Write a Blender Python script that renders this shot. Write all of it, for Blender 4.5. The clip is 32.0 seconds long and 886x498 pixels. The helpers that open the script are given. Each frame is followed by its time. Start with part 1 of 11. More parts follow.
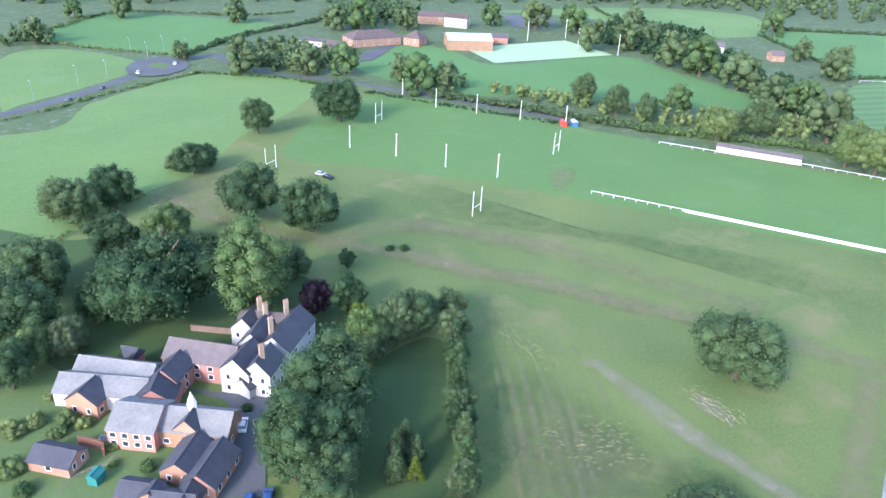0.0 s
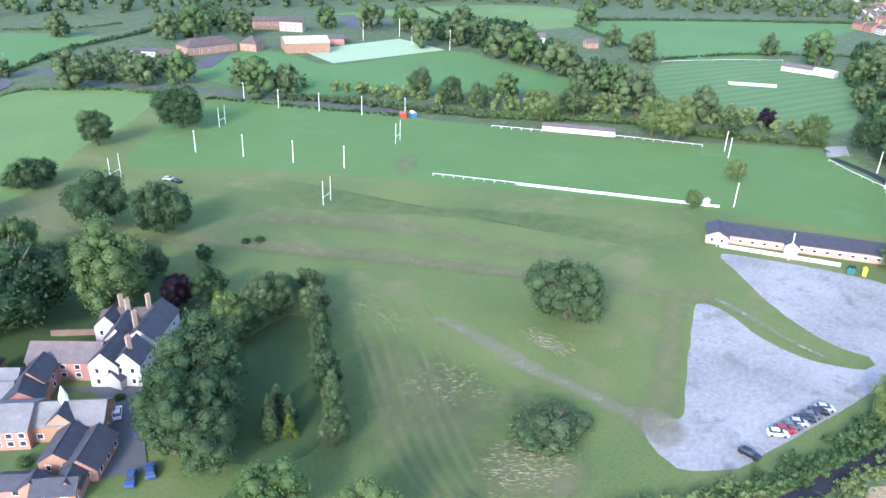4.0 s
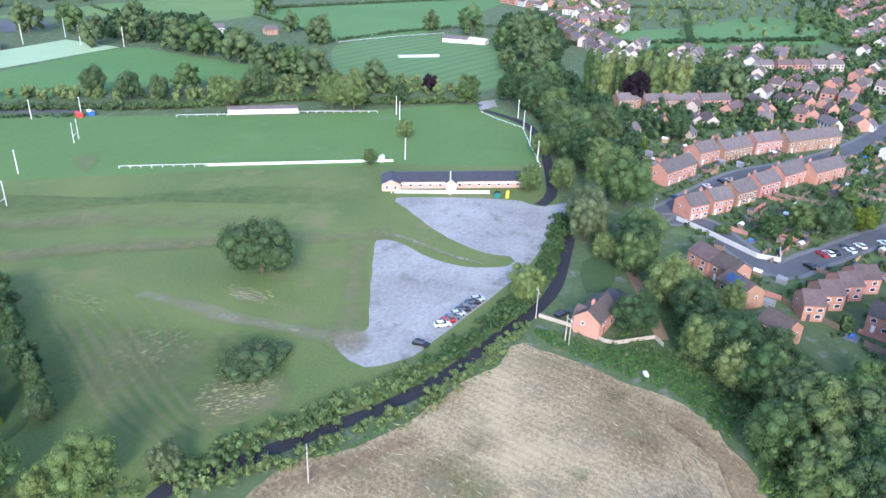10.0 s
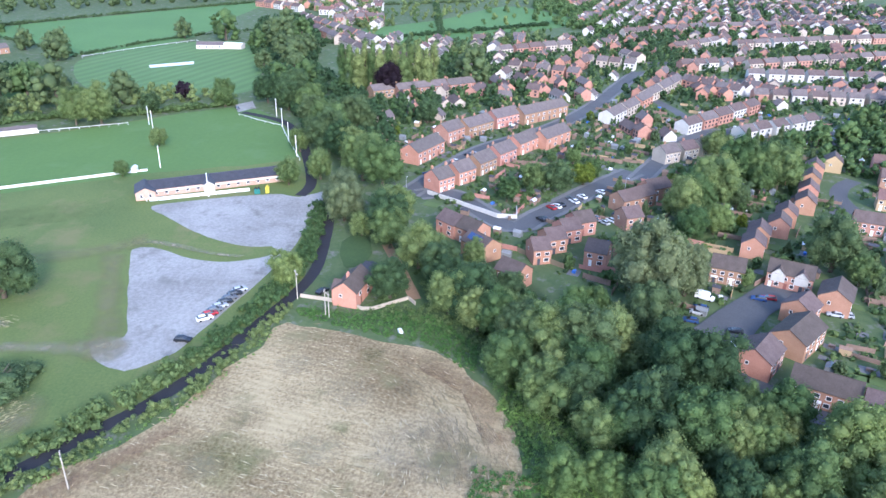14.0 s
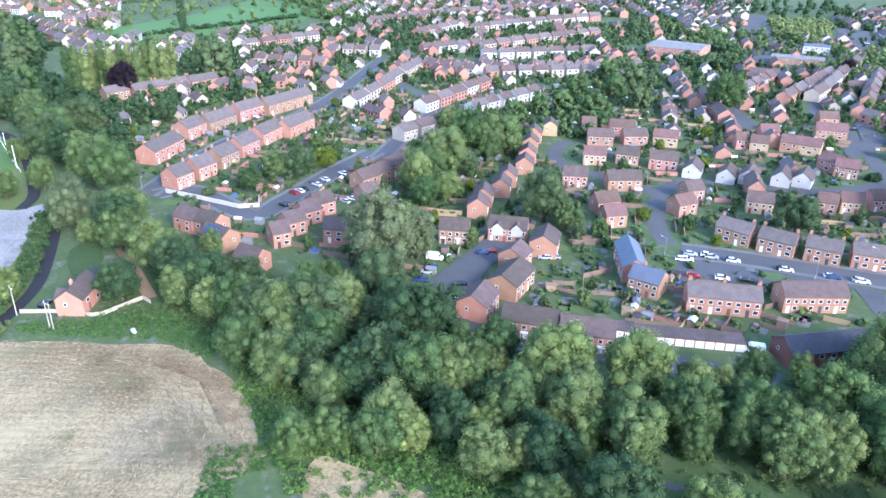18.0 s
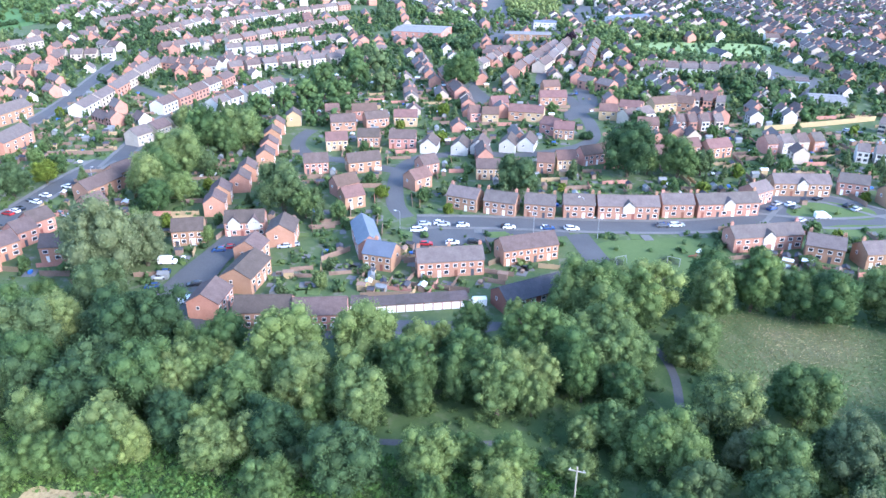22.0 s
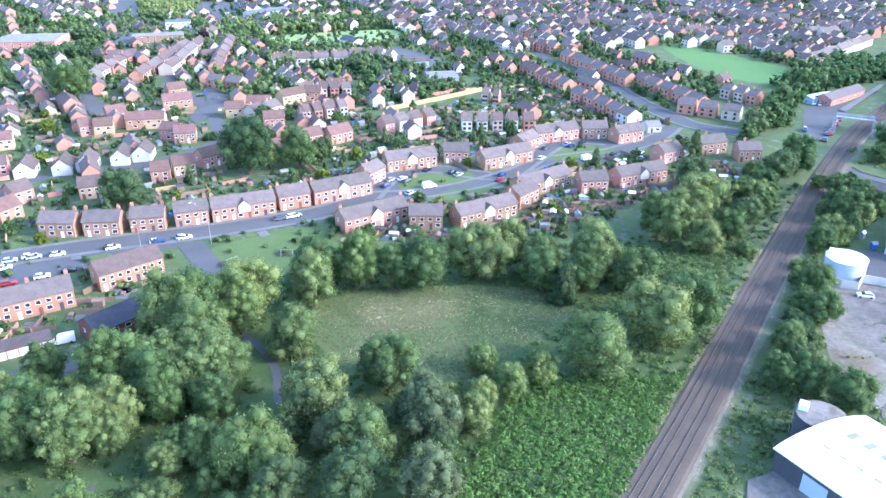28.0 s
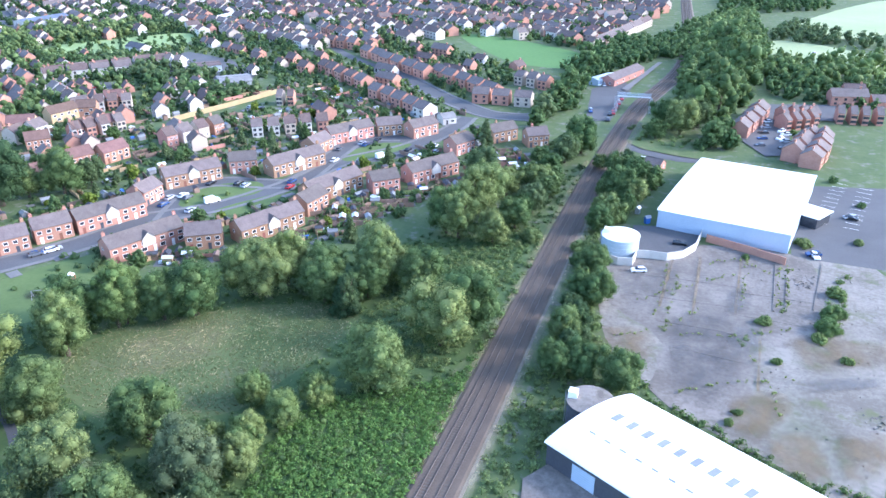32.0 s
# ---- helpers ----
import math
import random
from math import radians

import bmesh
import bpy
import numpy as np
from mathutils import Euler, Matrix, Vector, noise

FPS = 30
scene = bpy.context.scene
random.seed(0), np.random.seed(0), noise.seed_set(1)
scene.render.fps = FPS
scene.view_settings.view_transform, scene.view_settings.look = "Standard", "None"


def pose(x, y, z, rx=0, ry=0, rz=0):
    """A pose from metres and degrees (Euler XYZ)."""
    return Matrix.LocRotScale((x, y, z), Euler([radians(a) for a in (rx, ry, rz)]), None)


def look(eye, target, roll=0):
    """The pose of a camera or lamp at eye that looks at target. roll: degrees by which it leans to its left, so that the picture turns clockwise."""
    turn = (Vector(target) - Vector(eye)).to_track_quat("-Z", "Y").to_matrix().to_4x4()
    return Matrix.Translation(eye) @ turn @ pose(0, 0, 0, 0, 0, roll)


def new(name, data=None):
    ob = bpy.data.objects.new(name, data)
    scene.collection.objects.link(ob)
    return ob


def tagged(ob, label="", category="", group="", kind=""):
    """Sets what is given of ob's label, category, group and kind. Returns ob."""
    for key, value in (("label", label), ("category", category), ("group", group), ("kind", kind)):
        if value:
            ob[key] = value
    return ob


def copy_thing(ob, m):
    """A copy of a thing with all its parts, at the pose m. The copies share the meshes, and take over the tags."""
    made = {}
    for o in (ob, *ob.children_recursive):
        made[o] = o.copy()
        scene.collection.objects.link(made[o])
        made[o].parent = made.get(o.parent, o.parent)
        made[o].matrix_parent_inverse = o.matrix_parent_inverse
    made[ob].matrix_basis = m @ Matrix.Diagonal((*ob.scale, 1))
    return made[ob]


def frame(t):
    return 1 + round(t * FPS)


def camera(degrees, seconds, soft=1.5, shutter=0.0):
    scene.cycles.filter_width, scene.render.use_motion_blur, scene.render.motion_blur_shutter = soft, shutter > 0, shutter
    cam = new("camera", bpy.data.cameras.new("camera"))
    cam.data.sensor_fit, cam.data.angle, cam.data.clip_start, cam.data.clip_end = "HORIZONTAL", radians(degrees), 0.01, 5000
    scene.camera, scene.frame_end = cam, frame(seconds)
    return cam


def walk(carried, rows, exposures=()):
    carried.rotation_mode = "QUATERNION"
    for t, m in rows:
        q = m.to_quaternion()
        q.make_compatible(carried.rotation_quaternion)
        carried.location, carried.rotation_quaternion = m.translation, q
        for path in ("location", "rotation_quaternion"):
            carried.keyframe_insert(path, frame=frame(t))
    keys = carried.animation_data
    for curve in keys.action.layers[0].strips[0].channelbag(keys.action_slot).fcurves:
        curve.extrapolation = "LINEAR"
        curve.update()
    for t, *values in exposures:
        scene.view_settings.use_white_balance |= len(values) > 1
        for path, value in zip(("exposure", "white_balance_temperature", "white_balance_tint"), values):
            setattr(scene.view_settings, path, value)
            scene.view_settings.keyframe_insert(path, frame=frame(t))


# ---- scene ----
cam = camera(61.7, 32.0)
PATH = [
    (0, (-0.013, -0.014, 100.069), (1.101, 1.386, 99.175), 3.1),
    (0.5, (-1.22, -1.916, 100.172), (-0.07, -0.544, 99.28), 3.1),
    (1, (-2.476, -3.825, 100.295), (-1.289, -2.482, 99.406), 3.1),
    (1.5, (-3.665, -5.676, 100.387), (-2.446, -4.361, 99.501), 2.9),
    (2, (-4.953, -7.569, 100.484), (-3.698, -6.286, 99.602), 2.8),
    (2.5, (-6.191, -9.438, 100.584), (-4.902, -8.186, 99.706), 2.7),
    (3, (-7.457, -11.344, 100.684), (-6.132, -10.127, 99.81), 2.7),
    (3.5, (-8.647, -13.205, 100.752), (-7.291, -12.021, 99.88), 2.6),
    (5.5, (-13.743, -20.876, 100.99), (-12.259, -19.847, 100.131), 2.3),
    (6, (-15.054, -22.852, 101.019), (-13.537, -21.87, 100.162), 2.5),
    (6.5, (-16.373, -24.795, 101.033), (-14.828, -23.857, 100.177), 2.5),
    (7, (-17.678, -26.79, 101.04), (-16.105, -25.903, 100.182), 2.3),
    (7.5, (-18.939, -28.758, 101.06), (-17.339, -27.921, 100.2), 2.3),
    (8, (-20.227, -30.81, 101.052), (-18.597, -30.033, 100.192), 2.2),
    (8.5, (-21.481, -32.825, 101.046), (-19.825, -32.105, 100.185), 2.2),
    (9, (-22.748, -34.866, 101.014), (-21.066, -34.21, 100.153), 2.4),
    (9.5, (-24.04, -36.863, 101.012), (-22.336, -36.266, 100.151), 2.3),
    (10, (-25.363, -38.918, 101.006), (-23.638, -38.384, 100.145), 2.2),
    (10.5, (-26.623, -40.872, 100.978), (-24.88, -40.398, 100.118), 2.2),
    (11, (-27.927, -42.886, 100.929), (-26.167, -42.477, 100.071), 2.1),
    (11.5, (-29.244, -44.863, 100.893), (-27.469, -44.515, 100.039), 2.0),
    (12, (-30.607, -46.921, 100.851), (-28.819, -46.638, 100.001), 1.8),
    (12.5, (-31.908, -48.944, 100.752), (-30.11, -48.722, 99.904), 1.5),
    (13, (-33.196, -50.957, 100.664), (-31.39, -50.803, 99.819), 1.4),
    (13.5, (-34.483, -52.968, 100.579), (-32.672, -52.877, 99.737), 1.2),
    (14, (-35.829, -55.033, 100.456), (-34.014, -55.012, 99.616), 1.2),
    (14.5, (-37.18, -57.03, 100.379), (-35.365, -57.074, 99.54), 1.1),
    (16.5, (-42.61, -65.331, 99.816), (-40.821, -65.639, 98.976), 1.2),
    (17, (-44.004, -67.471, 99.734), (-42.23, -67.852, 98.892), 1.2),
    (17.5, (-45.365, -69.551, 99.677), (-43.608, -69.997, 98.834), 1.3),
    (18, (-46.82, -71.631, 99.601), (-45.081, -72.145, 98.757), 1.1),
    (18.5, (-48.181, -73.644, 99.495), (-46.461, -74.217, 98.65), 1.0),
    (19, (-49.597, -75.782, 99.353), (-47.901, -76.423, 98.509), 1.0),
    (19.5, (-51.047, -77.836, 99.24), (-49.375, -78.534, 98.395), 0.9),
    (20, (-52.491, -79.953, 99.129), (-50.846, -80.713, 98.283), 0.7),
    (20.5, (-53.89, -81.982, 99.001), (-52.273, -82.8, 98.153), 0.6),
    (21, (-55.299, -84.077, 98.842), (-53.717, -84.956, 97.991), 0.5),
    (21.5, (-56.728, -86.113, 98.711), (-55.178, -87.045, 97.859), 0.3),
    (22, (-58.21, -88.182, 98.584), (-56.696, -89.171, 97.729), 0.3),
    (22.5, (-59.663, -90.255, 98.435), (-58.184, -91.295, 97.579), 0.3),
    (23, (-61.154, -92.454, 98.302), (-59.718, -93.552, 97.444), 0.2),
    (23.5, (-62.643, -94.541, 98.197), (-61.247, -95.688, 97.338), 0.2),
    (24, (-64.182, -96.662, 98.083), (-62.83, -97.86, 97.223), 0.3),
    (24.5, (-65.666, -98.756, 97.952), (-64.358, -100.0, 97.09), 0.2),
    (25, (-67.137, -100.931, 97.821), (-65.877, -102.222, 96.956), 0.2),
    (25.5, (-68.606, -103.039, 97.701), (-67.389, -104.37, 96.836), 0.3),
    (27.5, (-74.686, -111.606, 97.355), (-73.654, -113.086, 96.492), 0.3),
    (27.7, (-75.312, -112.464, 97.336), (-74.301, -113.958, 96.473), 0.2),
    (28, (-76.237, -113.748, 97.297), (-75.254, -115.261, 96.434), 0.2),
    (28.5, (-77.723, -115.887, 97.195), (-76.785, -117.427, 96.333), 0.2),
    (29, (-79.241, -118.085, 97.109), (-78.347, -119.653, 96.248), 0.1),
    (29.5, (-80.759, -120.198, 97.036), (-79.907, -121.79, 96.175), 0.1),
    (30, (-82.311, -122.335, 96.966), (-81.508, -123.952, 96.104), 0.0),
    (30.5, (-83.81, -124.466, 96.896), (-83.051, -126.102, 96.031), -0.1),
    (31, (-85.368, -126.656, 96.839), (-84.657, -128.31, 95.969), -0.2),
    (31.5, (-86.895, -128.757, 96.791), (-86.228, -130.426, 95.916), -0.3),
    (32, (-88.461, -130.907, 96.743), (-87.84, -132.594, 95.867), -0.4),
]
walk(cam, [(t, look(eye, target, roll)) for t, eye, target, roll in PATH], [(0, 2.22, 5700, 16), (6, 2.0, 5700, 16), (12, 1.86, 5650, 16), (17, 2.14, 5500, 15), (22, 2.4, 5450, 14), (28, 2.62, 5500, 14), (32, 2.4, 5600, 15)])

# ---- light ----
world = bpy.data.worlds.new("sky")
scene.world = world
world.use_nodes = True
wn = world.node_tree.nodes
sky = wn.new("ShaderNodeTexSky")
sky.sky_type, sky.sun_disc = "NISHITA", False
SUN_TO = Vector((-0.93, -0.30, 0.50)).normalized()
sky.sun_elevation = math.asin(SUN_TO.z)
sky.sun_rotation = math.atan2(SUN_TO.x, SUN_TO.y)
sky.air_density, sky.dust_density = 1.0, 1.0
wn["Background"].inputs["Strength"].default_value = 0.15
world.node_tree.links.new(sky.outputs[0], wn["Background"].inputs["Color"])
sun = new("sun", bpy.data.lights.new("sun", "SUN"))
sun.data.energy, sun.data.angle, sun.data.color = 1.08, radians(11), (1.0, 0.93, 0.84)
sun.matrix_world = look(SUN_TO * 300, (0, 0, 0))

# ---- materials ----
MATS = {}


def material(name, a, b, rough=0.85, metal=0.0, big=0.06, fine=1.5, spread=0.0, bump=0.0, spec=0.3, c=None):
    """Two colours mixed by noise at a large and a fine scale (per metre); spread shifts the value per object; c: a third, patchy colour."""
    m = bpy.data.materials.new(name)
    m.use_nodes = True
    nt = m.node_tree
    n, l = nt.nodes, nt.links
    bsdf = n["Principled BSDF"]
    geo = n.new("ShaderNodeNewGeometry")

    def noise_at(scale, detail=4, rough_n=0.6):
        t = n.new("ShaderNodeTexNoise")
        t.inputs["Scale"].default_value, t.inputs["Detail"].default_value = scale, detail
        t.inputs["Roughness"].default_value = rough_n
        l.new(geo.outputs["Position"], t.inputs["Vector"])
        return t

    nb, nf = noise_at(big, 5), noise_at(fine, 6, 0.7)
    add = n.new("ShaderNodeMath")
    add.operation = "ADD"
    l.new(nb.outputs["Fac"], add.inputs[0])
    l.new(nf.outputs["Fac"], add.inputs[1])
    ramp = n.new("ShaderNodeMapRange")
    ramp.inputs["From Min"].default_value, ramp.inputs["From Max"].default_value = 0.72, 1.28
    l.new(add.outputs[0], ramp.inputs["Value"])
    mix = n.new("ShaderNodeMix")
    mix.data_type = "RGBA"
    mix.inputs["A"].default_value, mix.inputs["B"].default_value = (*a, 1), (*b, 1)
    l.new(ramp.outputs[0], mix.inputs["Factor"])
    out = mix.outputs["Result"]
    if c:
        nc = noise_at(big * 2.3, 6, 0.65)
        rc = n.new("ShaderNodeMapRange")
        rc.inputs["From Min"].default_value, rc.inputs["From Max"].default_value = 0.54, 0.68
        l.new(nc.outputs["Fac"], rc.inputs["Value"])
        m2 = n.new("ShaderNodeMix")
        m2.data_type = "RGBA"
        m2.inputs["B"].default_value = (*c, 1)
        l.new(rc.outputs[0], m2.inputs["Factor"])
        l.new(out, m2.inputs["A"])
        out = m2.outputs["Result"]
    if spread:
        oi = n.new("ShaderNodeObjectInfo")
        rr = n.new("ShaderNodeMapRange")
        rr.inputs["To Min"].default_value, rr.inputs["To Max"].default_value = 1 - spread, 1 + spread
        l.new(oi.outputs["Random"], rr.inputs["Value"])
        hue = n.new("ShaderNodeHueSaturation")
        l.new(rr.outputs[0], hue.inputs["Value"])
        r2 = n.new("ShaderNodeMapRange")
        r2.inputs["To Min"].default_value, r2.inputs["To Max"].default_value = 0.5 + spread * 0.10, 0.5 - spread * 0.10
        l.new(oi.outputs["Random"], r2.inputs["Value"])
        l.new(r2.outputs[0], hue.inputs["Hue"])
        l.new(out, hue.inputs["Color"])
        out = hue.outputs["Color"]
    l.new(out, bsdf.inputs["Base Color"])
    bsdf.inputs["Roughness"].default_value, bsdf.inputs["Metallic"].default_value = rough, metal
    bsdf.inputs["Specular IOR Level"].default_value = spec
    if bump:
        bp = n.new("ShaderNodeBump")
        bp.inputs["Strength"].default_value, bp.inputs["Distance"].default_value = bump, 0.3
        l.new(nf.outputs["Fac"], bp.inputs["Height"])
        l.new(bp.outputs[0], bsdf.inputs["Normal"])
    MATS[name] = m
    return m


def foliage(name, a, b, spread=0.3):
    m = material(name, a, b, 0.75, 0, 0.25, 1.6, spread, 0, 0.15)
    n, l = m.node_tree.nodes, m.node_tree.links
    bsdf, outp = n["Principled BSDF"], n["Material Output"]
    geo = n.new("ShaderNodeNewGeometry")
    r, hv = n.new("ShaderNodeMapRange"), n.new("ShaderNodeHueSaturation")
    r.inputs["To Min"].default_value, r.inputs["To Max"].default_value = 0.74, 1.26
    l.new(geo.outputs["Random Per Island"], r.inputs["Value"])
    l.new(r.outputs[0], hv.inputs["Value"])
    l.new(bsdf.inputs["Base Color"].links[0].from_socket, hv.inputs["Color"])
    l.new(hv.outputs[0], bsdf.inputs["Base Color"])
    tr, mixs = n.new("ShaderNodeBsdfTranslucent"), n.new("ShaderNodeMixShader")
    l.new(bsdf.inputs["Base Color"].links[0].from_socket, tr.inputs["Color"])
    mixs.inputs[0].default_value = 0.38
    l.new(bsdf.outputs[0], mixs.inputs[1])
    l.new(tr.outputs[0], mixs.inputs[2])
    l.new(mixs.outputs[0], outp.inputs["Surface"])
    return m


def mown(name, a, b, width, turn, amount=0.5, c=None, lo=0.72, hi=1.28, fine=0.8):
    """Grass mown in stripes of that width."""
    m = material(name, a, b, 0.9, 0, 0.03, fine, c=c)
    n, l = m.node_tree.nodes, m.node_tree.links
    n["Map Range"].inputs["From Min"].default_value, n["Map Range"].inputs["From Max"].default_value = lo, hi
    geo = n.new("ShaderNodeNewGeometry")
    mp, wv = n.new("ShaderNodeMapping"), n.new("ShaderNodeTexWave")
    mp.inputs["Rotation"].default_value = (0, 0, radians(turn))
    wv.inputs["Scale"].default_value, wv.inputs["Distortion"].default_value = 0.314 / width, 5.0
    wv.inputs["Detail"].default_value, wv.inputs["Detail Scale"].default_value = 3.0, 0.35
    l.new(geo.outputs["Position"], mp.inputs["Vector"])
    l.new(mp.outputs[0], wv.inputs["Vector"])
    hv = n.new("ShaderNodeHueSaturation")
    r = n.new("ShaderNodeMapRange")
    r.inputs["To Min"].default_value, r.inputs["To Max"].default_value = 1 - amount * 0.5, 1 + amount * 0.5
    l.new(wv.outputs["Fac"], r.inputs["Value"])
    l.new(r.outputs[0], hv.inputs["Value"])
    bsdf = n["Principled BSDF"]
    l.new(bsdf.inputs["Base Color"].links[0].from_socket, hv.inputs["Color"])
    l.new(hv.outputs[0], bsdf.inputs["Base Color"])
    return m


material("meadow", (0.076, 0.118, 0.034), (0.158, 0.186, 0.056), 0.95, 0, 0.02, 1.3, c=(0.172, 0.168, 0.068))
material("pasture", (0.1, 0.172, 0.05), (0.15, 0.225, 0.066), 0.95, 0, 0.015, 0.5, c=(0.14, 0.21, 0.075))
material("field_green", (0.078, 0.16, 0.046), (0.104, 0.2, 0.058), 0.95, 0, 0.012, 0.4)
material("rough_grass", (0.068, 0.105, 0.038), (0.12, 0.15, 0.058), 0.95, 0, 0.07, 1.1, c=(0.15, 0.15, 0.08))
material("worn_grass", (0.13, 0.15, 0.05), (0.21, 0.19, 0.085), 0.95, 0, 0.08, 0.9, c=(0.10, 0.14, 0.04))
material("lawn", (0.082, 0.126, 0.04), (0.114, 0.158, 0.054), 0.95, 0, 0.1, 1.0)
# lawn again but darker: tree shade of the house garden is in this green
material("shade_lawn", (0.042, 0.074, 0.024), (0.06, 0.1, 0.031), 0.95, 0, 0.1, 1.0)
material("town_ground", (0.058, 0.098, 0.036), (0.105, 0.135, 0.055), 0.95, 0, 0.09, 0.5, c=(0.17, 0.165, 0.14))
material("pitch_grass", (0.085, 0.155, 0.042), (0.108, 0.186, 0.05), 0.95, 0, 0.02, 0.5, c=(0.11, 0.185, 0.058))
mown("cricket_grass", (0.085, 0.158, 0.05), (0.112, 0.188, 0.062), 9, 110, 0.2)
material("astro", (0.30, 0.40, 0.22), (0.36, 0.46, 0.27), 0.9, 0, 0.03, 1.0)
mown("stubble", (0.16, 0.112, 0.055), (0.42, 0.33, 0.185), 2.2, 17, 0.14, (0.19, 0.165, 0.078), 0.82, 1.16, 1.3)
material("bare_earth", (0.22, 0.13, 0.075), (0.30, 0.19, 0.11), 0.95, 0, 0.1, 1.2)
material("gravel", (0.23, 0.218, 0.205), (0.35, 0.335, 0.315), 0.95, 0, 0.05, 0.9, c=(0.185, 0.174, 0.16))
material("asphalt_dark", (0.022, 0.022, 0.027), (0.034, 0.034, 0.04), 0.9, 0, 0.08, 3)
material("asphalt", (0.08, 0.08, 0.083), (0.116, 0.116, 0.12), 0.9, 0, 0.06, 2)
material("concrete_old", (0.128, 0.113, 0.098), (0.222, 0.198, 0.175), 0.92, 0, 0.09, 0.9, c=(0.115, 0.1, 0.085))
material("waste_ground", (0.14, 0.125, 0.105), (0.25, 0.23, 0.20), 0.95, 0, 0.06, 0.8, c=(0.115, 0.125, 0.065))
material("pavement_grey", (0.13, 0.128, 0.125), (0.185, 0.18, 0.175), 0.9, 0, 0.2, 2)
material("paving_pale", (0.36, 0.34, 0.30), (0.46, 0.43, 0.39), 0.9, 0, 0.3, 2)
material("ballast", (0.08, 0.06, 0.046), (0.13, 0.102, 0.08), 0.95, 0, 0.15, 2.5)
material("ballast_side", (0.15, 0.125, 0.1), (0.24, 0.205, 0.17), 0.95, 0, 0.12, 2.5)
material("steel_rail", (0.17, 0.135, 0.11), (0.25, 0.2, 0.165), 0.55, 0.5, 0.3, 3)
material("sleeper", (0.092, 0.076, 0.062), (0.13, 0.11, 0.092), 0.9)
foliage("leaf_mid", (0.092, 0.146, 0.054), (0.158, 0.218, 0.082), 0.32)
foliage("leaf_light", (0.115, 0.172, 0.056), (0.185, 0.248, 0.09), 0.26)
foliage("leaf_dark", (0.052, 0.092, 0.042), (0.096, 0.148, 0.064), 0.28)
foliage("leaf_grey", (0.1, 0.136, 0.067), (0.16, 0.196, 0.1), 0.15)
foliage("leaf_yellow", (0.11, 0.16, 0.025), (0.18, 0.22, 0.04), 0.2)
foliage("leaf_purple", (0.018, 0.012, 0.020), (0.035, 0.022, 0.032), 0.15)
foliage("leaf_blossom", (0.10, 0.15, 0.05), (0.42, 0.42, 0.26), 0.15)
material("bark", (0.07, 0.055, 0.04), (0.13, 0.105, 0.08), 0.9, 0, 0.5, 6)
material("brick", (0.31, 0.165, 0.117), (0.42, 0.24, 0.172), 0.9, 0, 0.4, 3, 0.2)
material("brick_orange", (0.36, 0.185, 0.125), (0.46, 0.25, 0.175), 0.9, 0, 0.4, 3, 0.14)
material("brick_pale", (0.40, 0.26, 0.20), (0.50, 0.34, 0.27), 0.9, 0, 0.4, 3, 0.05)
material("brick_dark", (0.17, 0.075, 0.055), (0.25, 0.11, 0.08), 0.9, 0, 0.15, 3, 0.15)
material("brick_buff", (0.42, 0.29, 0.17), (0.50, 0.36, 0.22), 0.9, 0, 0.15, 3, 0.1)
material("render_white", (0.45, 0.43, 0.405), (0.56, 0.54, 0.51), 0.85, 0, 0.3, 2, 0.08)
material("render_cream", (0.39, 0.33, 0.27), (0.48, 0.41, 0.34), 0.85, 0, 0.3, 2, 0.1)
material("roof_slate", (0.105, 0.085, 0.08), (0.16, 0.134, 0.126), 0.8, 0, 0.5, 2.6, 0.18, 0.2)
material("roof_dark", (0.045, 0.045, 0.055), (0.075, 0.075, 0.088), 0.7, 0, 0.5, 2.6, 0.12, 0.2)
material("roof_brown", (0.085, 0.062, 0.055), (0.135, 0.102, 0.092), 0.85, 0, 0.5, 2.6, 0.2, 0.2)
material("roof_red", (0.115, 0.07, 0.06), (0.175, 0.108, 0.092), 0.85, 0, 0.5, 2.6, 0.2, 0.2)
material("roof_grey_old", (0.16, 0.155, 0.15), (0.25, 0.24, 0.235), 0.85, 0, 0.3, 1.6, 0.1, 0.2)
material("roof_blue", (0.10, 0.12, 0.16), (0.15, 0.175, 0.22), 0.6, 0, 0.2, 2, 0.1)
material("white_paint", (0.72, 0.72, 0.71), (0.82, 0.82, 0.81), 0.55, 0, 0.3, 4)
material("grey_metal", (0.30, 0.31, 0.33), (0.40, 0.41, 0.43), 0.5, 0.4, 0.2, 3)
material("pale_cladding", (0.36, 0.44, 0.55), (0.43, 0.51, 0.62), 0.5, 0.1, 0.1, 2)
material("dark_cladding", (0.055, 0.06, 0.075), (0.085, 0.09, 0.11), 0.55, 0.1, 0.1, 2)
material("white_sheet", (0.68, 0.7, 0.72), (0.76, 0.78, 0.8), 0.45, 0.0, 0.05, 0.6)
material("roof_pale_blue", (0.52, 0.63, 0.67), (0.60, 0.70, 0.74), 0.5, 0, 0.05, 0.6)
material("sheet_blue", (0.33, 0.4, 0.46), (0.41, 0.48, 0.54), 0.45, 0.0, 0.05, 0.6)
material("rooflight", (0.17, 0.18, 0.19), (0.25, 0.26, 0.27), 0.4, 0, 0.3, 2)
material("timber", (0.165, 0.12, 0.085), (0.25, 0.185, 0.135), 0.85, 0, 0.4, 4, 0.2)
material("timber_pale", (0.34, 0.25, 0.14), (0.42, 0.32, 0.18), 0.85, 0, 0.3, 3, 0.08)
material("pole_wood", (0.30, 0.27, 0.23), (0.42, 0.39, 0.34), 0.85, 0, 0.5, 5)
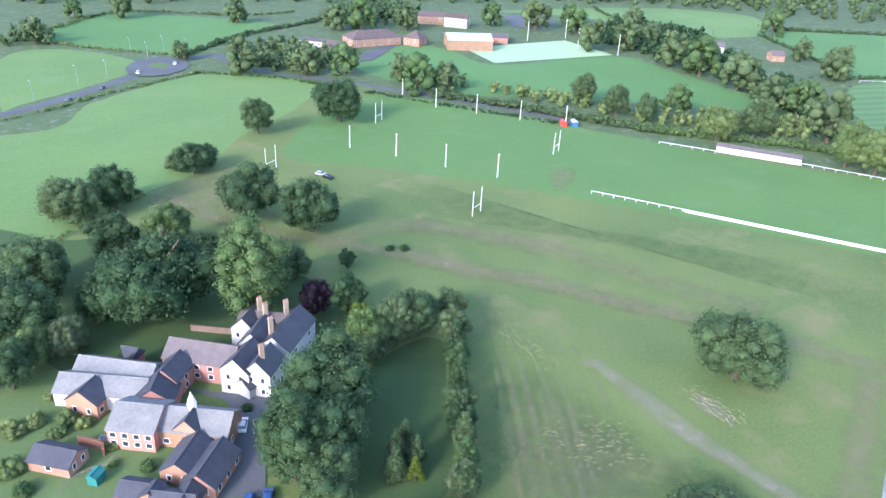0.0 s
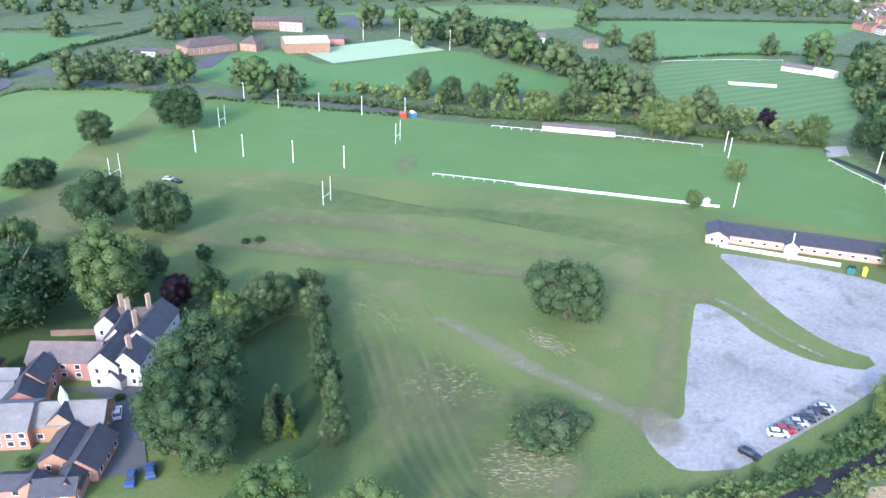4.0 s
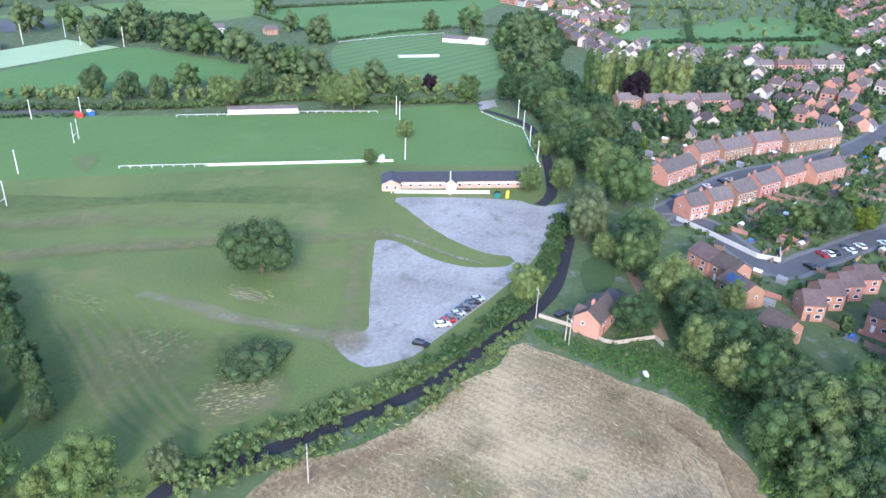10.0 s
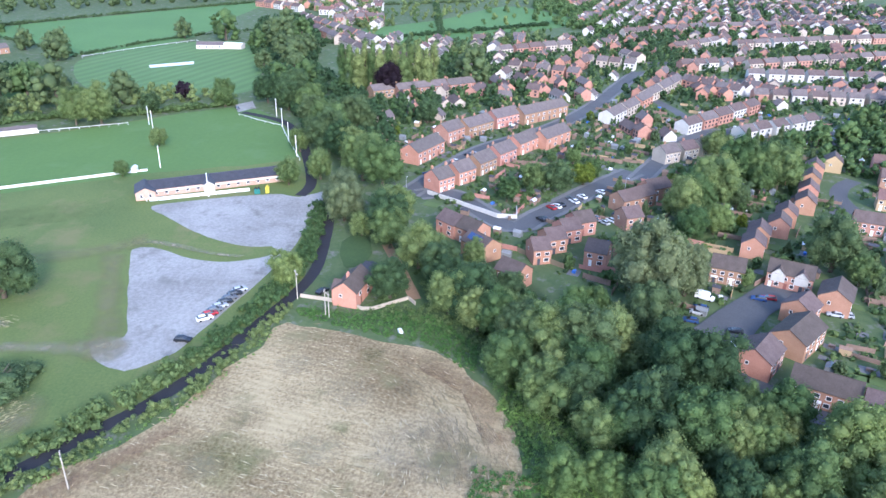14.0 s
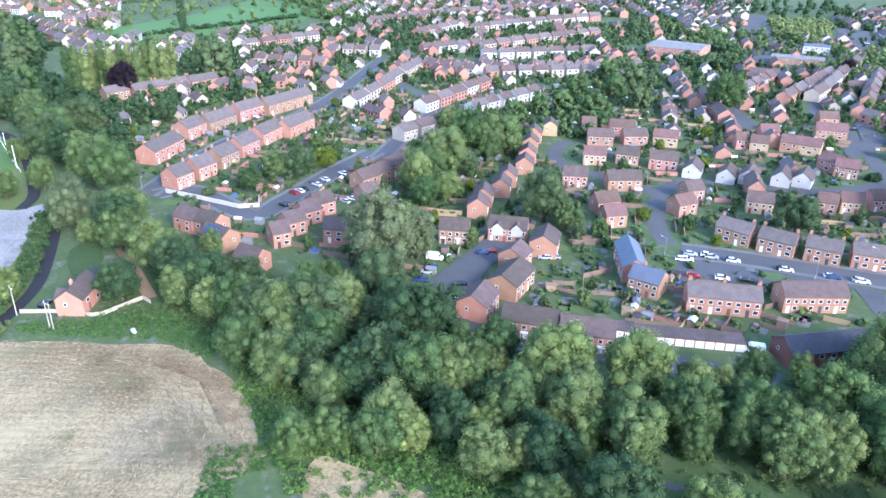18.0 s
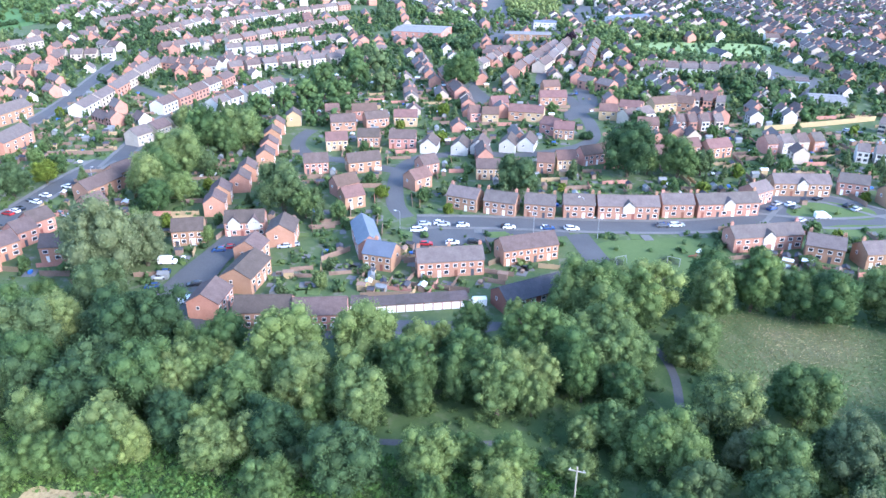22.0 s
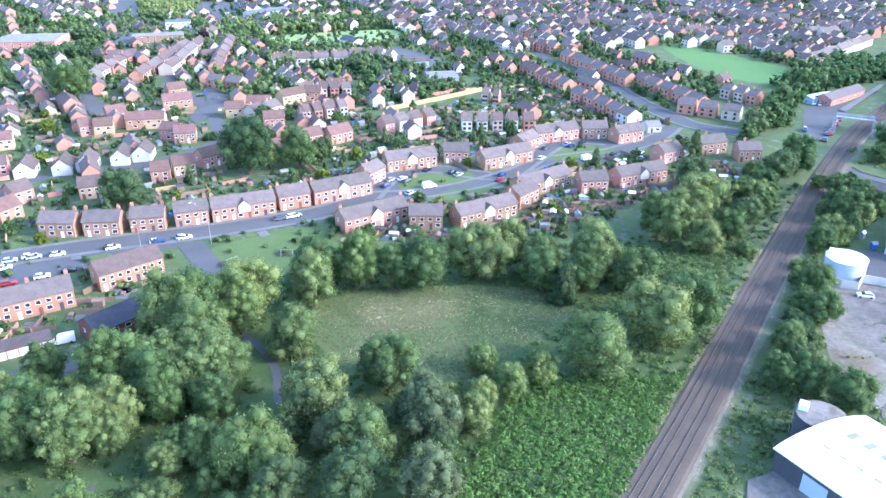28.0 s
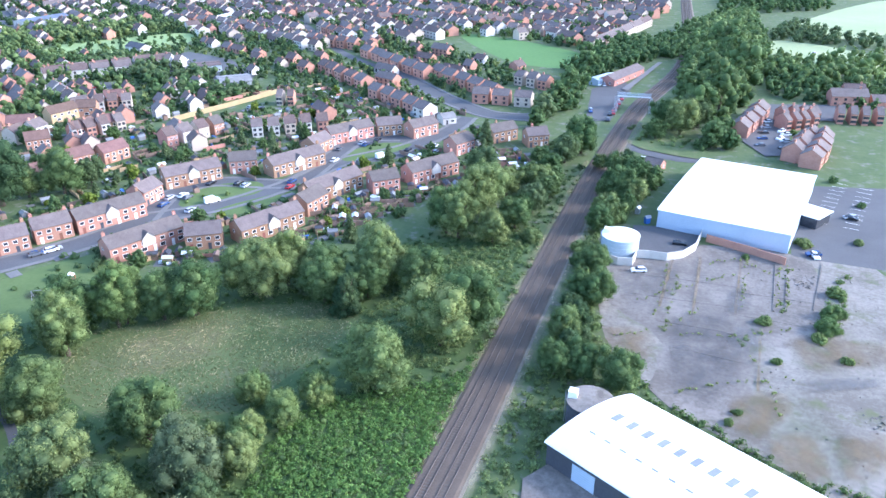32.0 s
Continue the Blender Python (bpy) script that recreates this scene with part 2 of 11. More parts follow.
material("glass_dark", (0.03, 0.035, 0.045), (0.05, 0.056, 0.07), 0.12, 0, 0.3, 1, spec=0.6)
material("solar_panel", (0.03, 0.06, 0.16), (0.05, 0.09, 0.22), 0.2, 0.1, 0.5, 2, spec=0.6)
material("blue_plastic", (0.04, 0.13, 0.42), (0.07, 0.18, 0.5), 0.5)
material("yellow_plastic", (0.65, 0.50, 0.04), (0.72, 0.58, 0.07), 0.5)
material("red_paint", (0.45, 0.05, 0.04), (0.55, 0.08, 0.06), 0.5)
material("teal_cloth", (0.02, 0.13, 0.12), (0.035, 0.18, 0.165), 0.8)
material("rubber", (0.02, 0.02, 0.02), (0.035, 0.035, 0.035), 0.9)
for _n, _c in (("white", (0.75, 0.76, 0.77)), ("silver", (0.42, 0.44, 0.47)), ("black", (0.018, 0.02, 0.024)), ("blue", (0.035, 0.075, 0.20)), ("red", (0.36, 0.025, 0.03)), ("grey", (0.11, 0.12, 0.14)), ("green", (0.03, 0.12, 0.07))):
    material("car_" + _n, _c, tuple(min(1, v * 1.15) for v in _c), 0.25, 0.1 if _n != "white" else 0, 0.4, 2, spec=0.6)
# kept dark: undergrowth and the shade below trees share this one colour
material("bramble_floor", (0.045, 0.082, 0.028), (0.08, 0.122, 0.04), 0.95, 0, 0.12, 1.4, c=(0.10, 0.125, 0.06))
material("worn_earth", (0.24, 0.21, 0.135), (0.33, 0.30, 0.21), 0.95, 0, 0.08, 0.9)
material("dry_grass", (0.20, 0.185, 0.09), (0.27, 0.245, 0.13), 0.95, 0, 0.05, 0.8)
material("grass_dark", (0.045, 0.09, 0.032), (0.065, 0.115, 0.04), 0.95, 0, 0.05, 0.8)
material("seed_grass", (0.1, 0.13, 0.045), (0.2, 0.2, 0.09), 0.95, 0, 0.1, 1.5)
material("safety_black", (0.03, 0.03, 0.033), (0.045, 0.045, 0.05), 0.9)
foliage("leaf_bright", (0.1, 0.188, 0.05), (0.17, 0.275, 0.076), 0.2)
material("chimney_buff", (0.30, 0.22, 0.16), (0.40, 0.31, 0.23), 0.9, 0, 0.4, 3)
material("bowling_green", (0.22, 0.30, 0.115), (0.27, 0.345, 0.145), 0.95, 0, 0.05, 0.6)
material("hay_green", (0.25, 0.31, 0.15), (0.33, 0.37, 0.20), 0.95, 0, 0.02, 0.6)
material("cut_grass", (0.21, 0.20, 0.10), (0.33, 0.30, 0.17), 0.95, 0, 0.1, 1.4)
material("hay_dark", (0.17, 0.135, 0.075), (0.25, 0.2, 0.115), 0.95, 0, 0.1, 1.4)
material("hay_pale", (0.36, 0.3, 0.185), (0.47, 0.395, 0.25), 0.95, 0, 0.1, 1.4)
material("rust_moss", (0.16, 0.12, 0.065), (0.24, 0.17, 0.10), 0.95, 0, 0.12, 1.2, c=(0.10, 0.13, 0.05))
for _n in ("concrete_old", "waste_ground", "gravel", "rust_moss"):
    _r = MATS[_n].node_tree.nodes["Map Range"]
    _r.inputs["From Min"].default_value, _r.inputs["From Max"].default_value = 0.82, 1.18


# ---- builders ----


def finish(name, verts, faces, mats, parent=None, label="", idx=None, smooth=False):
    me = bpy.data.meshes.new(name)
    me.from_pydata([tuple(v) for v in verts], [], faces)
    for m in (mats if isinstance(mats, (list, tuple)) else [mats]):
        me.materials.append(MATS[m])
    if idx is not None:
        me.polygons.foreach_set("material_index", idx)
    if smooth:
        me.polygons.foreach_set("use_smooth", [True] * len(me.polygons))
    me.update()
    return attach(name, me, parent, label)


def attach(name, me, parent=None, label="", m=None):
    ob = new(name, me)
    if parent is not None:
        ob.parent = parent
    if m is not None:
        ob.matrix_basis = m
    if label:
        ob["label"] = label
    return ob


class Shape:
    """Collects faces for one mesh."""

    def __init__(self):
        self.v, self.f, self.i = [], [], []

    def add(self, verts, faces, k=0):
        o = len(self.v)
        self.v += [tuple(p) for p in verts]
        self.f += [tuple(o + j for j in f) for f in faces]
        self.i += [k] * len(faces)
        return self

    def box(self, x0, y0, z0, x1, y1, z1, k=0, b=0.0):
        if b <= 0:
            v = [(x, y, z) for z in (z0, z1) for x, y in ((x0, y0), (x1, y0), (x1, y1), (x0, y1))]
            return self.add(v, [(3, 2, 1, 0), (4, 5, 6, 7), (0, 1, 5, 4), (1, 2, 6, 5), (2, 3, 7, 6), (3, 0, 4, 7)], k)
        v = [(x, y, z0) for x, y in ((x0, y0), (x1, y0), (x1, y1), (x0, y1))]
        v += [(x, y, z1 - b) for x, y in ((x0, y0), (x1, y0), (x1, y1), (x0, y1))]
        v += [(x, y, z1) for x, y in ((x0 + b, y0 + b), (x1 - b, y0 + b), (x1 - b, y1 - b), (x0 + b, y1 - b))]
        f = [(3, 2, 1, 0), (8, 9, 10, 11)]
        for s in (0, 4):
            f += [(s + i, s + (i + 1) % 4, s + 4 + (i + 1) % 4, s + 4 + i) for i in range(4)]
        return self.add(v, f, k)

    def tube(self, p, q, r0, r1=None, n=8, k=0, cap=True):
        p, q = Vector(p), Vector(q)
        r1 = r0 if r1 is None else r1
        d = (q - p).normalized()
        u = d.orthogonal().normalized()
        w = d.cross(u)
        v = [c + (u * math.cos(2 * math.pi * i / n) + w * math.sin(2 * math.pi * i / n)) * r for c, r in ((p, r0), (q, r1)) for i in range(n)]
        f = [(i, (i + 1) % n, n + (i + 1) % n, n + i) for i in range(n)]
        if cap:
            f += [tuple(reversed(range(n))), tuple(range(n, 2 * n))]
        return self.add(v, f, k)

    def make(self, name, mats, parent=None, label="", smooth=False):
        return finish(name, self.v, self.f, mats, parent, label, self.i, smooth)


def thing(name, x, y, turn=0, label="", category="", group="", z=0.0):
    e = new(name)
    e.matrix_basis = pose(x, y, z, 0, 0, turn)
    e.empty_display_size = 0.5
    return tagged(e, label, category, group)


def smooth_line(pts, step=4.0, closed=False):
    """Points along a rounded line through pts."""
    p = [Vector((a, b, 0)) for a, b in pts]
    n = len(p)
    out = []
    for i in range(n if closed else n - 1):
        a, b = p[i], p[(i + 1) % n]
        z = p[i - 1] if (i or closed) else a
        d = p[(i + 2) % n] if (closed or i + 2 < n) else b
        k = max(1, int((b - a).length / step))
        for j in range(k):
            t = j / k
            out.append(0.5 * (2 * a + (b - z) * t + (2 * z - 5 * a + 4 * b - d) * t * t + (3 * a - z - 3 * b + d) * t ** 3))
    if not closed:
        out.append(p[-1])
    return out


def ragged(out, amount, seed=0.0, scale=0.15):
    return [q + Vector((noise.noise((q.x * scale, q.y * scale, seed)), noise.noise((q.x * scale, q.y * scale, seed + 9)), 0)) * amount for q in out]


PATHS = set()
CLEAR = {"park_grass", "hay_strip", "street_court", "play_lawn", "green", "car_park", "station_car_park", "parking_court", "yard", "courtyard"}


def patch(name, mat, z, pts, label="", category="ground", rough=0.8, smooth=True):
    """A piece of ground cover of that outline, lying on the ground."""
    if smooth:
        out = ragged(smooth_line(pts, 3.0, True), rough, z * 50)
    else:
        out = [Vector((a, b, 0)) for a, b in pts]
    if name in CLEAR:
        ring = [(q.x, q.y) for q in out]
        for x, y in scatter(ring, 2.0, 1):
            PATHS.add((int(x // 2), int(y // 2)))
            OCC.add((int(x // 2), int(y // 2)))
        for (ax, ay), (bx, by) in zip(ring, ring[1:] + ring[:1]):
            OCC_line(ax, ay, bx, by, 1)
    bm = bmesh.new()
    top = [bm.verts.new((q.x, q.y, z)) for q in out]
    bm.faces.new(top)
    bmesh.ops.triangulate(bm, faces=bm.faces[:])
    for f in bm.faces:
        if f.normal.z < 0:
            f.normal_flip()
    me = bpy.data.meshes.new(name)
    bm.to_mesh(me)
    bm.free()
    me.materials.append(MATS[mat])
    return tagged(attach(name, me), label or name.replace("_", " "), category, "", "structure")


def is_open(x, y):
    return (int(x // 2), int(y // 2)) not in PATHS


def soft_patch(name, mat, z, pts, soft=4.0, label="", category="ground", strength=0.8):
    """Ground cover that thins out towards its edge, as worn grass does."""
    out = ragged(smooth_line(pts, 3.0, True), 1.5, z * 40)
    c = sum(out, Vector()) / len(out)
    v, cov, f = [], [], []
    n = len(out)
    for k, w in ((1.0, 0.0), (0.7, 0.75), (0.4, 1.0)):
        v += [(c.x + (q.x - c.x) * k, c.y + (q.y - c.y) * k, z) for q in out]
        cov += [w] * n
    v.append((c.x, c.y, z))
    cov.append(1.0)
    area = sum(out[i - 1].x * out[i].y - out[i].x * out[i - 1].y for i in range(n))
    for r in range(2):
        f += [(r * n + i, r * n + (i + 1) % n, (r + 1) * n + (i + 1) % n, (r + 1) * n + i) for i in range(n)]
    f += [(2 * n + i, 2 * n + (i + 1) % n, 3 * n) for i in range(n)]
    me = bpy.data.meshes.new(name)
    me.from_pydata(v, [], [t if area > 0 else tuple(reversed(t)) for t in f])
    me.attributes.new("cover", "FLOAT", "POINT").data.foreach_set("value", cov)
    me.materials.append(soft_material(mat, strength))
    me.update()
    return tagged(attach(name, me), label or name.replace("_", " "), category, "", "structure")


SOFT = {}


def soft_material(mat, strength):
    if (mat, strength) not in SOFT:
        m = MATS[mat].copy()
        n, l = m.node_tree.nodes, m.node_tree.links
        at = n.new("ShaderNodeAttribute")
        at.attribute_name = "cover"
        geo, nz = n.new("ShaderNodeNewGeometry"), n.new("ShaderNodeTexNoise")
        nz.inputs["Scale"].default_value, nz.inputs["Detail"].default_value = 0.22, 7
        nz.inputs["Roughness"].default_value = 0.7
        l.new(geo.outputs["Position"], nz.inputs["Vector"])
        r = n.new("ShaderNodeMapRange")
        r.inputs["From Min"].default_value, r.inputs["From Max"].default_value = 0.28, 0.72
        r.inputs["To Max"].default_value = strength
        l.new(nz.outputs["Fac"], r.inputs["Value"])
        mu = n.new("ShaderNodeMath")
        mu.operation = "MULTIPLY"
        l.new(at.outputs["Fac"], mu.inputs[0])
        l.new(r.outputs[0], mu.inputs[1])
        tr, mx = n.new("ShaderNodeBsdfTransparent"), n.new("ShaderNodeMixShader")
        l.new(mu.outputs[0], mx.inputs[0])
        l.new(tr.outputs[0], mx.inputs[1])
        l.new(n["Principled BSDF"].outputs[0], mx.inputs[2])
        l.new(mx.outputs[0], n["Material Output"].inputs["Surface"])
        SOFT[(mat, strength)] = m
    return SOFT[(mat, strength)]


def soft_strip(name, mat, width, pts, z=0.05, label="", strength=0.8):
    """A worn track through grass."""
    line = smooth_line(pts, 3.0)
    me = bpy.data.meshes.new(name)
    v, f, cov = [], [], []
    for i, q in enumerate(line):
        d = (line[min(i + 1, len(line) - 1)] - line[max(i - 1, 0)]).normalized()
        nn = Vector((-d.y, d.x, 0))
        w = width * (1 + 0.5 * noise.noise((q.x * 0.08, q.y * 0.08, z * 30)))
        for k, c in ((-0.5, 0.0), (-0.12, 1.0), (0.12, 1.0), (0.5, 0.0)):
            v.append((q.x + nn.x * w * k, q.y + nn.y * w * k, z))
            cov.append(c if 0 < i < len(line) - 1 else 0.0)
    for i in range(len(line) - 1):
        f += [(4 * i + j + 1, 4 * i + j, 4 * i + j + 4, 4 * i + j + 5) for j in range(3)]
    me.from_pydata(v, [], [tuple(reversed(t)) for t in f])
    me.attributes.new("cover", "FLOAT", "POINT").data.foreach_set("value", cov)
    me.materials.append(soft_material(mat, strength))
    me.update()
    return tagged(attach(name, me), label or name.replace("_", " "), "ground", "", "structure")


def ribbon(name, mat, width, pts, z=0.06, label="", category="road", step=3.0, kerb=0.0):
    """A road or path along pts; kerb: height of stone edges on both sides."""
    line = smooth_line(pts, step)
    v, f = [], []
    side = []
    for i, q in enumerate(line):
        d = (line[min(i + 1, len(line) - 1)] - line[max(i - 1, 0)]).normalized()
        nrm = Vector((-d.y, d.x, 0))
        wob = 1 + 0.05 * noise.noise((q.x * 0.2, q.y * 0.2, 3))
        side.append((q + nrm * width / 2 * wob, q - nrm * width / 2 * wob, nrm))
        v += [(*side[-1][0].xy, z), (*side[-1][1].xy, z)]
        OCC_line(q.x, q.y, q.x, q.y, width / 2 + 1)
        PATHS.update((int(q.x // 2) + a, int(q.y // 2) + b) for a in range(-int(width / 4) - 1, int(width / 4) + 2) for b in range(-int(width / 4) - 1, int(width / 4) + 2))
    f = [(2 * i + 1, 2 * i + 3, 2 * i + 2, 2 * i) for i in range(len(line) - 1)]
    ob = tagged(finish(name, v, f, mat), label or name.replace("_", " "), category, "", "structure")
    if kerb:
        s = Shape()
        for k in (0, 1):
            vv, ff = [], []
            for a in side:
                p, nr = a[k], a[2] * (1 if k == 0 else -1)
                vv += [(p.x, p.y, z - 0.05), (p.x, p.y, z + kerb), (p.x + nr.x * 1.8, p.y + nr.y * 1.8, z + kerb), (p.x + nr.x * 1.8, p.y + nr.y * 1.8, z - 0.05)]
            for i in range(len(side) - 1):
                for j in range(3):
                    ff.append((4 * i + j, 4 * i + j + 1, 4 * i + j + 5, 4 * i + j + 4))
            s.add(vv, ff)
        tagged(s.make("pavement", "pavement_grey"), "grey paved footway beside the road", "pavement", "", "structure")
    return ob


# -- trees --
FAR_TRUNKS = Shape()
CROWN = {}


def raw_mesh(key, V, F, mat):
    """A mesh of triangles from arrays of points and corners."""
    me = bpy.data.meshes.new(key)
    me.vertices.add(len(V))
    me.vertices.foreach_set("co", V.astype(np.float32).ravel())
    me.loops.add(F.size)
    me.loops.foreach_set("vertex_index", F.astype(np.int32).ravel())
    me.polygons.add(len(F))
    me.polygons.foreach_set("loop_start", np.arange(0, F.size, 3, dtype=np.int32))
    me.materials.append(MATS[mat])
    me.update(calc_edges=True)
    return me


def lumps_mesh(key, centres, mat, leaves=46, leaf=0.16, seed=1, rough=0.28, core=0.74):
    """Leaf clumps: lumpy cores with many small leaf blades set round them. centres: (x, y, z, rx, rz)."""
    rng = np.random.default_rng(seed)
    bm = bmesh.new()
    bmesh.ops.create_icosphere(bm, subdivisions=1, radius=1)
    base = np.array([v.co for v in bm.verts])
    tri = np.array([[v.index for v in f.verts] for f in bm.faces])
    bm.free()
    V, F, o = [], [], 0
    for cx, cy, cz, rx, rz in centres:
        w = base * (1 + rng.normal(0, rough * 0.5, (len(base), 1)))
        V.append(w * (rx * core, rx * core, rz * core) + (cx, cy, cz))
        F.append(tri + o)
        o += len(base)
        d = rng.normal(size=(leaves, 3))
        d[:, 2] += 0.25
        d /= np.linalg.norm(d, axis=1)[:, None]
        p = d * rng.uniform(0.6, 1.28, (leaves, 1)) * (rx, rx, rz) + (cx, cy, cz)
        up = d + rng.normal(0, 0.5, (leaves, 3))
        a = np.cross(up, rng.normal(size=(leaves, 3)))
        a /= np.linalg.norm(a, axis=1)[:, None] + 1e-6
        b = np.cross(a, up)
        b /= np.linalg.norm(b, axis=1)[:, None] + 1e-6
        sz = leaf * rng.uniform(0.6, 1.5, (leaves, 1)) * min(max(rx, 0.4) / 0.4, 4.0)
        q = np.stack([p - a * sz, p + b * sz * 0.6, p + a * sz, p - b * sz * 0.6], 1).reshape(-1, 3)
        V.append(q)
        k = np.arange(leaves)[:, None] * 4 + o
        F.append(np.concatenate([k + (0, 1, 2), k + (0, 2, 3)]))
        o += leaves * 4
    V, F = np.concatenate(V), np.concatenate(F)
    return raw_mesh(key, V, F, mat)


def lobed_crown(key, lobes, mat, blades, leaf, seed):
    """A dense crown of overlapping lobes: uneven cores, thickly set with small leaf sprays that lie along their skin."""
    rng = np.random.default_rng(seed)
    bm = bmesh.new()
    bmesh.ops.create_icosphere(bm, subdivisions=2, radius=1)
    base = np.array([v.co for v in bm.verts])
    tri = np.array([[v.index for v in f.verts] for f in bm.faces])
    bm.free()
    L = np.array(lobes)
    C, R = L[:, :3], L[:, 3:5]
    V, F, o = [], [], 0
    for c, (rx, rz) in zip(C, R):
        w = base * (1 + rng.normal(0, 0.1, (len(base), 1)))
        V.append(w * (rx * 0.7, rx * 0.7, rz * 0.7) + c)
        F.append(tri + o)
        o += len(base)
    share = R[:, 0] ** 2 / (R[:, 0] ** 2).sum()
    P, N = [], []
    for i, (c, (rx, rz)) in enumerate(zip(C, R)):
        n = int(blades * share[i] * 1.7)
        d = rng.normal(size=(n, 3))
        d /= np.linalg.norm(d, axis=1)[:, None]
        p = c + d * (rx, rx, rz) * rng.uniform(0.68, 1.22, (n, 1))
        keep = np.ones(n, bool)
        for j, (c2, (r2, z2)) in enumerate(zip(C, R)):
            if j != i:
                keep &= (((p - c2) / (r2, r2, z2)) ** 2).sum(1) > 0.42
        P.append(p[keep])
        N.append(d[keep])
    P, N = np.concatenate(P), np.concatenate(N)
    m = len(P)
    N = N + rng.normal(0, 0.75, (m, 3)) + (0, 0, 0.25)
    a = np.cross(N, rng.normal(size=(m, 3)))
    a /= np.linalg.norm(a, axis=1)[:, None] + 1e-6
    b = np.cross(N, a)
    b /= np.linalg.norm(b, axis=1)[:, None] + 1e-6
    sz = leaf * rng.uniform(0.55, 1.45, (m, 1))
    V.append(np.stack([P - a * sz, P + b * sz * 0.7, P + a * sz, P - b * sz * 0.7], 1).reshape(-1, 3))
    k = np.arange(m)[:, None] * 4 + o
    F.append(np.concatenate([k + (0, 1, 2), k + (0, 2, 3)]))
    return raw_mesh(key, np.concatenate(V), np.concatenate(F), mat)


def crown_lumps(shape, seed):
    """Lobes of a crown of radius about 1 whose foot is at z 0: (x, y, z, rx, rz)."""
    rng = np.random.default_rng(seed)
    out = []
    if shape == "poplar":
        for i in range(34):
            t = rng.uniform(0.02, 1)
            r = 0.62 * math.sin(math.pi * min(1, t * 0.85 + 0.18)) ** 0.7
            a = rng.uniform(0, 6.28)
            out.append((math.cos(a) * r * 0.5, math.sin(a) * r * 0.5, 0.3 + t * 5.0, 0.34 + 0.25 * r, 0.55))
        return out
    if shape == "cone":
        for i in range(44):
            t = rng.uniform(0, 1) ** 0.8
            r = (1 - t) * 0.85 + 0.06
            a = rng.uniform(0, 6.28)
            out.append((math.cos(a) * r * 0.8, math.sin(a) * r * 0.8, 0.25 + t * 2.7, 0.16 + 0.22 * (1 - t), 0.3))
        return out
    n, lo, hi = {"oak": (58, 0.15, 0.36), "round": (52, 0.15, 0.38), "tall": (56, 0.15, 0.36), "bush": (26, 0.2, 0.42), "spread": (60, 0.14, 0.33), "willow": (48, 0.15, 0.34)}[shape]
    hz = {"oak": 0.84, "round": 1.08, "tall": 1.4, "bush": 0.55, "spread": 0.62, "willow": 1.15}[shape]
    ph = rng.uniform(0, 9, 6)
    for i in range(n):
        z = 1 - 1.72 * (i + rng.uniform(0.2, 0.8)) / n
        a = i * 2.39996 + rng.normal(0, 0.22)
        q = math.sqrt(max(0, 1 - z * z))
        rad = 0.76 + 0.1 * math.sin(2 * a + ph[0]) + 0.1 * math.sin(3 * a + ph[1] + z * 2) + 0.06 * math.sin(5 * a + ph[2] + 3 * z)
        rad *= rng.uniform(0.8, 1.1)
        s = lo + (hi - lo) * rng.random() ** 1.4
        out.append((q * math.cos(a) * rad, q * math.sin(a) * rad, hz * (0.95 + z * rad), s, s * rng.uniform(0.8, 1.05) * (1.35 if shape == "willow" else 1)))
    return out


def crown(shape, mat, k):
    key = (shape, mat, k)
    if key not in CROWN:
        c = crown_lumps(shape, 17 * k + len(shape))
        if shape in ("poplar", "cone"):
            CROWN[key] = lobed_crown("crown", c, mat, 2600, 0.06, 31 * k + 5)
        else:
            top = max(q[2] for q in c)
            core = [(0.3 * math.cos(i * 1.57), 0.3 * math.sin(i * 1.57), top * 0.5, 0.52, top * 0.38) for i in range(4)] + [(0, 0, top * 0.6, 0.5, top * 0.34)]
            CROWN[key] = lobed_crown("crown", c + core, mat, 4200 if shape == "bush" else 7600, 0.036 if shape == "bush" else 0.031, 31 * k + 5)
    return CROWN[key]


TRUNK = {}


def trunk(k):
    if k not in TRUNK:
        rng = random.Random(k)
        s = Shape()
        s.tube((0, 0, -0.05), (0.02, 0.01, 0.5), 0.085, 0.055, 8)
        s.tube((0.02, 0.01, 0.48), (0.05, 0.03, 0.9), 0.055, 0.03, 7)
        for i in range(6):
            a, h = i * 1.05 + rng.uniform(0, 0.6), rng.uniform(0.34, 0.7)
            r = rng.uniform(0.35, 0.6)
            mid = (math.cos(a) * r * 0.5, math.sin(a) * r * 0.5, h + 0.14)
            s.tube((0, 0, h - 0.05), mid, 0.034, 0.024, 6)
            s.tube(mid, (math.cos(a) * r, math.sin(a) * r, h + 0.42), 0.024, 0.008, 5)
        ob = s.make("trunk", "bark")
        TRUNK[k] = ob.data
        bpy.data.objects.remove(ob)
    return TRUNK[k]


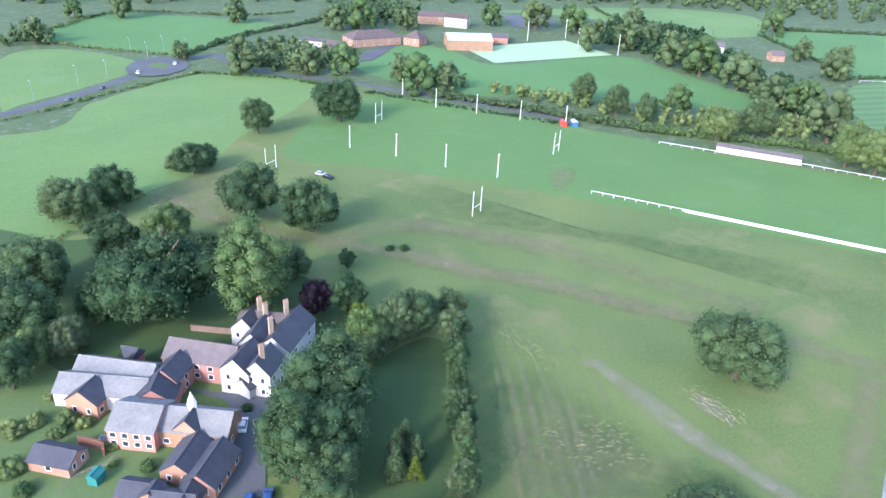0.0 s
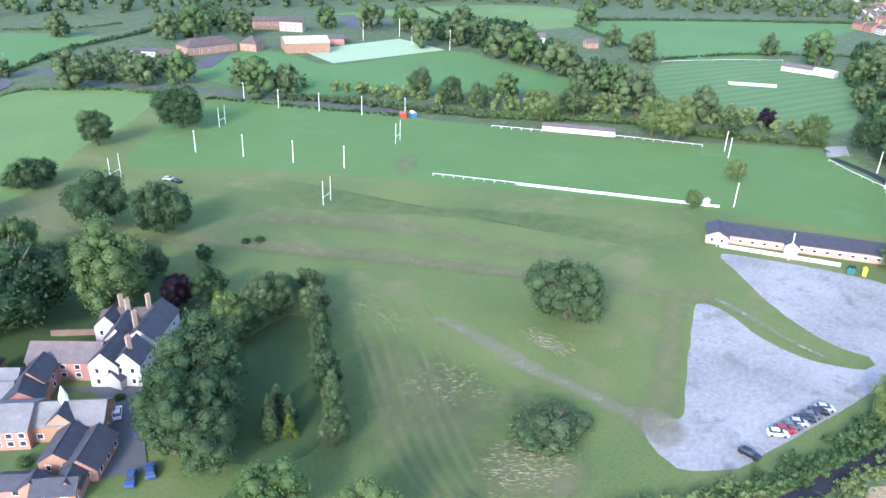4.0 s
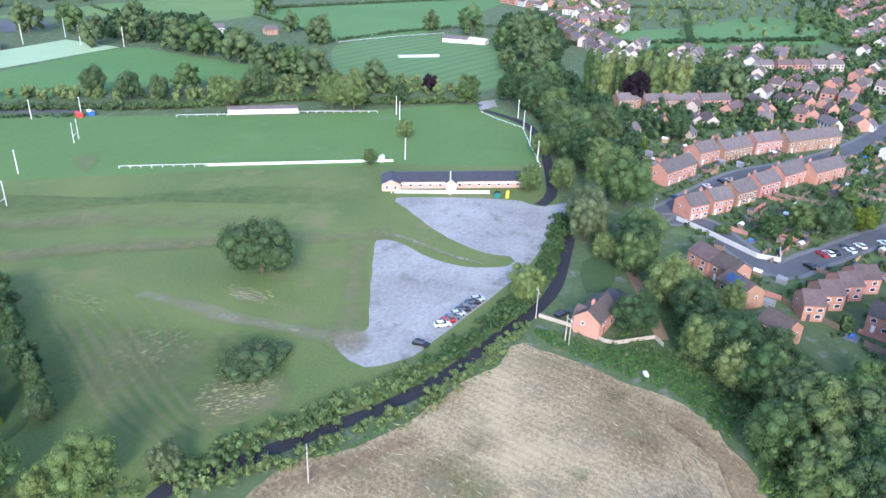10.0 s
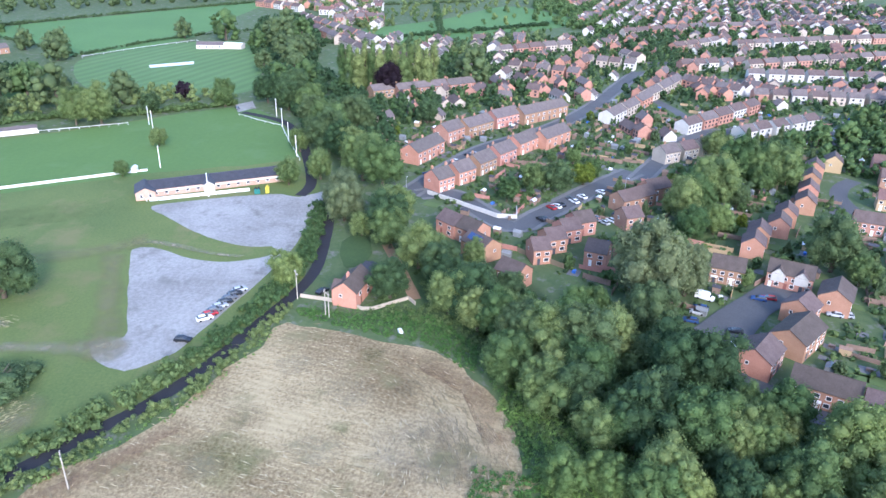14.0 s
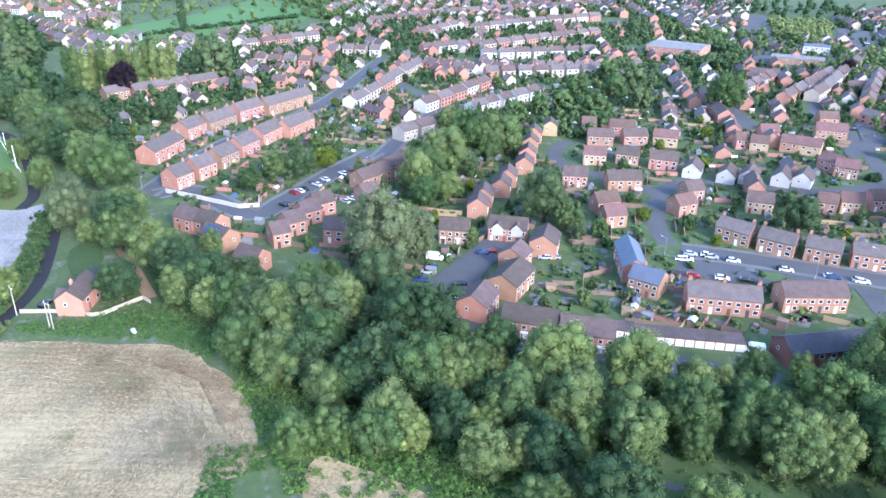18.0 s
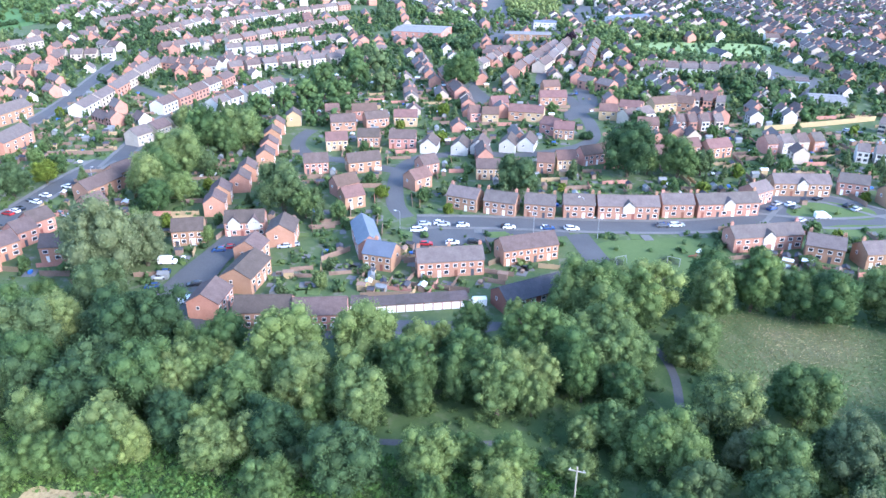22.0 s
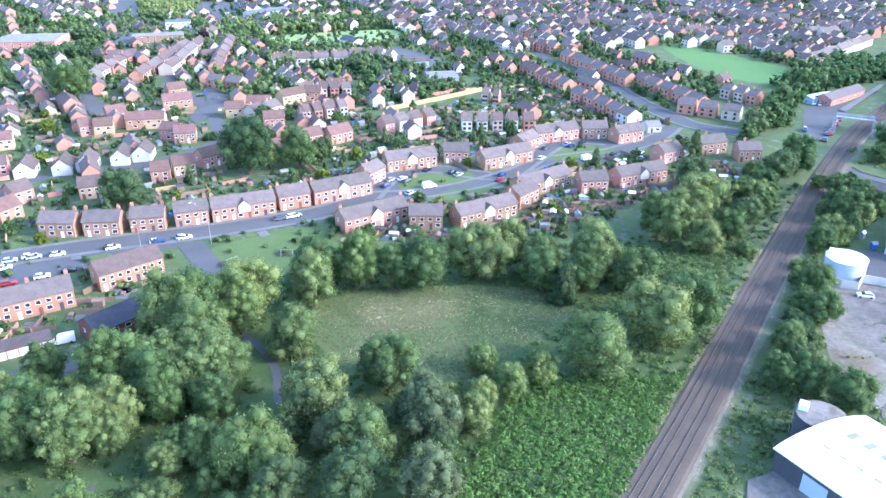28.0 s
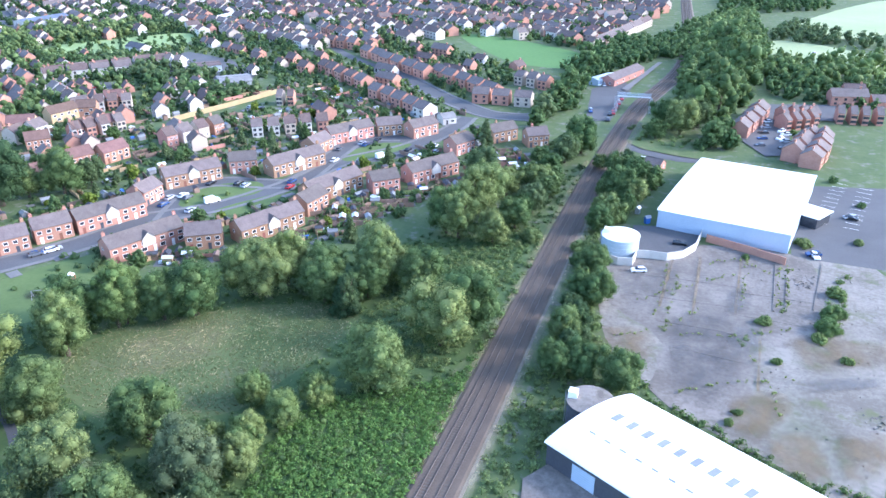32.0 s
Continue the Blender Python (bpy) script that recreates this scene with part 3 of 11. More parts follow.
# kind: shape, foliage, crown's height over its radius, crown's foot as a share of the height, label, category
TREE_KINDS = {
    "oak": ("oak", "leaf_dark", 0.22, "broad green oak with a dense rounded crown", "tree"),
    "cedar": ("spread", "leaf_dark", 0.3, "large dark spreading tree with layered boughs", "tree"),
    "round": ("round", "leaf_mid", 0.12, "leafy green broadleaf tree in full summer leaf", "tree"),
    "dark": ("round", "leaf_dark", 0.12, "dark green leafy tree with a dense crown", "tree"),
    "light": ("round", "leaf_light", 0.12, "light green leafy tree in full leaf", "tree"),
    "tall": ("tall", "leaf_mid", 0.1, "tall green broadleaf tree with an uneven crown", "tree"),
    "tall_light": ("tall", "leaf_light", 0.1, "tall pale green tree with an uneven crown", "tree"),
    "tall_dark": ("tall", "leaf_dark", 0.1, "tall dark green tree with an uneven crown", "tree"),
    "willow": ("willow", "leaf_grey", 0.05, "grey-green willow with soft hanging foliage", "tree"),
    "copper": ("round", "leaf_purple", 0.1, "dark purple copper-leaved tree in full leaf", "tree"),
    "poplar": ("poplar", "leaf_mid", 0.02, "tall narrow green poplar in a row", "tree"),
    "conifer": ("cone", "leaf_dark", 0.03, "dark green conical evergreen garden tree", "tree"),
    "cypress": ("cone", "leaf_yellow", 0.03, "yellow-green conical garden evergreen", "tree"),
    "bush": ("bush", "leaf_mid", -0.1, "rounded green bush growing in the grass", "bush"),
    "bush_light": ("bush", "leaf_light", -0.1, "rounded pale green bush beside the path", "bush"),
    "bush_dark": ("bush", "leaf_dark", -0.1, "rounded dark green bush on the grass", "bush"),
    "elder": ("bush", "leaf_blossom", -0.1, "bush covered in cream-white blossom", "bush"),
    "golden": ("round", "leaf_yellow", 0.05, "yellow-green ornamental tree in a garden", "tree"),
}
TREE_N = [0]
FAR_TREES = {}


def far_trees_done():
    """The far trees, past counting, as one object for each kind of leaf."""
    for mat, c in FAR_TREES.items():
        tagged(attach("far_trees", lumps_mesh("far_trees", c, mat, 11, 0.24, 3)), "distant leafy trees in " + {"leaf_mid": "green", "leaf_dark": "dark green", "leaf_light": "light green"}.get(mat, "coloured") + " summer leaf", "trees", "", "stuff")
    tagged(FAR_TRUNKS.make("far_trunks", "bark"), "trunks of the distant trees", "trees", "", "stuff")


def tree(kind, x, y, r, squash=1.0, far=0):
    """A tree or bush with a crown of radius r."""
    shape, mat, lift, label, cat = TREE_KINDS[kind]
    TREE_N[0] += 1
    k = TREE_N[0]
    if far:
        OCC_line(x, y, x, y, r * 0.8)
        a = random.Random(k).uniform(0, 6.28)
        foot = {"poplar": 0.1, "cone": 0.05, "bush": -0.12}.get(shape, lift * 0.6 - 0.28)
        for cx, cy, cz, rx, rz in crown_lumps(shape, 17 * (k % 3) + len(shape))[:: 2 if shape not in ("poplar", "cone") else 1]:
            # every third dark tree takes leaf_mid, a lighter green in place of haze
            FAR_TREES.setdefault({"leaf_light": "leaf_mid"}.get(mat, mat) if k % 3 else "leaf_mid" if mat == "leaf_dark" else mat, []).append((x + 0.85 * r * (cx * math.cos(a) - cy * math.sin(a)), y + 0.85 * r * (cx * math.sin(a) + cy * math.cos(a)), r * (foot + cz * squash), rx * r * 1.3, rz * r * squash * 1.3))
        FAR_TRUNKS.tube((x, y, -0.1), (x, y, r * 0.8), r * 0.09, r * 0.05, 6)
        return None
    e = thing(cat, x, y, (k * 77) % 360, label, cat)
    foot = {"poplar": 0.1, "cone": 0.05, "bush": -0.12}.get(shape, lift * 0.6) * r
    attach("crown", crown(shape, mat, k % (5 if shape in ("round", "oak", "tall") else 3)), e, "", Matrix.Translation((0, 0, foot)) @ Matrix.Diagonal((r, r * (0.9 + 0.2 * ((k * 37) % 10) / 10), r * squash, 1)))
    OCC_line(x, y, x, y, r * 0.6)
    h = foot + {"poplar": 4.6, "cone": 2.4, "bush": 0.7, "tall": 1.9, "willow": 1.6}.get(shape, 1.2) * r
    attach("trunk", trunk(k % 3), e, "", Matrix.Diagonal((r * 1.1, r * 1.1, h, 1)))
    return e


def lump_line(pts, width, height, seed, mat, name="hedge", label="", category="hedge", density=1.0, kind=""):
    """A hedge along pts: one mesh of leaf clumps with an uneven top."""
    line = smooth_line(pts, 2.0)
    rng = np.random.default_rng(seed)
    c = []
    base = line[0]
    for i, q in enumerate(line):
        for j in range(max(1, int(round(density * (1 + width / 2.2))))):
            hh = height * (0.75 + 0.5 * noise.noise((q.x * 0.11, q.y * 0.11, seed)))  + rng.uniform(-0.1, 0.15) * height
            off = rng.uniform(-0.5, 0.5, 2) * width
            z = rng.uniform(0.25, 0.75) * hh
            r = rng.uniform(0.36, 0.6) * min(max(hh, 0.8), 3.2)
            c.append((q.x - base.x + off[0], q.y - base.y + off[1], max(z, r * 0.55), r, r * 0.85))
    me = lumps_mesh(name, c, mat, 34, 0.13, seed)
    return tagged(attach(name, me, None, "", Matrix.Translation((base.x, base.y, 0))), label or "uneven green hedge of mixed shrubs", category, "", kind)


def inside(x, y, poly):
    c = False
    for i in range(len(poly)):
        (a, b), (p, q) = poly[i - 1], poly[i]
        if (b > y) != (q > y) and x < (p - a) * (y - b) / (q - b) + a:
            c = not c
    return c


def scatter(poly, gap, seed):
    rng = random.Random(seed)
    xs, ys = [p[0] for p in poly], [p[1] for p in poly]
    out = []
    for i in range(int((max(xs) - min(xs)) / gap) + 1):
        for j in range(int((max(ys) - min(ys)) / gap) + 1):
            x, y = min(xs) + (i + rng.uniform(0.1, 0.9)) * gap, min(ys) + (j + rng.uniform(0.1, 0.9)) * gap
            if inside(x, y, poly):
                out.append((x, y))
    return out


CLEARING = [(46, -229), (41, -248), (17, -269), (-6, -278), (-15, -269), (-10, -240), (-4, -228), (18, -219)]


def scrub(poly, gap, lo, hi, mat, seed, label, leaves=40, name="undergrowth"):
    """Brambles, nettles and long weeds that nobody could count."""
    rng = np.random.default_rng(seed)
    bx, by = poly[0]
    c = []
    for x, y in scatter(poly, gap, seed):
        r = rng.uniform(lo, hi)
        if is_open(x, y) and (mat == "seed_grass" or not inside(x, y, CLEARING)):
            c.append((x - bx, y - by, r * 0.3, r, r * 0.7))
    if c:
        tagged(attach(name, lumps_mesh(name, c, mat, int(leaves * 1.3), 0.085, seed, 0.5, 0.5), None, "", Matrix.Translation((bx, by, 0))), label, "undergrowth", "", "stuff")


def wood(poly, gap, kinds, lo, hi, seed):
    rng = random.Random(seed)
    for x, y in scatter(poly, gap, seed):
        r = rng.uniform(lo, hi)
        if is_free(x, y) and is_open(x + r * 0.7, y) and is_open(x, y + r * 0.7) and is_open(x - r * 0.7, y) and is_open(x, y - r * 0.7):
            tree(rng.choice(kinds), x, y, r, rng.uniform(0.9, 1.25))


# -- houses --
WIN = {}


def window_mesh(w, h):
    """Meshes for one window: the frame, its pane, and both in one piece for far houses."""
    key = (round(w, 2), round(h, 2))
    if key not in WIN:
        t, d = 0.11, 0.07
        R = lambda g, y: [(-w / 2 + g, y, g), (w / 2 - g, y, g), (w / 2 - g, y, h - g), (-w / 2 + g, y, h - g)]
        v = R(0, 0.02) + R(0, -d) + R(t, -d) + R(t, -0.02)
        f = [(k * 4 + i, k * 4 + (i + 1) % 4, k * 4 + 4 + (i + 1) % 4, k * 4 + 4 + i) for k in range(3) for i in range(4)]
        for name, faces in (("frame", f), ("both", f + [(12, 13, 14, 15)])):
            s = Shape().add(v, faces)
            if name == "both":
                s.i[-1] = 1
            ob = s.make("window", ["white_paint", "glass_dark"])
            WIN[key + (name,)] = ob.data
            bpy.data.objects.remove(ob)
        ob = Shape().box(-w / 2 + t + 0.004, -0.05, t + 0.004, w / 2 - t - 0.004, -0.015, h - t - 0.004).make("pane", "glass_dark")
        WIN[key + ("pane",)] = ob.data
        bpy.data.objects.remove(ob)
        WIN[key] = True
    return key


def window(parent, x, y, z, turn, w, h, near):
    key = window_mesh(w, h)
    m = pose(x, y, z, 0, 0, turn)
    if near:
        f = attach("window", WIN[key + ("frame",)], parent, "", m)
        attach("pane", WIN[key + ("pane",)], f)
    else:
        attach("window", WIN[key + ("both",)], parent, "", m)


def door(parent, x, y, turn, mat="white_paint", w=0.95, h=2.05, z=0.0):
    s = Shape()
    s.box(-w / 2, -0.06, 0, w / 2, 0.02, h)
    s.box(-w / 2 + 0.12, -0.085, h * 0.55, w / 2 - 0.12, -0.061, h - 0.15)
    s.box(-w / 2 - 0.08, -0.1, h + 0.003, w / 2 + 0.08, 0.02, h + 0.1)
    ob = s.make("door", mat, parent)
    ob.matrix_basis = pose(x, y, z, 0, 0, turn)
    return ob


def gable_body(s, x0, x1, y0, y1, z0, eave, rise, hip=0.0, axis="x"):
    """Walls with gable ends; with hip the walls end level at the eaves."""
    ym, t = (y0 + y1) / 2, eave + rise
    if hip:
        s.box(x0, y0, z0, x1, y1, eave)
        return
    v = [(x0, y0, z0), (x1, y0, z0), (x1, y1, z0), (x0, y1, z0), (x0, y0, eave), (x1, y0, eave), (x1, y1, eave), (x0, y1, eave), (x0, ym, t), (x1, ym, t)]
    f = [(0, 1, 5, 4), (2, 3, 7, 6), (1, 2, 6, 9, 5), (3, 0, 4, 8, 7)]
    s.add(v, f)


def gable_roof(s, x0, x1, y0, y1, eave, rise, hip=0.0, over=0.35, thick=0.16, k=0):
    """Two slopes of real thickness, with eaves; hip: how far the ridge stops short of the ends."""
    ym = (y0 + y1) / 2
    sl = rise / ((y1 - y0) / 2)
    oy = over
    e = eave - oy * sl + 0.06
    t = eave + rise + 0.06
    ox = 0.2 if not hip else over
    a, b, c, d = x0 - ox, x1 + ox, y0 - oy, y1 + oy
    up = Vector((0, 0, thick))
    if hip:
        v = [(a, c, e), (b, c, e), (b, d, e), (a, d, e), (x0 + hip, ym, t), (x1 - hip, ym, t)]
        faces = [(0, 1, 5, 4), (2, 3, 4, 5), (1, 2, 5), (3, 0, 4)]
        top = [Vector(p) + up for p in v]
        s.add(top, faces, k)
        s.add(v + top[:4], [(0, 6, 7, 1), (1, 7, 8, 2), (2, 8, 9, 3), (3, 9, 6, 0), (3, 2, 1, 0)], k)
        return
    v = [(a, c, e), (b, c, e), (b, ym, t), (a, ym, t), (b, d, e), (a, d, e)]
    top = [Vector(p) + up for p in v]
    v += top
    s.add(v, [(6, 7, 8, 9), (9, 8, 10, 11), (3, 2, 1, 0), (5, 4, 2, 3), (0, 1, 7, 6), (4, 5, 11, 10), (1, 2, 8, 7), (2, 4, 10, 8), (3, 0, 6, 9), (5, 3, 9, 11)], k)
    s.tube((a, ym, t + thick), (b, ym, t + thick), 0.13, None, 6, k)


def chimney(parent, x, y, z0, top, mat="brick", w=0.9, d=0.6, pots=2):
    s = Shape()
    s.box(x - w / 2, y - d / 2, z0, x + w / 2, y + d / 2, top)
    s.box(x - w / 2 - 0.07, y - d / 2 - 0.07, top - 0.35, x + w / 2 + 0.07, y + d / 2 + 0.07, top - 0.15)
    c = s.make("chimney", mat, parent)
    p = Shape()
    for i in range(pots):
        px = x + (i - (pots - 1) / 2) * 0.42
        p.tube((px, y, top - 0.01), (px, y, top + 0.45), 0.14, 0.11, 8)
    p.make("chimney_pot", "brick_orange", c)


HOUSE_LABEL = {"brick": "red brick", "brick_orange": "orange brick", "brick_dark": "dark brick", "brick_buff": "buff brick", "render_white": "white rendered", "render_cream": "cream rendered"}
ROOF_LABEL = {"roof_slate": "grey slate", "roof_dark": "dark slate", "roof_brown": "brown tiled", "roof_red": "red tiled", "roof_grey_old": "weathered grey", "roof_blue": "blue-grey", "sheet_blue": "pale blue"}


def house(ax, ay, bx, by, w=7.5, eave=5.0, rise=2.6, wall="brick", roof="roof_brown", n=1, near=1, hip=0, chim=1, bands=0, porch=0, name="house", gablets=0, front=1, label="", group="", solar=0):
    """A house whose ridge runs from a to b. n: homes in the row; near: 2 windows with panes of their own, 0 few windows.
    front: 1 or -1, the long side with doors. bands: a white-rendered upper storey. gablets: small front gables."""
    L = math.hypot(bx - ax, by - ay)
    hw = w / 2
    e = thing(name, (ax + bx) / 2, (ay + by) / 2, math.degrees(math.atan2(by - ay, bx - ax)), "", "house" if name == "house" else name.replace("_", " "), group)
    kind = "bungalow" if eave < 3.5 else ("terrace row" if n > 2 else ("semi-detached pair" if n == 2 else "house"))
    e["label"] = label or "%s %s with a %s roof" % (HOUSE_LABEL[wall], kind, ROOF_LABEL[roof])
    hp = hw * 0.9 if hip else 0.0
    OCC_line(ax, ay, bx, by, hw + 1)
    s = Shape()
    gable_body(s, -L / 2, L / 2, -hw, hw, -0.1, eave, rise, hp)
    s.make("wall", wall, e)
    s = Shape()
    gable_roof(s, -L / 2, L / 2, -hw, hw, eave, rise, hp)
    s.make("roof", roof, e)
    if bands:
        s = Shape()
        s.box(-L / 2 + 0.02, -hw - 0.05, eave * 0.52, L / 2 - 0.02, -hw + 0.01, eave - 0.1)
        s.box(-L / 2 + 0.02, hw - 0.01, eave * 0.52, L / 2 - 0.02, hw + 0.05, eave - 0.1)
        s.make("rendered_band", "render_white", e)
    u = L / n
    two = eave > 3.5
    sides = ((-1, 0), (1, 180)) if near else ((front, 0 if front < 0 else 180),)
    off = 0.055 if bands else 0.0
    for sg, turn in sides:
        for i in range(n):
            cx = -L / 2 + u * (i + 0.5)
            isfront = sg == front
            y = sg * hw
            ww = min(1.5, u * 0.26)
            if two:
                for k in (-1, 1):
                    window(e, cx + k * u * 0.25, y + sg * off, eave * 0.60, turn, ww, 1.15, near > 1)
            if near:
                window(e, cx + (0.22 * u if isfront else -0.22 * u), y, 0.95, turn, ww * 1.15, 1.25, near > 1)
                door(e, cx - (0.2 * u if isfront else -0.2 * u), y, turn, ("white_paint", "brick_dark", "dark_cladding", "white_paint")[(i + int(ax)) % 4])
                if porch and isfront:
                    p = Shape()
                    px = cx - 0.2 * u
                    p.box(px - 0.95, min(y, y + sg * 1.1), 2.25, px + 0.95, max(y, y + sg * 1.1), 2.4)
                    p.box(px - 0.9, y + sg * 1.0 - 0.05, 0, px - 0.8, y + sg * 1.0 + 0.05, 2.25)
                    p.box(px + 0.8, y + sg * 1.0 - 0.05, 0, px + 0.9, y + sg * 1.0 + 0.05, 2.25)
                    p.make("porch", "white_paint", e)
            else:
                window(e, cx, y, 0.95, turn, ww * 1.3, 1.25, False)
    if near and not hip:
        for sg, turn in ((-1, -90), (1, 90)):
            window(e, sg * L / 2, 0.3 * hw, eave * 0.6 if two else 1.0, turn, 0.9, 1.05, near > 1)
    if gablets:
        for i in range(gablets):
            cx = 0.0 if gablets == 1 else -L / 2 + L * (i + 0.5) / gablets
            g = Shape()
            y0, y2 = front * (hw + 0.35), front * (hw - 0.3)
            zt = eave + rise * 0.72
            g.add([(cx + a, y, z) for y in (y0, y2) for a, z in ((-1.9, eave * 0.5), (1.9, eave * 0.5), (1.9, eave - 0.1), (0, zt), (-1.9, eave - 0.1))], [(0, 1, 2, 3, 4) if front < 0 else (4, 3, 2, 1, 0), (0, 4, 9, 5), (1, 6, 7, 2), (0, 5, 6, 1)])
            g.make("front_gable", "render_white", e)
            g = Shape()
            y1 = front * (hw + 0.6)
            zt = eave + rise * 0.72 + 0.12
            for q in (-1, 1):
                g.add([(cx, y1, zt), (cx + q * 2.2, y1, eave - 0.2), (cx + q * 2.2, front * hw * 0.9, eave - 0.2), (cx, front * hw * 0.1, zt), (cx, y1, zt - 0.14), (cx + q * 2.2, y1, eave - 0.34)], [(0, 1, 2, 3) if q * front < 0 else (3, 2, 1, 0), (0, 4, 5, 1)])
            g.make("gable_roof", roof, e)
    for i in range(solar):
        sl = math.atan2(rise, hw)
        m = Matrix.Translation((-L * 0.3 + i * 1.15, front * hw * 0.48, eave + rise * 0.52 + 0.26)) @ pose(0, 0, 0, -front * math.degrees(sl), 0, 0)
        Shape().box(-0.53, -1.3, 0, 0.53, 1.3, 0.06).make("solar_panel", "solar_panel", e).matrix_basis = m
    if chim:
        for i in range(chim):
            cx = (-L / 2 + 0.6 + i * (L - 1.2) / max(1, chim - 1)) if chim > 1 else -L * 0.18
            chimney(e, cx, 0.35, eave + rise * 0.5, eave + rise + 1.25, "brick" if wall.startswith("render") else wall)
    return e


def row(ax, ay, bx, by, count, gap=2.5, **kw):
    """A street side of separate houses between a and b."""
    L = math.hypot(bx - ax, by - ay)
    ux, uy = (bx - ax) / L, (by - ay) / L
    u = L / count
    for i in range(count):
        p, q = u * i + gap / 2, u * (i + 1) - gap / 2
        k = dict(kw)
        if "walls" in k:
            ws = k.pop("walls")
            k["wall"] = ws[(i * 7 + int(ax)) % len(ws)]
        if "roofs" in k:
            rs = k.pop("roofs")
            k["roof"] = rs[(i * 5 + int(ay)) % len(rs)]
        house(ax + ux * p, ay + uy * p, ax + ux * q, ay + uy * q, **k)


# -- cars --
CARS = {}


def car(x, y, turn, paint="silver", van=False, group=""):
    key = (paint, van)
    label = "%s %s parked on the ground" % (paint, "van" if van else "car")
    if key in CARS:
        return copy_thing(CARS[key], pose(x, y, 0.09, 0, 0, turn))
    e = thing("van" if van else "car", x, y, turn, label, "van" if van else "car", group, 0.09)
    L, W = (5.3, 2.0) if van else (4.3, 1.76)
    prof = [(-L / 2, 0.3), (-L / 2 + 0.03, 0.75), (-L / 2 + 0.12, 0.92), (L / 2 - 1.15, 0.95), (L / 2 - 0.2, 0.76), (L / 2, 0.6), (L / 2, 0.3)]
    if van:
        prof = [(-L / 2, 0.35), (-L / 2, 2.1), (-L / 2 + 0.15, 2.25), (L / 2 - 2.0, 2.25), (L / 2 - 1.7, 2.15), (L / 2 - 0.95, 1.3), (L / 2 - 0.1, 1.0), (L / 2, 0.8), (L / 2, 0.35)]
    s = Shape()
    m = len(prof)
    v = []
    for yy, ins in ((-W / 2, 0.0), (-W / 2 + 0.08, 1), (W / 2 - 0.08, 1), (W / 2, 0.0)):
        v += [(a * (1 - 0.0 * ins), yy, b + (0.04 if ins and b > 0.5 else 0)) for a, b in prof]
    f = [tuple(range(m)), tuple(reversed(range(3 * m, 4 * m)))]
    for j in range(3):
        f += [(j * m + i, (j + 1) * m + i, (j + 1) * m + (i + 1) % m, j * m + (i + 1) % m) for i in range(m)]
    s.add(v, [tuple(reversed(q)) for q in f])
    s.make("body", "car_" + paint, e)
    g = Shape()
    if van:
        g.add([(L / 2 - 1.72, -0.85, 2.16), (L / 2 - 0.93, -0.9, 1.36), (L / 2 - 0.93, 0.9, 1.36), (L / 2 - 1.72, 0.85, 2.16), (L / 2 - 1.78, -0.85, 2.1), (L / 2 - 1.78, 0.85, 2.1)], [(0, 1, 2, 3), (0, 4, 1), (3, 2, 5)])
        g.make("windscreen", "glass_dark", e)
    else:
        lo = [(-L / 2 + 0.2, 0.78), (L / 2 - 1.1, 0.8)]
        up = [(-L / 2 + 0.65, 0.62), (L / 2 - 1.95, 0.62)]
        v = [(lo[0][0], -lo[0][1], 0.95), (lo[1][0], -lo[1][1], 0.97), (lo[1][0], lo[1][1], 0.97), (lo[0][0], lo[0][1], 0.95)]
        v += [(up[0][0], -up[0][1], 1.42), (up[1][0], -up[1][1], 1.42), (up[1][0], up[1][1], 1.42), (up[0][0], up[0][1], 1.42)]
        g.add(v, [(0, 1, 5, 4), (1, 2, 6, 5), (2, 3, 7, 6), (3, 0, 4, 7)])
        g.make("glasshouse", "glass_dark", e)
        r = Shape()
        r.add([(up[0][0], -0.62, 1.42), (up[1][0], -0.62, 1.42), (up[1][0], 0.62, 1.42), (up[0][0], 0.62, 1.42), (up[0][0] + 0.1, -0.5, 1.48), (up[1][0] - 0.1, -0.5, 1.48), (up[1][0] - 0.1, 0.5, 1.48), (up[0][0] + 0.1, 0.5, 1.48)], [(4, 5, 6, 7), (0, 1, 5, 4), (1, 2, 6, 5), (2, 3, 7, 6), (3, 0, 4, 7)])
        r.make("roof_panel", "car_" + paint, e)
    for dx in (-L * 0.31, L * 0.31):
        for dy in (-W / 2 + 0.06, W / 2 - 0.06):
            Shape().tube((dx, dy - 0.1, 0.31), (dx, dy + 0.1, 0.31), 0.31, None, 12).make("wheel", "rubber", e)
    CARS[key] = e
    return e


def wall_line(pts, h=1.2, t=0.25, mat="brick", name="garden_wall", label="", z=0.0, cap=""):
    """A wall or solid fence along straight runs."""
    s = Shape()
    for (ax, ay), (bx, by) in zip(pts, pts[1:]):
        d = Vector((bx - ax, by - ay, 0))
        if d.length < 0.1:
            continue
        d.normalize()
        nn = Vector((-d.y, d.x, 0)) * t / 2
        a, b = Vector((ax, ay, 0)) - d * t / 2, Vector((bx, by, 0)) + d * (t / 2 - 0.004)
        v = [a - nn, b - nn, b + nn, a + nn]
        s.add([(q.x, q.y, z - 0.1) for q in v] + [(q.x, q.y, z + h) for q in v], [(4, 5, 6, 7), (0, 1, 5, 4), (1, 2, 6, 5), (2, 3, 7, 6), (3, 0, 4, 7)])
    return tagged(s.make(name, mat), label or name.replace("_", " "), name.split("_")[-1])


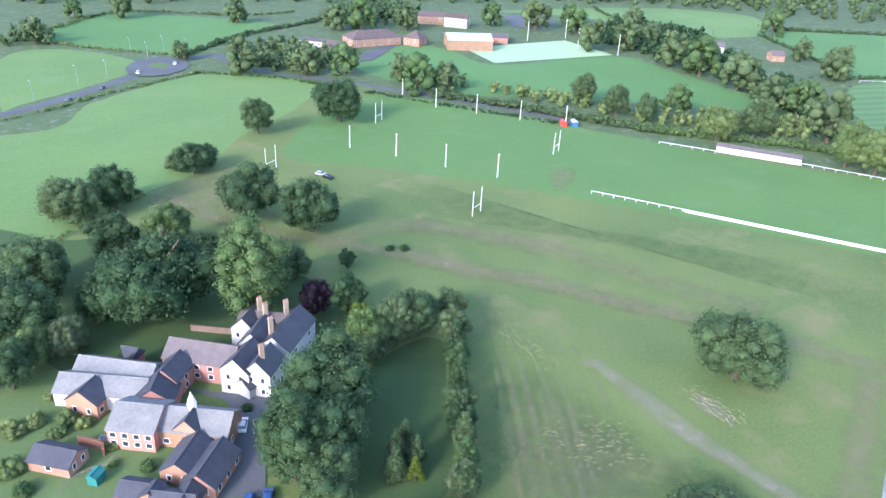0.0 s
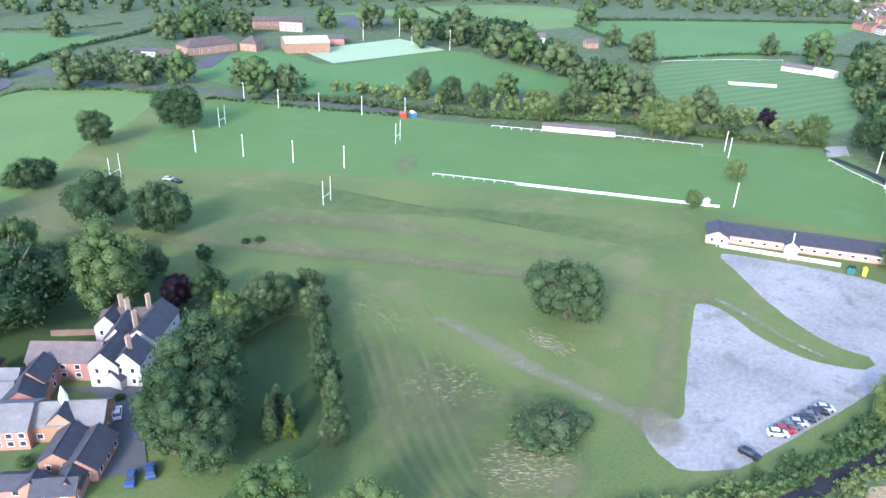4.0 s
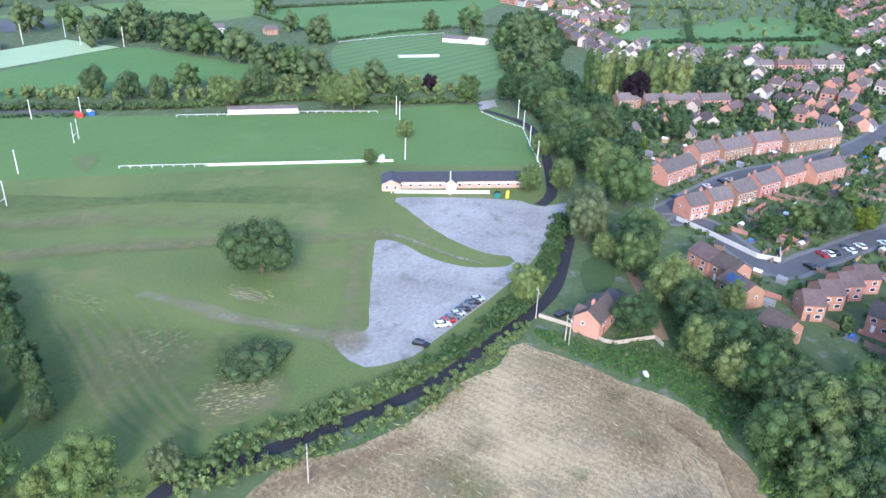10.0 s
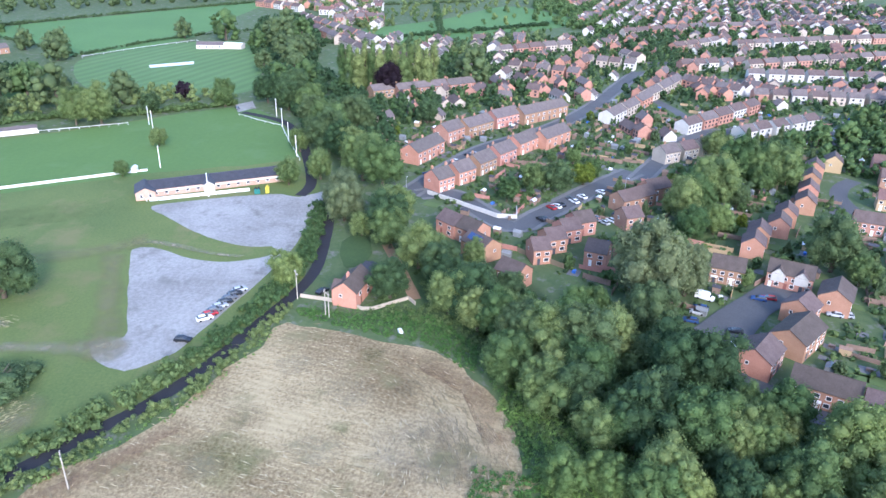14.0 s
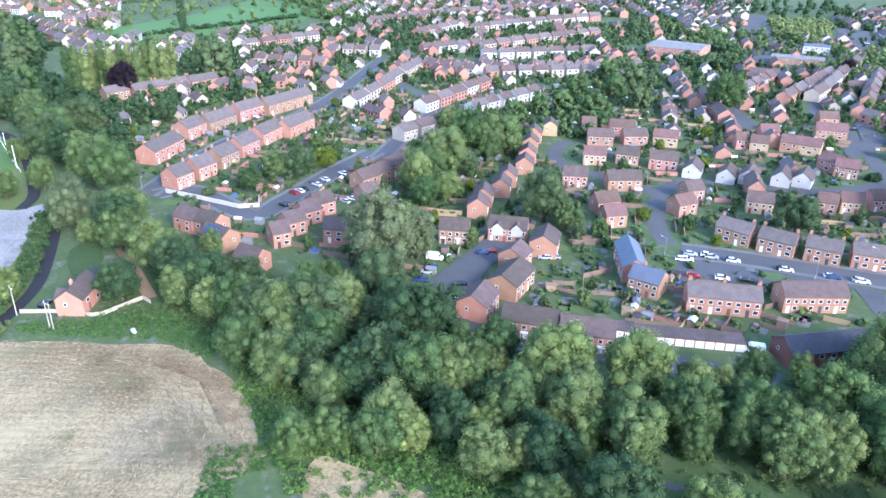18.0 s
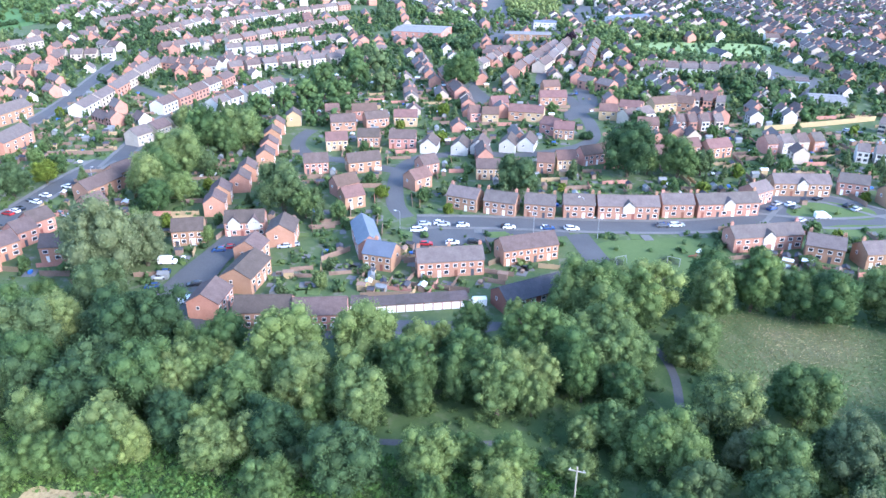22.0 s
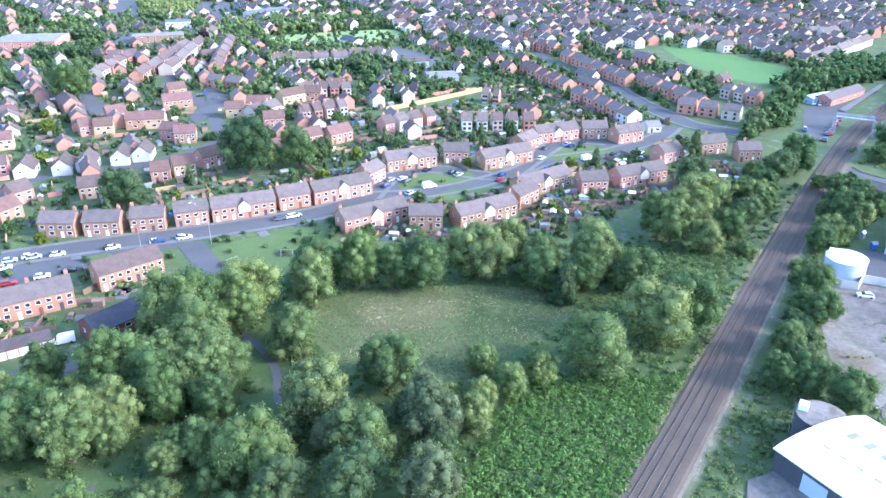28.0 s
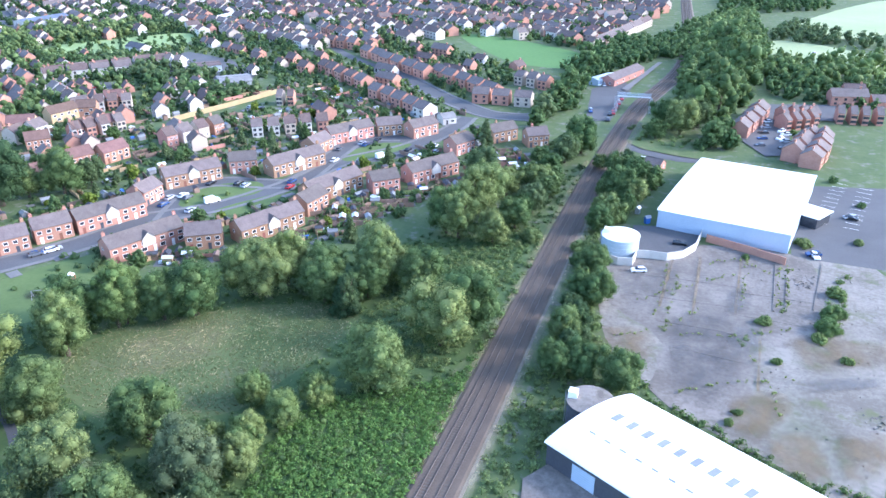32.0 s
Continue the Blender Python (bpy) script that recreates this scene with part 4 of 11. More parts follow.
def pole(x, y, h, r=0.12, mat="white_paint", name="pole", label="", group="", lean=0.0):
    s = Shape().tube((0, 0, -0.1), (lean, 0, h), r, r * 0.8, 8)
    ob = s.make(name, mat)
    ob.matrix_basis = pose(x, y, 0)
    return tagged(ob, label or name.replace("_", " "), name.split("_")[-1], group)


# -- larger buildings and fixtures --
def wing(parent, ax, ay, bx, by, w, eave, rise, wall="brick", roof="roof_slate", hip=0, wins=0, name="wing", near=True):
    """One range of a larger building: walls, roof, and wins windows along each long side."""
    o = parent.matrix_basis.translation
    L = math.hypot(bx - ax, by - ay)
    m = pose((ax + bx) / 2 - o.x, (ay + by) / 2 - o.y, 0, 0, 0, math.degrees(math.atan2(by - ay, bx - ax)))
    s = Shape()
    gable_body(s, -L / 2, L / 2, -w / 2, w / 2, -0.1, eave, rise, w * 0.45 if hip else 0)
    a = s.make("wall", wall, parent)
    a.matrix_basis = m
    s = Shape()
    gable_roof(s, -L / 2, L / 2, -w / 2, w / 2, eave, rise, w * 0.45 if hip else 0, 0.3)
    r = s.make("roof", roof, parent)
    r.matrix_basis = m
    for i in range(wins):
        x = -L / 2 + L * (i + 0.5) / wins
        for sg, turn in ((-1, 0), (1, 180)):
            for z in ((0.9, eave * 0.62) if eave > 4.4 else (0.9,)):
                window(a, x, sg * w / 2, z, turn, 1.3, 1.3, False)
    if wins:
        for sg, turn in ((-1, -90), (1, 90)):
            for k in (-0.22, 0.22):
                for z in ((0.9, eave * 0.62) if eave > 4.4 else (0.9,)):
                    window(a, sg * L / 2, k * w, z, turn, 1.0, 1.4, False)
    OCC_line(ax, ay, bx, by, w / 2 + 1)
    return a


def block(parent, x, y, z0, lx, ly, h, turn, mat, name="block", over=0.0, capmat=""):
    o = parent.matrix_basis.translation
    s = Shape().box(-lx / 2, -ly / 2, z0, lx / 2, ly / 2, z0 + h)
    b = s.make(name, mat, parent)
    b.matrix_basis = pose(x - o.x, y - o.y, 0, 0, 0, turn)
    if capmat:
        s = Shape().box(-lx / 2 - over, -ly / 2 - over, z0 + h + 0.004, lx / 2 + over, ly / 2 + over, z0 + h + 0.25)
        c = s.make("flat_roof", capmat, parent)
        c.matrix_basis = b.matrix_basis.copy()
    return b


def stack(parent, x, y, z0, top, w=1.0):
    o = parent.matrix_basis.translation
    chimney(parent, x - o.x, y - o.y, z0, top, "chimney_buff", w, 0.7, 3)


def arched_shed(ax, ay, bx, by, cx, cy, eave, rise, label, wall, roof, lights=0, name="warehouse"):
    """A shed with a bowed sheet roof: a to b is one end wall, a to c the long side."""
    o = Vector((ax, ay, 0))
    u, v = Vector((bx - ax, by - ay, 0)), Vector((cx - ax, cy - ay, 0))
    wv, lv = u.length, v.length
    u.normalize()
    v.normalize()
    e = thing(name, ax, ay, 0, label, "warehouse")
    n = 18
    arc = [(wv * i / n, eave + rise * math.sin(math.pi * i / n) ** 0.8) for i in range(n + 1)]
    P = lambda a, b, z: tuple(u * a + v * b + Vector((0, 0, z)))
    s = Shape()
    s.add([P(0, 0, -0.1), P(0, lv, -0.1), P(0, lv, eave), P(0, 0, eave)], [(0, 1, 2, 3)])
    s.make("side_wall", wall, e)
    s = Shape()
    s.add([P(wv, 0, -0.1), P(wv, lv, -0.1), P(wv, lv, eave), P(wv, 0, eave)], [(3, 2, 1, 0)])
    s.make("side_wall", wall, e)
    for b in (0, lv):
        s = Shape()
        s.add([P(0, b, -0.1)] + [P(a, b, z) for a, z in arc] + [P(wv, b, -0.1)], [tuple(range(n + 3))])
        s.make("end_wall", wall, e)
    s = Shape()
    vv = [P(a - 0.4 + 0.8 * a / wv, b, z + dz) for dz in (0.05, 0.25) for b in (-0.4, lv + 0.4) for a, z in arc]
    m = n + 1
    f = []
    for i in range(n):
        f += [(2 * m + i, 2 * m + i + 1, 3 * m + i + 1, 3 * m + i), (i, m + i, m + i + 1, i + 1), (i, i + 1, 2 * m + i + 1, 2 * m + i), (m + i, 3 * m + i, 3 * m + i + 1, m + i + 1)]
    f += [(0, 2 * m, 3 * m, m), (n, m + n, 3 * m + n, 2 * m + n)]
    s.add(vv, f)
    s.make("roof", roof, e, "bowed white sheet-metal roof")
    for j in range(lights):
        for q in (0.2, 0.5, 0.8):
            b = 4 + (lv - 8) * j / max(1, lights - 1)
            i = int(q * n)
            a0, z0 = arc[i]
            a1, z1 = arc[i + 2] if i + 2 <= n else arc[n]
            Shape().add([P(a0, b, z0 + 0.29), P(a1, b, z1 + 0.29), P(a1, b + 1.3, z1 + 0.29), P(a0, b + 1.3, z0 + 0.29), P(a0, b, z0 + 0.2), P(a1, b, z1 + 0.2), P(a1, b + 1.3, z1 + 0.2), P(a0, b + 1.3, z0 + 0.2)], [(0, 1, 2, 3), (4, 5, 1, 0), (6, 7, 3, 2), (5, 6, 2, 1), (7, 4, 0, 3)]).make("rooflight", "rooflight", e)
    # roller doors along the long side
    for j in range(int(lv // 14)):
        b = 6 + j * 14
        s = Shape()
        s.add([P(-0.06 - 0.05 * (k % 2), q, 0.1 + k * eave * 0.05) for q in (b, b + 5) for k in range(17)], [(k, 17 + k, 18 + k, k + 1) for k in range(16)])
        s.make("roller_door", "pale_cladding", e)
    return e


def tank(x, y, r, h, mat, label, lid="concrete_old", cone=0.4):
    e = thing("storage_tank", x, y, 0, label, "tank")
    s = Shape().tube((0, 0, -0.1), (0, 0, h), r, None, 40)
    for k in range(1, 5):
        s.tube((0, 0, h * k / 5), (0, 0, h * k / 5 + 0.12), r + 0.06, None, 40)
    s.make("shell", mat, e)
    Shape().tube((0, 0, h + 0.004), (0, 0, h + cone), r + 0.15, r * 0.1, 40).make("lid", lid, e)
    s = Shape()
    for k in (-0.25, 0.25):
        s.tube((r + 0.3, k, 0), (r + 0.3, k, h + 0.8), 0.05, None, 6)
    for i in range(int(h / 0.6)):
        s.tube((r + 0.3, -0.25, 0.4 + i * 0.6), (r + 0.3, 0.25, 0.4 + i * 0.6), 0.03, None, 5)
    s.make("ladder", "grey_metal", e)
    Shape().box(r * 0.55, -0.9, h, r * 0.55 + 1.8, 0.9, h + 1.5).make("hatch_box", "white_paint", e)
    return e


def rugby_posts(ax, ay, bx, by, h=9.0):
    e = thing("rugby_posts", (ax + bx) / 2, (ay + by) / 2, math.degrees(math.atan2(by - ay, bx - ax)), "tall white H-shaped rugby goal posts on the pitch", "goal posts", "rugby goals")
    for sx in (-2.8, 2.8):
        Shape().tube((sx, 0, -0.1), (sx, 0, h), 0.14, 0.10, 10).make("post", "white_paint", e)
    Shape().tube((-2.8, 0, 3.0), (2.8, 0, 3.0), 0.1, None, 8).make("crossbar", "white_paint", e)


def floodlight(x, y, h=9.0, turn=0):
    e = thing("floodlight", x, y, turn, "white floodlight pole beside the pitch", "floodlight", "floodlights")
    Shape().tube((0, 0, -0.1), (0, 0, h), 0.21, 0.14, 10).make("pole", "white_paint", e)
    s = Shape().box(-0.3, -0.15, h - 0.1, 0.3, 0.2, h + 0.25, 0, 0.05)
    s.make("lamp_head", "white_paint", e)


def lamp_post(x, y, h=7.0, turn=0):
    e = thing("lamp_post", x, y, turn, "slim grey street lamp post", "lamp post", "street lamps")
    Shape().tube((0, 0, -0.1), (0, 0, h), 0.11, 0.07, 8).tube((0, 0, h - 0.1), (1.4, 0, h + 0.2), 0.06, 0.05, 6).make("pole", "grey_metal", e)
    Shape().box(1.2, -0.14, h + 0.12, 1.9, 0.14, h + 0.28, 0, 0.05).make("lantern", "white_paint", e)


def telegraph(x, y, turn=0, h=9.0, double=False):
    e = thing("telegraph_pole", x, y, turn, "weathered wooden telegraph pole", "pole", "telegraph poles")
    for k in ((-0.9, 0.9) if double else (0.0,)):
        Shape().tube((k, 0, -0.1), (k, 0, h), 0.17, 0.12, 8).make("pole", "pole_wood", e)
    Shape().box(-1.5, -0.08, h - 1.0, 1.5, 0.08, h - 0.82).make("crossarm", "pole_wood", e)
    for k in (-1.2, 0, 1.2):
        Shape().tube((k, 0, h - 0.82), (k, 0, h - 0.55), 0.06, 0.04, 6).make("insulator", "white_paint", e)


def rail_fence(pts, gap=4.0, h=1.1, boards=(), label="white post-and-rail fence round the pitch"):
    """boards: stretches (from, to) in metres along the fence that carry white panels."""
    line = [Vector((a, b, 0)) for a, b in pts]
    e = thing("rail_fence", line[0].x, line[0].y, 0, label, "fence")
    o = line[0]
    for a, b in zip(line, line[1:]):
        d = (b - a).normalized()
        L = (b - a).length
        n = max(1, int(L / gap))
        for i in range(n + 1):
            q = a + d * L * i / n - o
            Shape().box(q.x - 0.09, q.y - 0.09, -0.1, q.x + 0.09, q.y + 0.09, h).make("post", "white_paint", e)
        Shape().tube(a - o + Vector((0, 0, h)), b - o + Vector((0, 0, h)), 0.10, None, 8).make("rail", "white_paint", e)
        for s0, s1 in boards:
            k = int((s1 - s0) / 3)
            for i in range(k):
                p, q = a - o + d * (s0 + i * 3), a - o + d * (s0 + i * 3 + 2.85)
                nn = Vector((-d.y, d.x, 0)) * 0.04
                Shape().add([(*(p - nn).xy, 0.1), (*(q - nn).xy, 0.1), (*(q + nn).xy, 0.1), (*(p + nn).xy, 0.1), (*(p - nn).xy, h - 0.06), (*(q - nn).xy, h - 0.06), (*(q + nn).xy, h - 0.06), (*(p + nn).xy, h - 0.06)], [(4, 5, 6, 7), (0, 1, 5, 4), (1, 2, 6, 5), (2, 3, 7, 6), (3, 0, 4, 7)]).make("board", "white_sheet", e)


def garage_row(ax, ay, bx, by, n, depth=5.2, label="lock-up garage with a white up-and-over door"):
    d = Vector((bx - ax, by - ay, 0))
    u = d.length / n
    turn = math.degrees(math.atan2(d.y, d.x))
    back = 1
    d.normalize()
    first = None
    for i in range(n):
        p = Vector((ax, ay, 0)) + d * u * (i + 0.5)
        if first is None:
            e = thing("garage", p.x, p.y, turn, label, "garage", "row of garages")
            s = Shape()
            s.box(-u / 2 + 0.004, 0, -0.1, u / 2 - 0.004, depth, 2.35)
            s.make("wall", "brick", e)
            Shape().box(-u / 2, -0.25, 2.354, u / 2 - 0.003, depth + 0.15, 2.5).make("flat_roof", "roof_brown", e)
            zs = [0.03 + 0.138 * k for k in range(16)]
            s = Shape().add([(x, -0.07 - 0.03 * (k % 2), z) for x in (-u / 2 + 0.16, u / 2 - 0.16) for k, z in enumerate(zs)], [(k, 16 + k, 17 + k, k + 1) for k in range(15)])
            s.make("door", "white_paint", e)
            first = e
        else:
            copy_thing(first, pose(p.x, p.y, 0, 0, 0, turn))
    OCC_line(ax, ay, bx, by, 6)


def shed(x, y, turn, lx=2.4, ly=1.8, mat="timber", roof="roof_dark", label="small timber garden shed with a felt roof"):
    e = thing("garden_shed", x, y, turn, label, "shed")
    s = Shape()
    gable_body(s, -lx / 2, lx / 2, -ly / 2, ly / 2, -0.05, 1.9, 0.5)
    s.make("wall", mat, e)
    s = Shape()
    gable_roof(s, -lx / 2, lx / 2, -ly / 2, ly / 2, 1.9, 0.5, 0, 0.15, 0.06)
    s.make("roof", roof, e)
    Shape().box(-0.4, -ly / 2 - 0.04, 0, 0.4, -ly / 2 - 0.004, 1.75).make("door", mat, e)


def greenhouse(x, y, turn, lx=3.0, ly=2.2):
    e = thing("greenhouse", x, y, turn, "small white-framed garden greenhouse", "greenhouse")
    s = Shape()
    gable_body(s, -lx / 2, lx / 2, -ly / 2, ly / 2, 0, 1.6, 0.7)
    s.make("glazing", "rooflight", e)
    s = Shape()
    gable_roof(s, -lx / 2, lx / 2, -ly / 2, ly / 2, 1.6, 0.7, 0, 0.05, 0.05)
    s.make("roof", "white_sheet", e)


def railway(pts):
    line = smooth_line(pts, 8.0)
    e = thing("railway", 0, 0, 0, "double railway track on dark stone ballast", "railway")
    e["kind"] = "structure"
    N = []
    for i, q in enumerate(line):
        d = (line[min(i + 1, len(line) - 1)] - line[max(i - 1, 0)]).normalized()
        N.append(Vector((-d.y, d.x, 0)))

    def strip(name, prof, mat, label=""):
        v, f = [], []
        m = len(prof)
        for q, nn in zip(line, N):
            v += [(q.x + nn.x * a, q.y + nn.y * a, z) for a, z in prof]
        for i in range(len(line) - 1):
            f += [(i * m + j, i * m + j + 1, (i + 1) * m + j + 1, (i + 1) * m + j) for j in range(m - 1)]
        return finish(name, v, [tuple(reversed(t)) for t in f], mat, e, label)

    strip("cess", [(5.2, 0.05), (4.7, 0.22), (-4.4, 0.22), (-4.9, 0.05)], "ballast_side")
    strip("ballast", [(4.6, 0.2), (3.9, 0.52), (-3.9, 0.52), (-4.6, 0.2)], "ballast")
    for c in (-1.72, 1.72):
        for g in (-0.7175, 0.7175):
            strip("rail", [(c + g - 0.05, 0.55), (c + g - 0.045, 0.72), (c + g + 0.045, 0.72), (c + g + 0.05, 0.55)], "steel_rail")
    s = Shape()
    dist_ = 0.0
    for i in range(len(line) - 1):
        a, b = line[i], line[i + 1]
        L = (b - a).length
        d = (b - a) / L
        k = int(L / 0.72)
        for j in range(k):
            p = a + d * (j + 0.5) * L / k
            for c in (-1.72, 1.72):
                q = p + N[i] * c
                w0, l0 = d * 0.13, N[i] * 1.28
                s.add([(*(q - w0 - l0).xy, 0.585), (*(q + w0 - l0).xy, 0.585), (*(q + w0 + l0).xy, 0.585), (*(q - w0 + l0).xy, 0.585)], [(0, 1, 2, 3)])
    ob = s.make("sleepers", "sleeper", e, "grey concrete sleepers")
    ob["kind"] = "stuff"


OCC = set()


def OCC_line(ax, ay, bx, by, r):
    L = math.hypot(bx - ax, by - ay)
    n = max(1, int(L / 2))
    for i in range(n + 1):
        x, y = ax + (bx - ax) * i / n, ay + (by - ay) * i / n
        k = int(r / 2)
        for a in range(-k, k + 1):
            for b in range(-k, k + 1):
                OCC.add((int((x + a * 2) // 2), int((y + b * 2) // 2)))


def is_free(x, y):
    return (int(x // 2), int(y // 2)) not in OCC


# -- far town, joined --
FAR = Shape()
FAR_MATS = ["brick", "brick_orange", "render_white", "render_cream", "roof_brown", "roof_slate", "roof_red", "glass_dark"]


def far_house(x, y, turn, L, w, eave, rise, wk, rk):
    t = Shape()
    gable_body(t, -L / 2, L / 2, -w / 2, w / 2, -0.1, eave, rise)
    nb = len(t.f)
    gable_roof(t, -L / 2, L / 2, -w / 2, w / 2, eave, rise, 0, 0.3, 0.12)
    nr = len(t.f)
    for sg in (-1, 1):
        for i in range(2 if L < 11 else 4):
            cx = -L / 2 + L * (i + 0.5) / (2 if L < 11 else 4)
            for z in (0.9, eave * 0.6):
                t.box(cx - 0.65, sg * w / 2 - 0.03, z, cx + 0.65, sg * w / 2 + 0.03, z + 1.15)
    nw = len(t.f)
    t.box(-0.45 - L * 0.3, -0.3, eave + rise * 0.6, 0.45 - L * 0.3, 0.3, eave + rise + 1.2)
    m = pose(x, y, 0, 0, 0, turn)
    o = len(FAR.v)
    FAR.v += [tuple(m @ Vector(p)) for p in t.v]
    FAR.f += [tuple(o + j for j in q) for q in t.f]
    FAR.i += [wk if i < nb else (rk if i < nr else (7 if i < nw else 0)) for i in range(len(t.f))]


def far_row(ax, ay, bx, by, count, gap=2.5, seed=1, walls=(0, 0, 1, 2, 3), roofs=(4, 4, 5, 6), w=8.0, eave=5.0, rise=2.6, fit=False):
    rng = random.Random(seed)
    L = math.hypot(bx - ax, by - ay)
    turn = math.degrees(math.atan2(by - ay, bx - ax))
    u = L / count
    for i in range(count):
        k = (i + 0.5) / count
        x, y = ax + (bx - ax) * k + rng.uniform(-0.6, 0.6), ay + (by - ay) * k + rng.uniform(-0.6, 0.6)
        if fit and not is_free(x, y):
            continue
        far_house(x, y, turn + rng.uniform(-3, 3), u - gap, w + rng.uniform(-0.5, 0.5), eave, rise + rng.uniform(-0.2, 0.3), rng.choice(walls), rng.choice(roofs))
        OCC_line(x, y, x, y, 5)


def far_town(poly, turn, seed, pitch=30, unit=12, keep=0.9, low=False):
    """Streets of houses over a distant quarter."""
    rng = random.Random(seed)
    c, s = math.cos(radians(turn)), math.sin(radians(turn))
    q = [(x * c + y * s, -x * s + y * c) for x, y in poly]
    x0, x1 = min(p[0] for p in q), max(p[0] for p in q)
    y0, y1 = min(p[1] for p in q), max(p[1] for p in q)
    y = y0 + rng.uniform(2, 8)
    k = 0
    while y < y1:
        bend = rng.uniform(0, 6)
        walls = rng.choice(((0, 3, 1), (2, 3, 0), (0, 1, 2, 3), (2, 2, 3), (2, 3))) if not low else (0, 0, 1, 3, 2)
        roofs = rng.choice(((4,), (5,), (4, 5, 5), (4, 4, 6))) if not low else (4, 4, 4, 5, 5)
        x = x0
        while x < x1:
            L = unit * rng.choice((0.8, 1, 1, 1.6))
            yy = y + 5 * math.sin(x * 0.01 + bend)
            X, Y = (x + L / 2) * c - yy * s, (x + L / 2) * s + yy * c
            if inside(X, Y, poly) and is_free(X, Y) and rng.random() < keep:
                far_house(X, Y, turn + rng.choice((0, 0, 0, 90)) * (rng.random() < 0.2) + 3 * math.cos(x * 0.01 + bend), L - 2.2, (6.6 if low else 8) + rng.uniform(-0.6, 0.6), rng.choice((4.6, 2.7, 2.7) if low else (5.0, 5.0, 5.3, 2.8)), 2.6 + rng.uniform(-0.3, 0.4), rng.choice(walls), rng.choice(roofs))
                OCC_line(X, Y, X, Y, 5)
            x += L
        k += 1
        y += pitch * (0.42 if k % 2 else 0.58) * rng.uniform(0.9, 1.15)


def garden_trees(poly, gap, kinds, lo, hi, seed, keep=1.0):
    rng = random.Random(seed)
    for x, y in scatter(poly, gap, seed):
        r = rng.uniform(lo, hi)
        if rng.random() < keep and is_free(x, y) and is_free(x + r * 0.6, y) and is_free(x, y + r * 0.6):
            tree(rng.choice(kinds), x, y, r, rng.uniform(0.85, 1.2), 1)


def shrubs(poly, gap, lo, hi, mat, seed, label="garden shrubs and hedges of many gardens", sub=1.0):
    """Garden shrubs and small far trees, past counting."""
    rng = np.random.default_rng(seed)
    bx, by = poly[0]
    c = []
    for x, y in scatter(poly, gap, seed):
        if is_free(x, y):
            r = rng.uniform(lo, hi)
            for k in range(3 if r > 1.6 else 1):
                rr = r * (0.65 if r > 1.6 else 1)
                c.append((x - bx + rng.uniform(-.5, .5) * r, y - by + rng.uniform(-.5, .5) * r, rr * (0.6 + 0.8 * k), rr, rr * 0.9))
    if c:
        tagged(attach("shrubbery", lumps_mesh("shrubbery", c, mat, 7, 0.27, seed), None, "", Matrix.Translation((bx, by, 0))), label, "shrubs", "", "stuff")


CLUT = Shape()
CLUT_MATS = ["timber", "pavement_grey", "white_sheet", "roof_dark", "brick", "lawn", "rooflight", "timber_pale", "blue_plastic"]


def clutter(poly, gap, seed, turn=0, keep=0.7):
    """Sheds, greenhouses, patios, fences and lawns of many small gardens, past counting."""
    rng = random.Random(seed)
    for x, y in scatter(poly, gap, seed):
        if rng.random() > keep or not is_free(x, y):
            continue
        t = Shape()
        q = rng.random()
        a = turn + rng.choice((0, 90)) + rng.uniform(-6, 6)
        if q < 0.22:
            lx, ly = rng.uniform(1.8, 3), rng.uniform(1.5, 2.2)
            t.box(-lx / 2, -ly / 2, 0, lx / 2, ly / 2, 1.9, rng.choice((0, 0, 0, 7)))
            gable_roof(t, -lx / 2, lx / 2, -ly / 2, ly / 2, 1.9, 0.45, 0, 0.12, 0.06, rng.choice((3, 3, 3, 2, 0)))
        elif q < 0.29:
            gable_body(t, -1.4, 1.4, -1, 1, 0, 1.6, 0.6)
            gable_roof(t, -1.4, 1.4, -1, 1, 1.6, 0.6, 0, 0.05, 0.04, 6)
            t.i = [6] * len(t.i)
        elif q < 0.60:
            L = rng.uniform(5, 11)
            k = rng.choice((0, 0, 0, 0, 4, 7))
            t.box(-L / 2, -0.06, 0, L / 2, 0.06, rng.uniform(1.2, 1.8), k)
            for j in range(int(L / 1.9)):
                t.box(-L / 2 + j * 1.9, -0.1, 0, -L / 2 + j * 1.9 + 0.12, 0.1, 1.9, k)
        elif q < 0.8:
            lx, ly = rng.uniform(2.5, 5), rng.uniform(2, 4)
            t.box(-lx / 2, -ly / 2, 0, lx / 2, ly / 2, 0.16, 1)
            if rng.random() < 0.5:
                t.box(-0.8, -0.5, 0.16, 0.8, 0.5, 0.9, rng.choice((2, 0, 8)))
        else:
            lx, ly = rng.uniform(4, 7), rng.uniform(3, 5)
            t.box(-lx / 2, -ly / 2, 0, lx / 2, ly / 2, 0.13, 5)
        m = pose(x, y, 0, 0, 0, a)
        o = len(CLUT.v)
        CLUT.v += [tuple(m @ Vector(p)) for p in t.v]
        CLUT.f += [tuple(o + j for j in g) for g in t.f]
        CLUT.i += t.i


def rubble(poly, gap, seed, lo, hi, mat, label):
    rng = np.random.default_rng(seed)
    s = Shape()
    for x, y in scatter(poly, gap, seed):
        r = rng.uniform(lo, hi)
        p = [Vector((x + rng.uniform(-r, r), y + rng.uniform(-r, r), rng.uniform(0.02, r * 0.7) if i > 3 else 0)) for i in range(7)]
        s.add(p, [(0, 1, 4), (1, 2, 5), (2, 3, 6), (3, 0, 4), (4, 5, 6), (4, 1, 5), (5, 2, 6), (6, 3, 4)])
    tagged(s.make("rubble", mat), label, "rubble", "", "stuff")


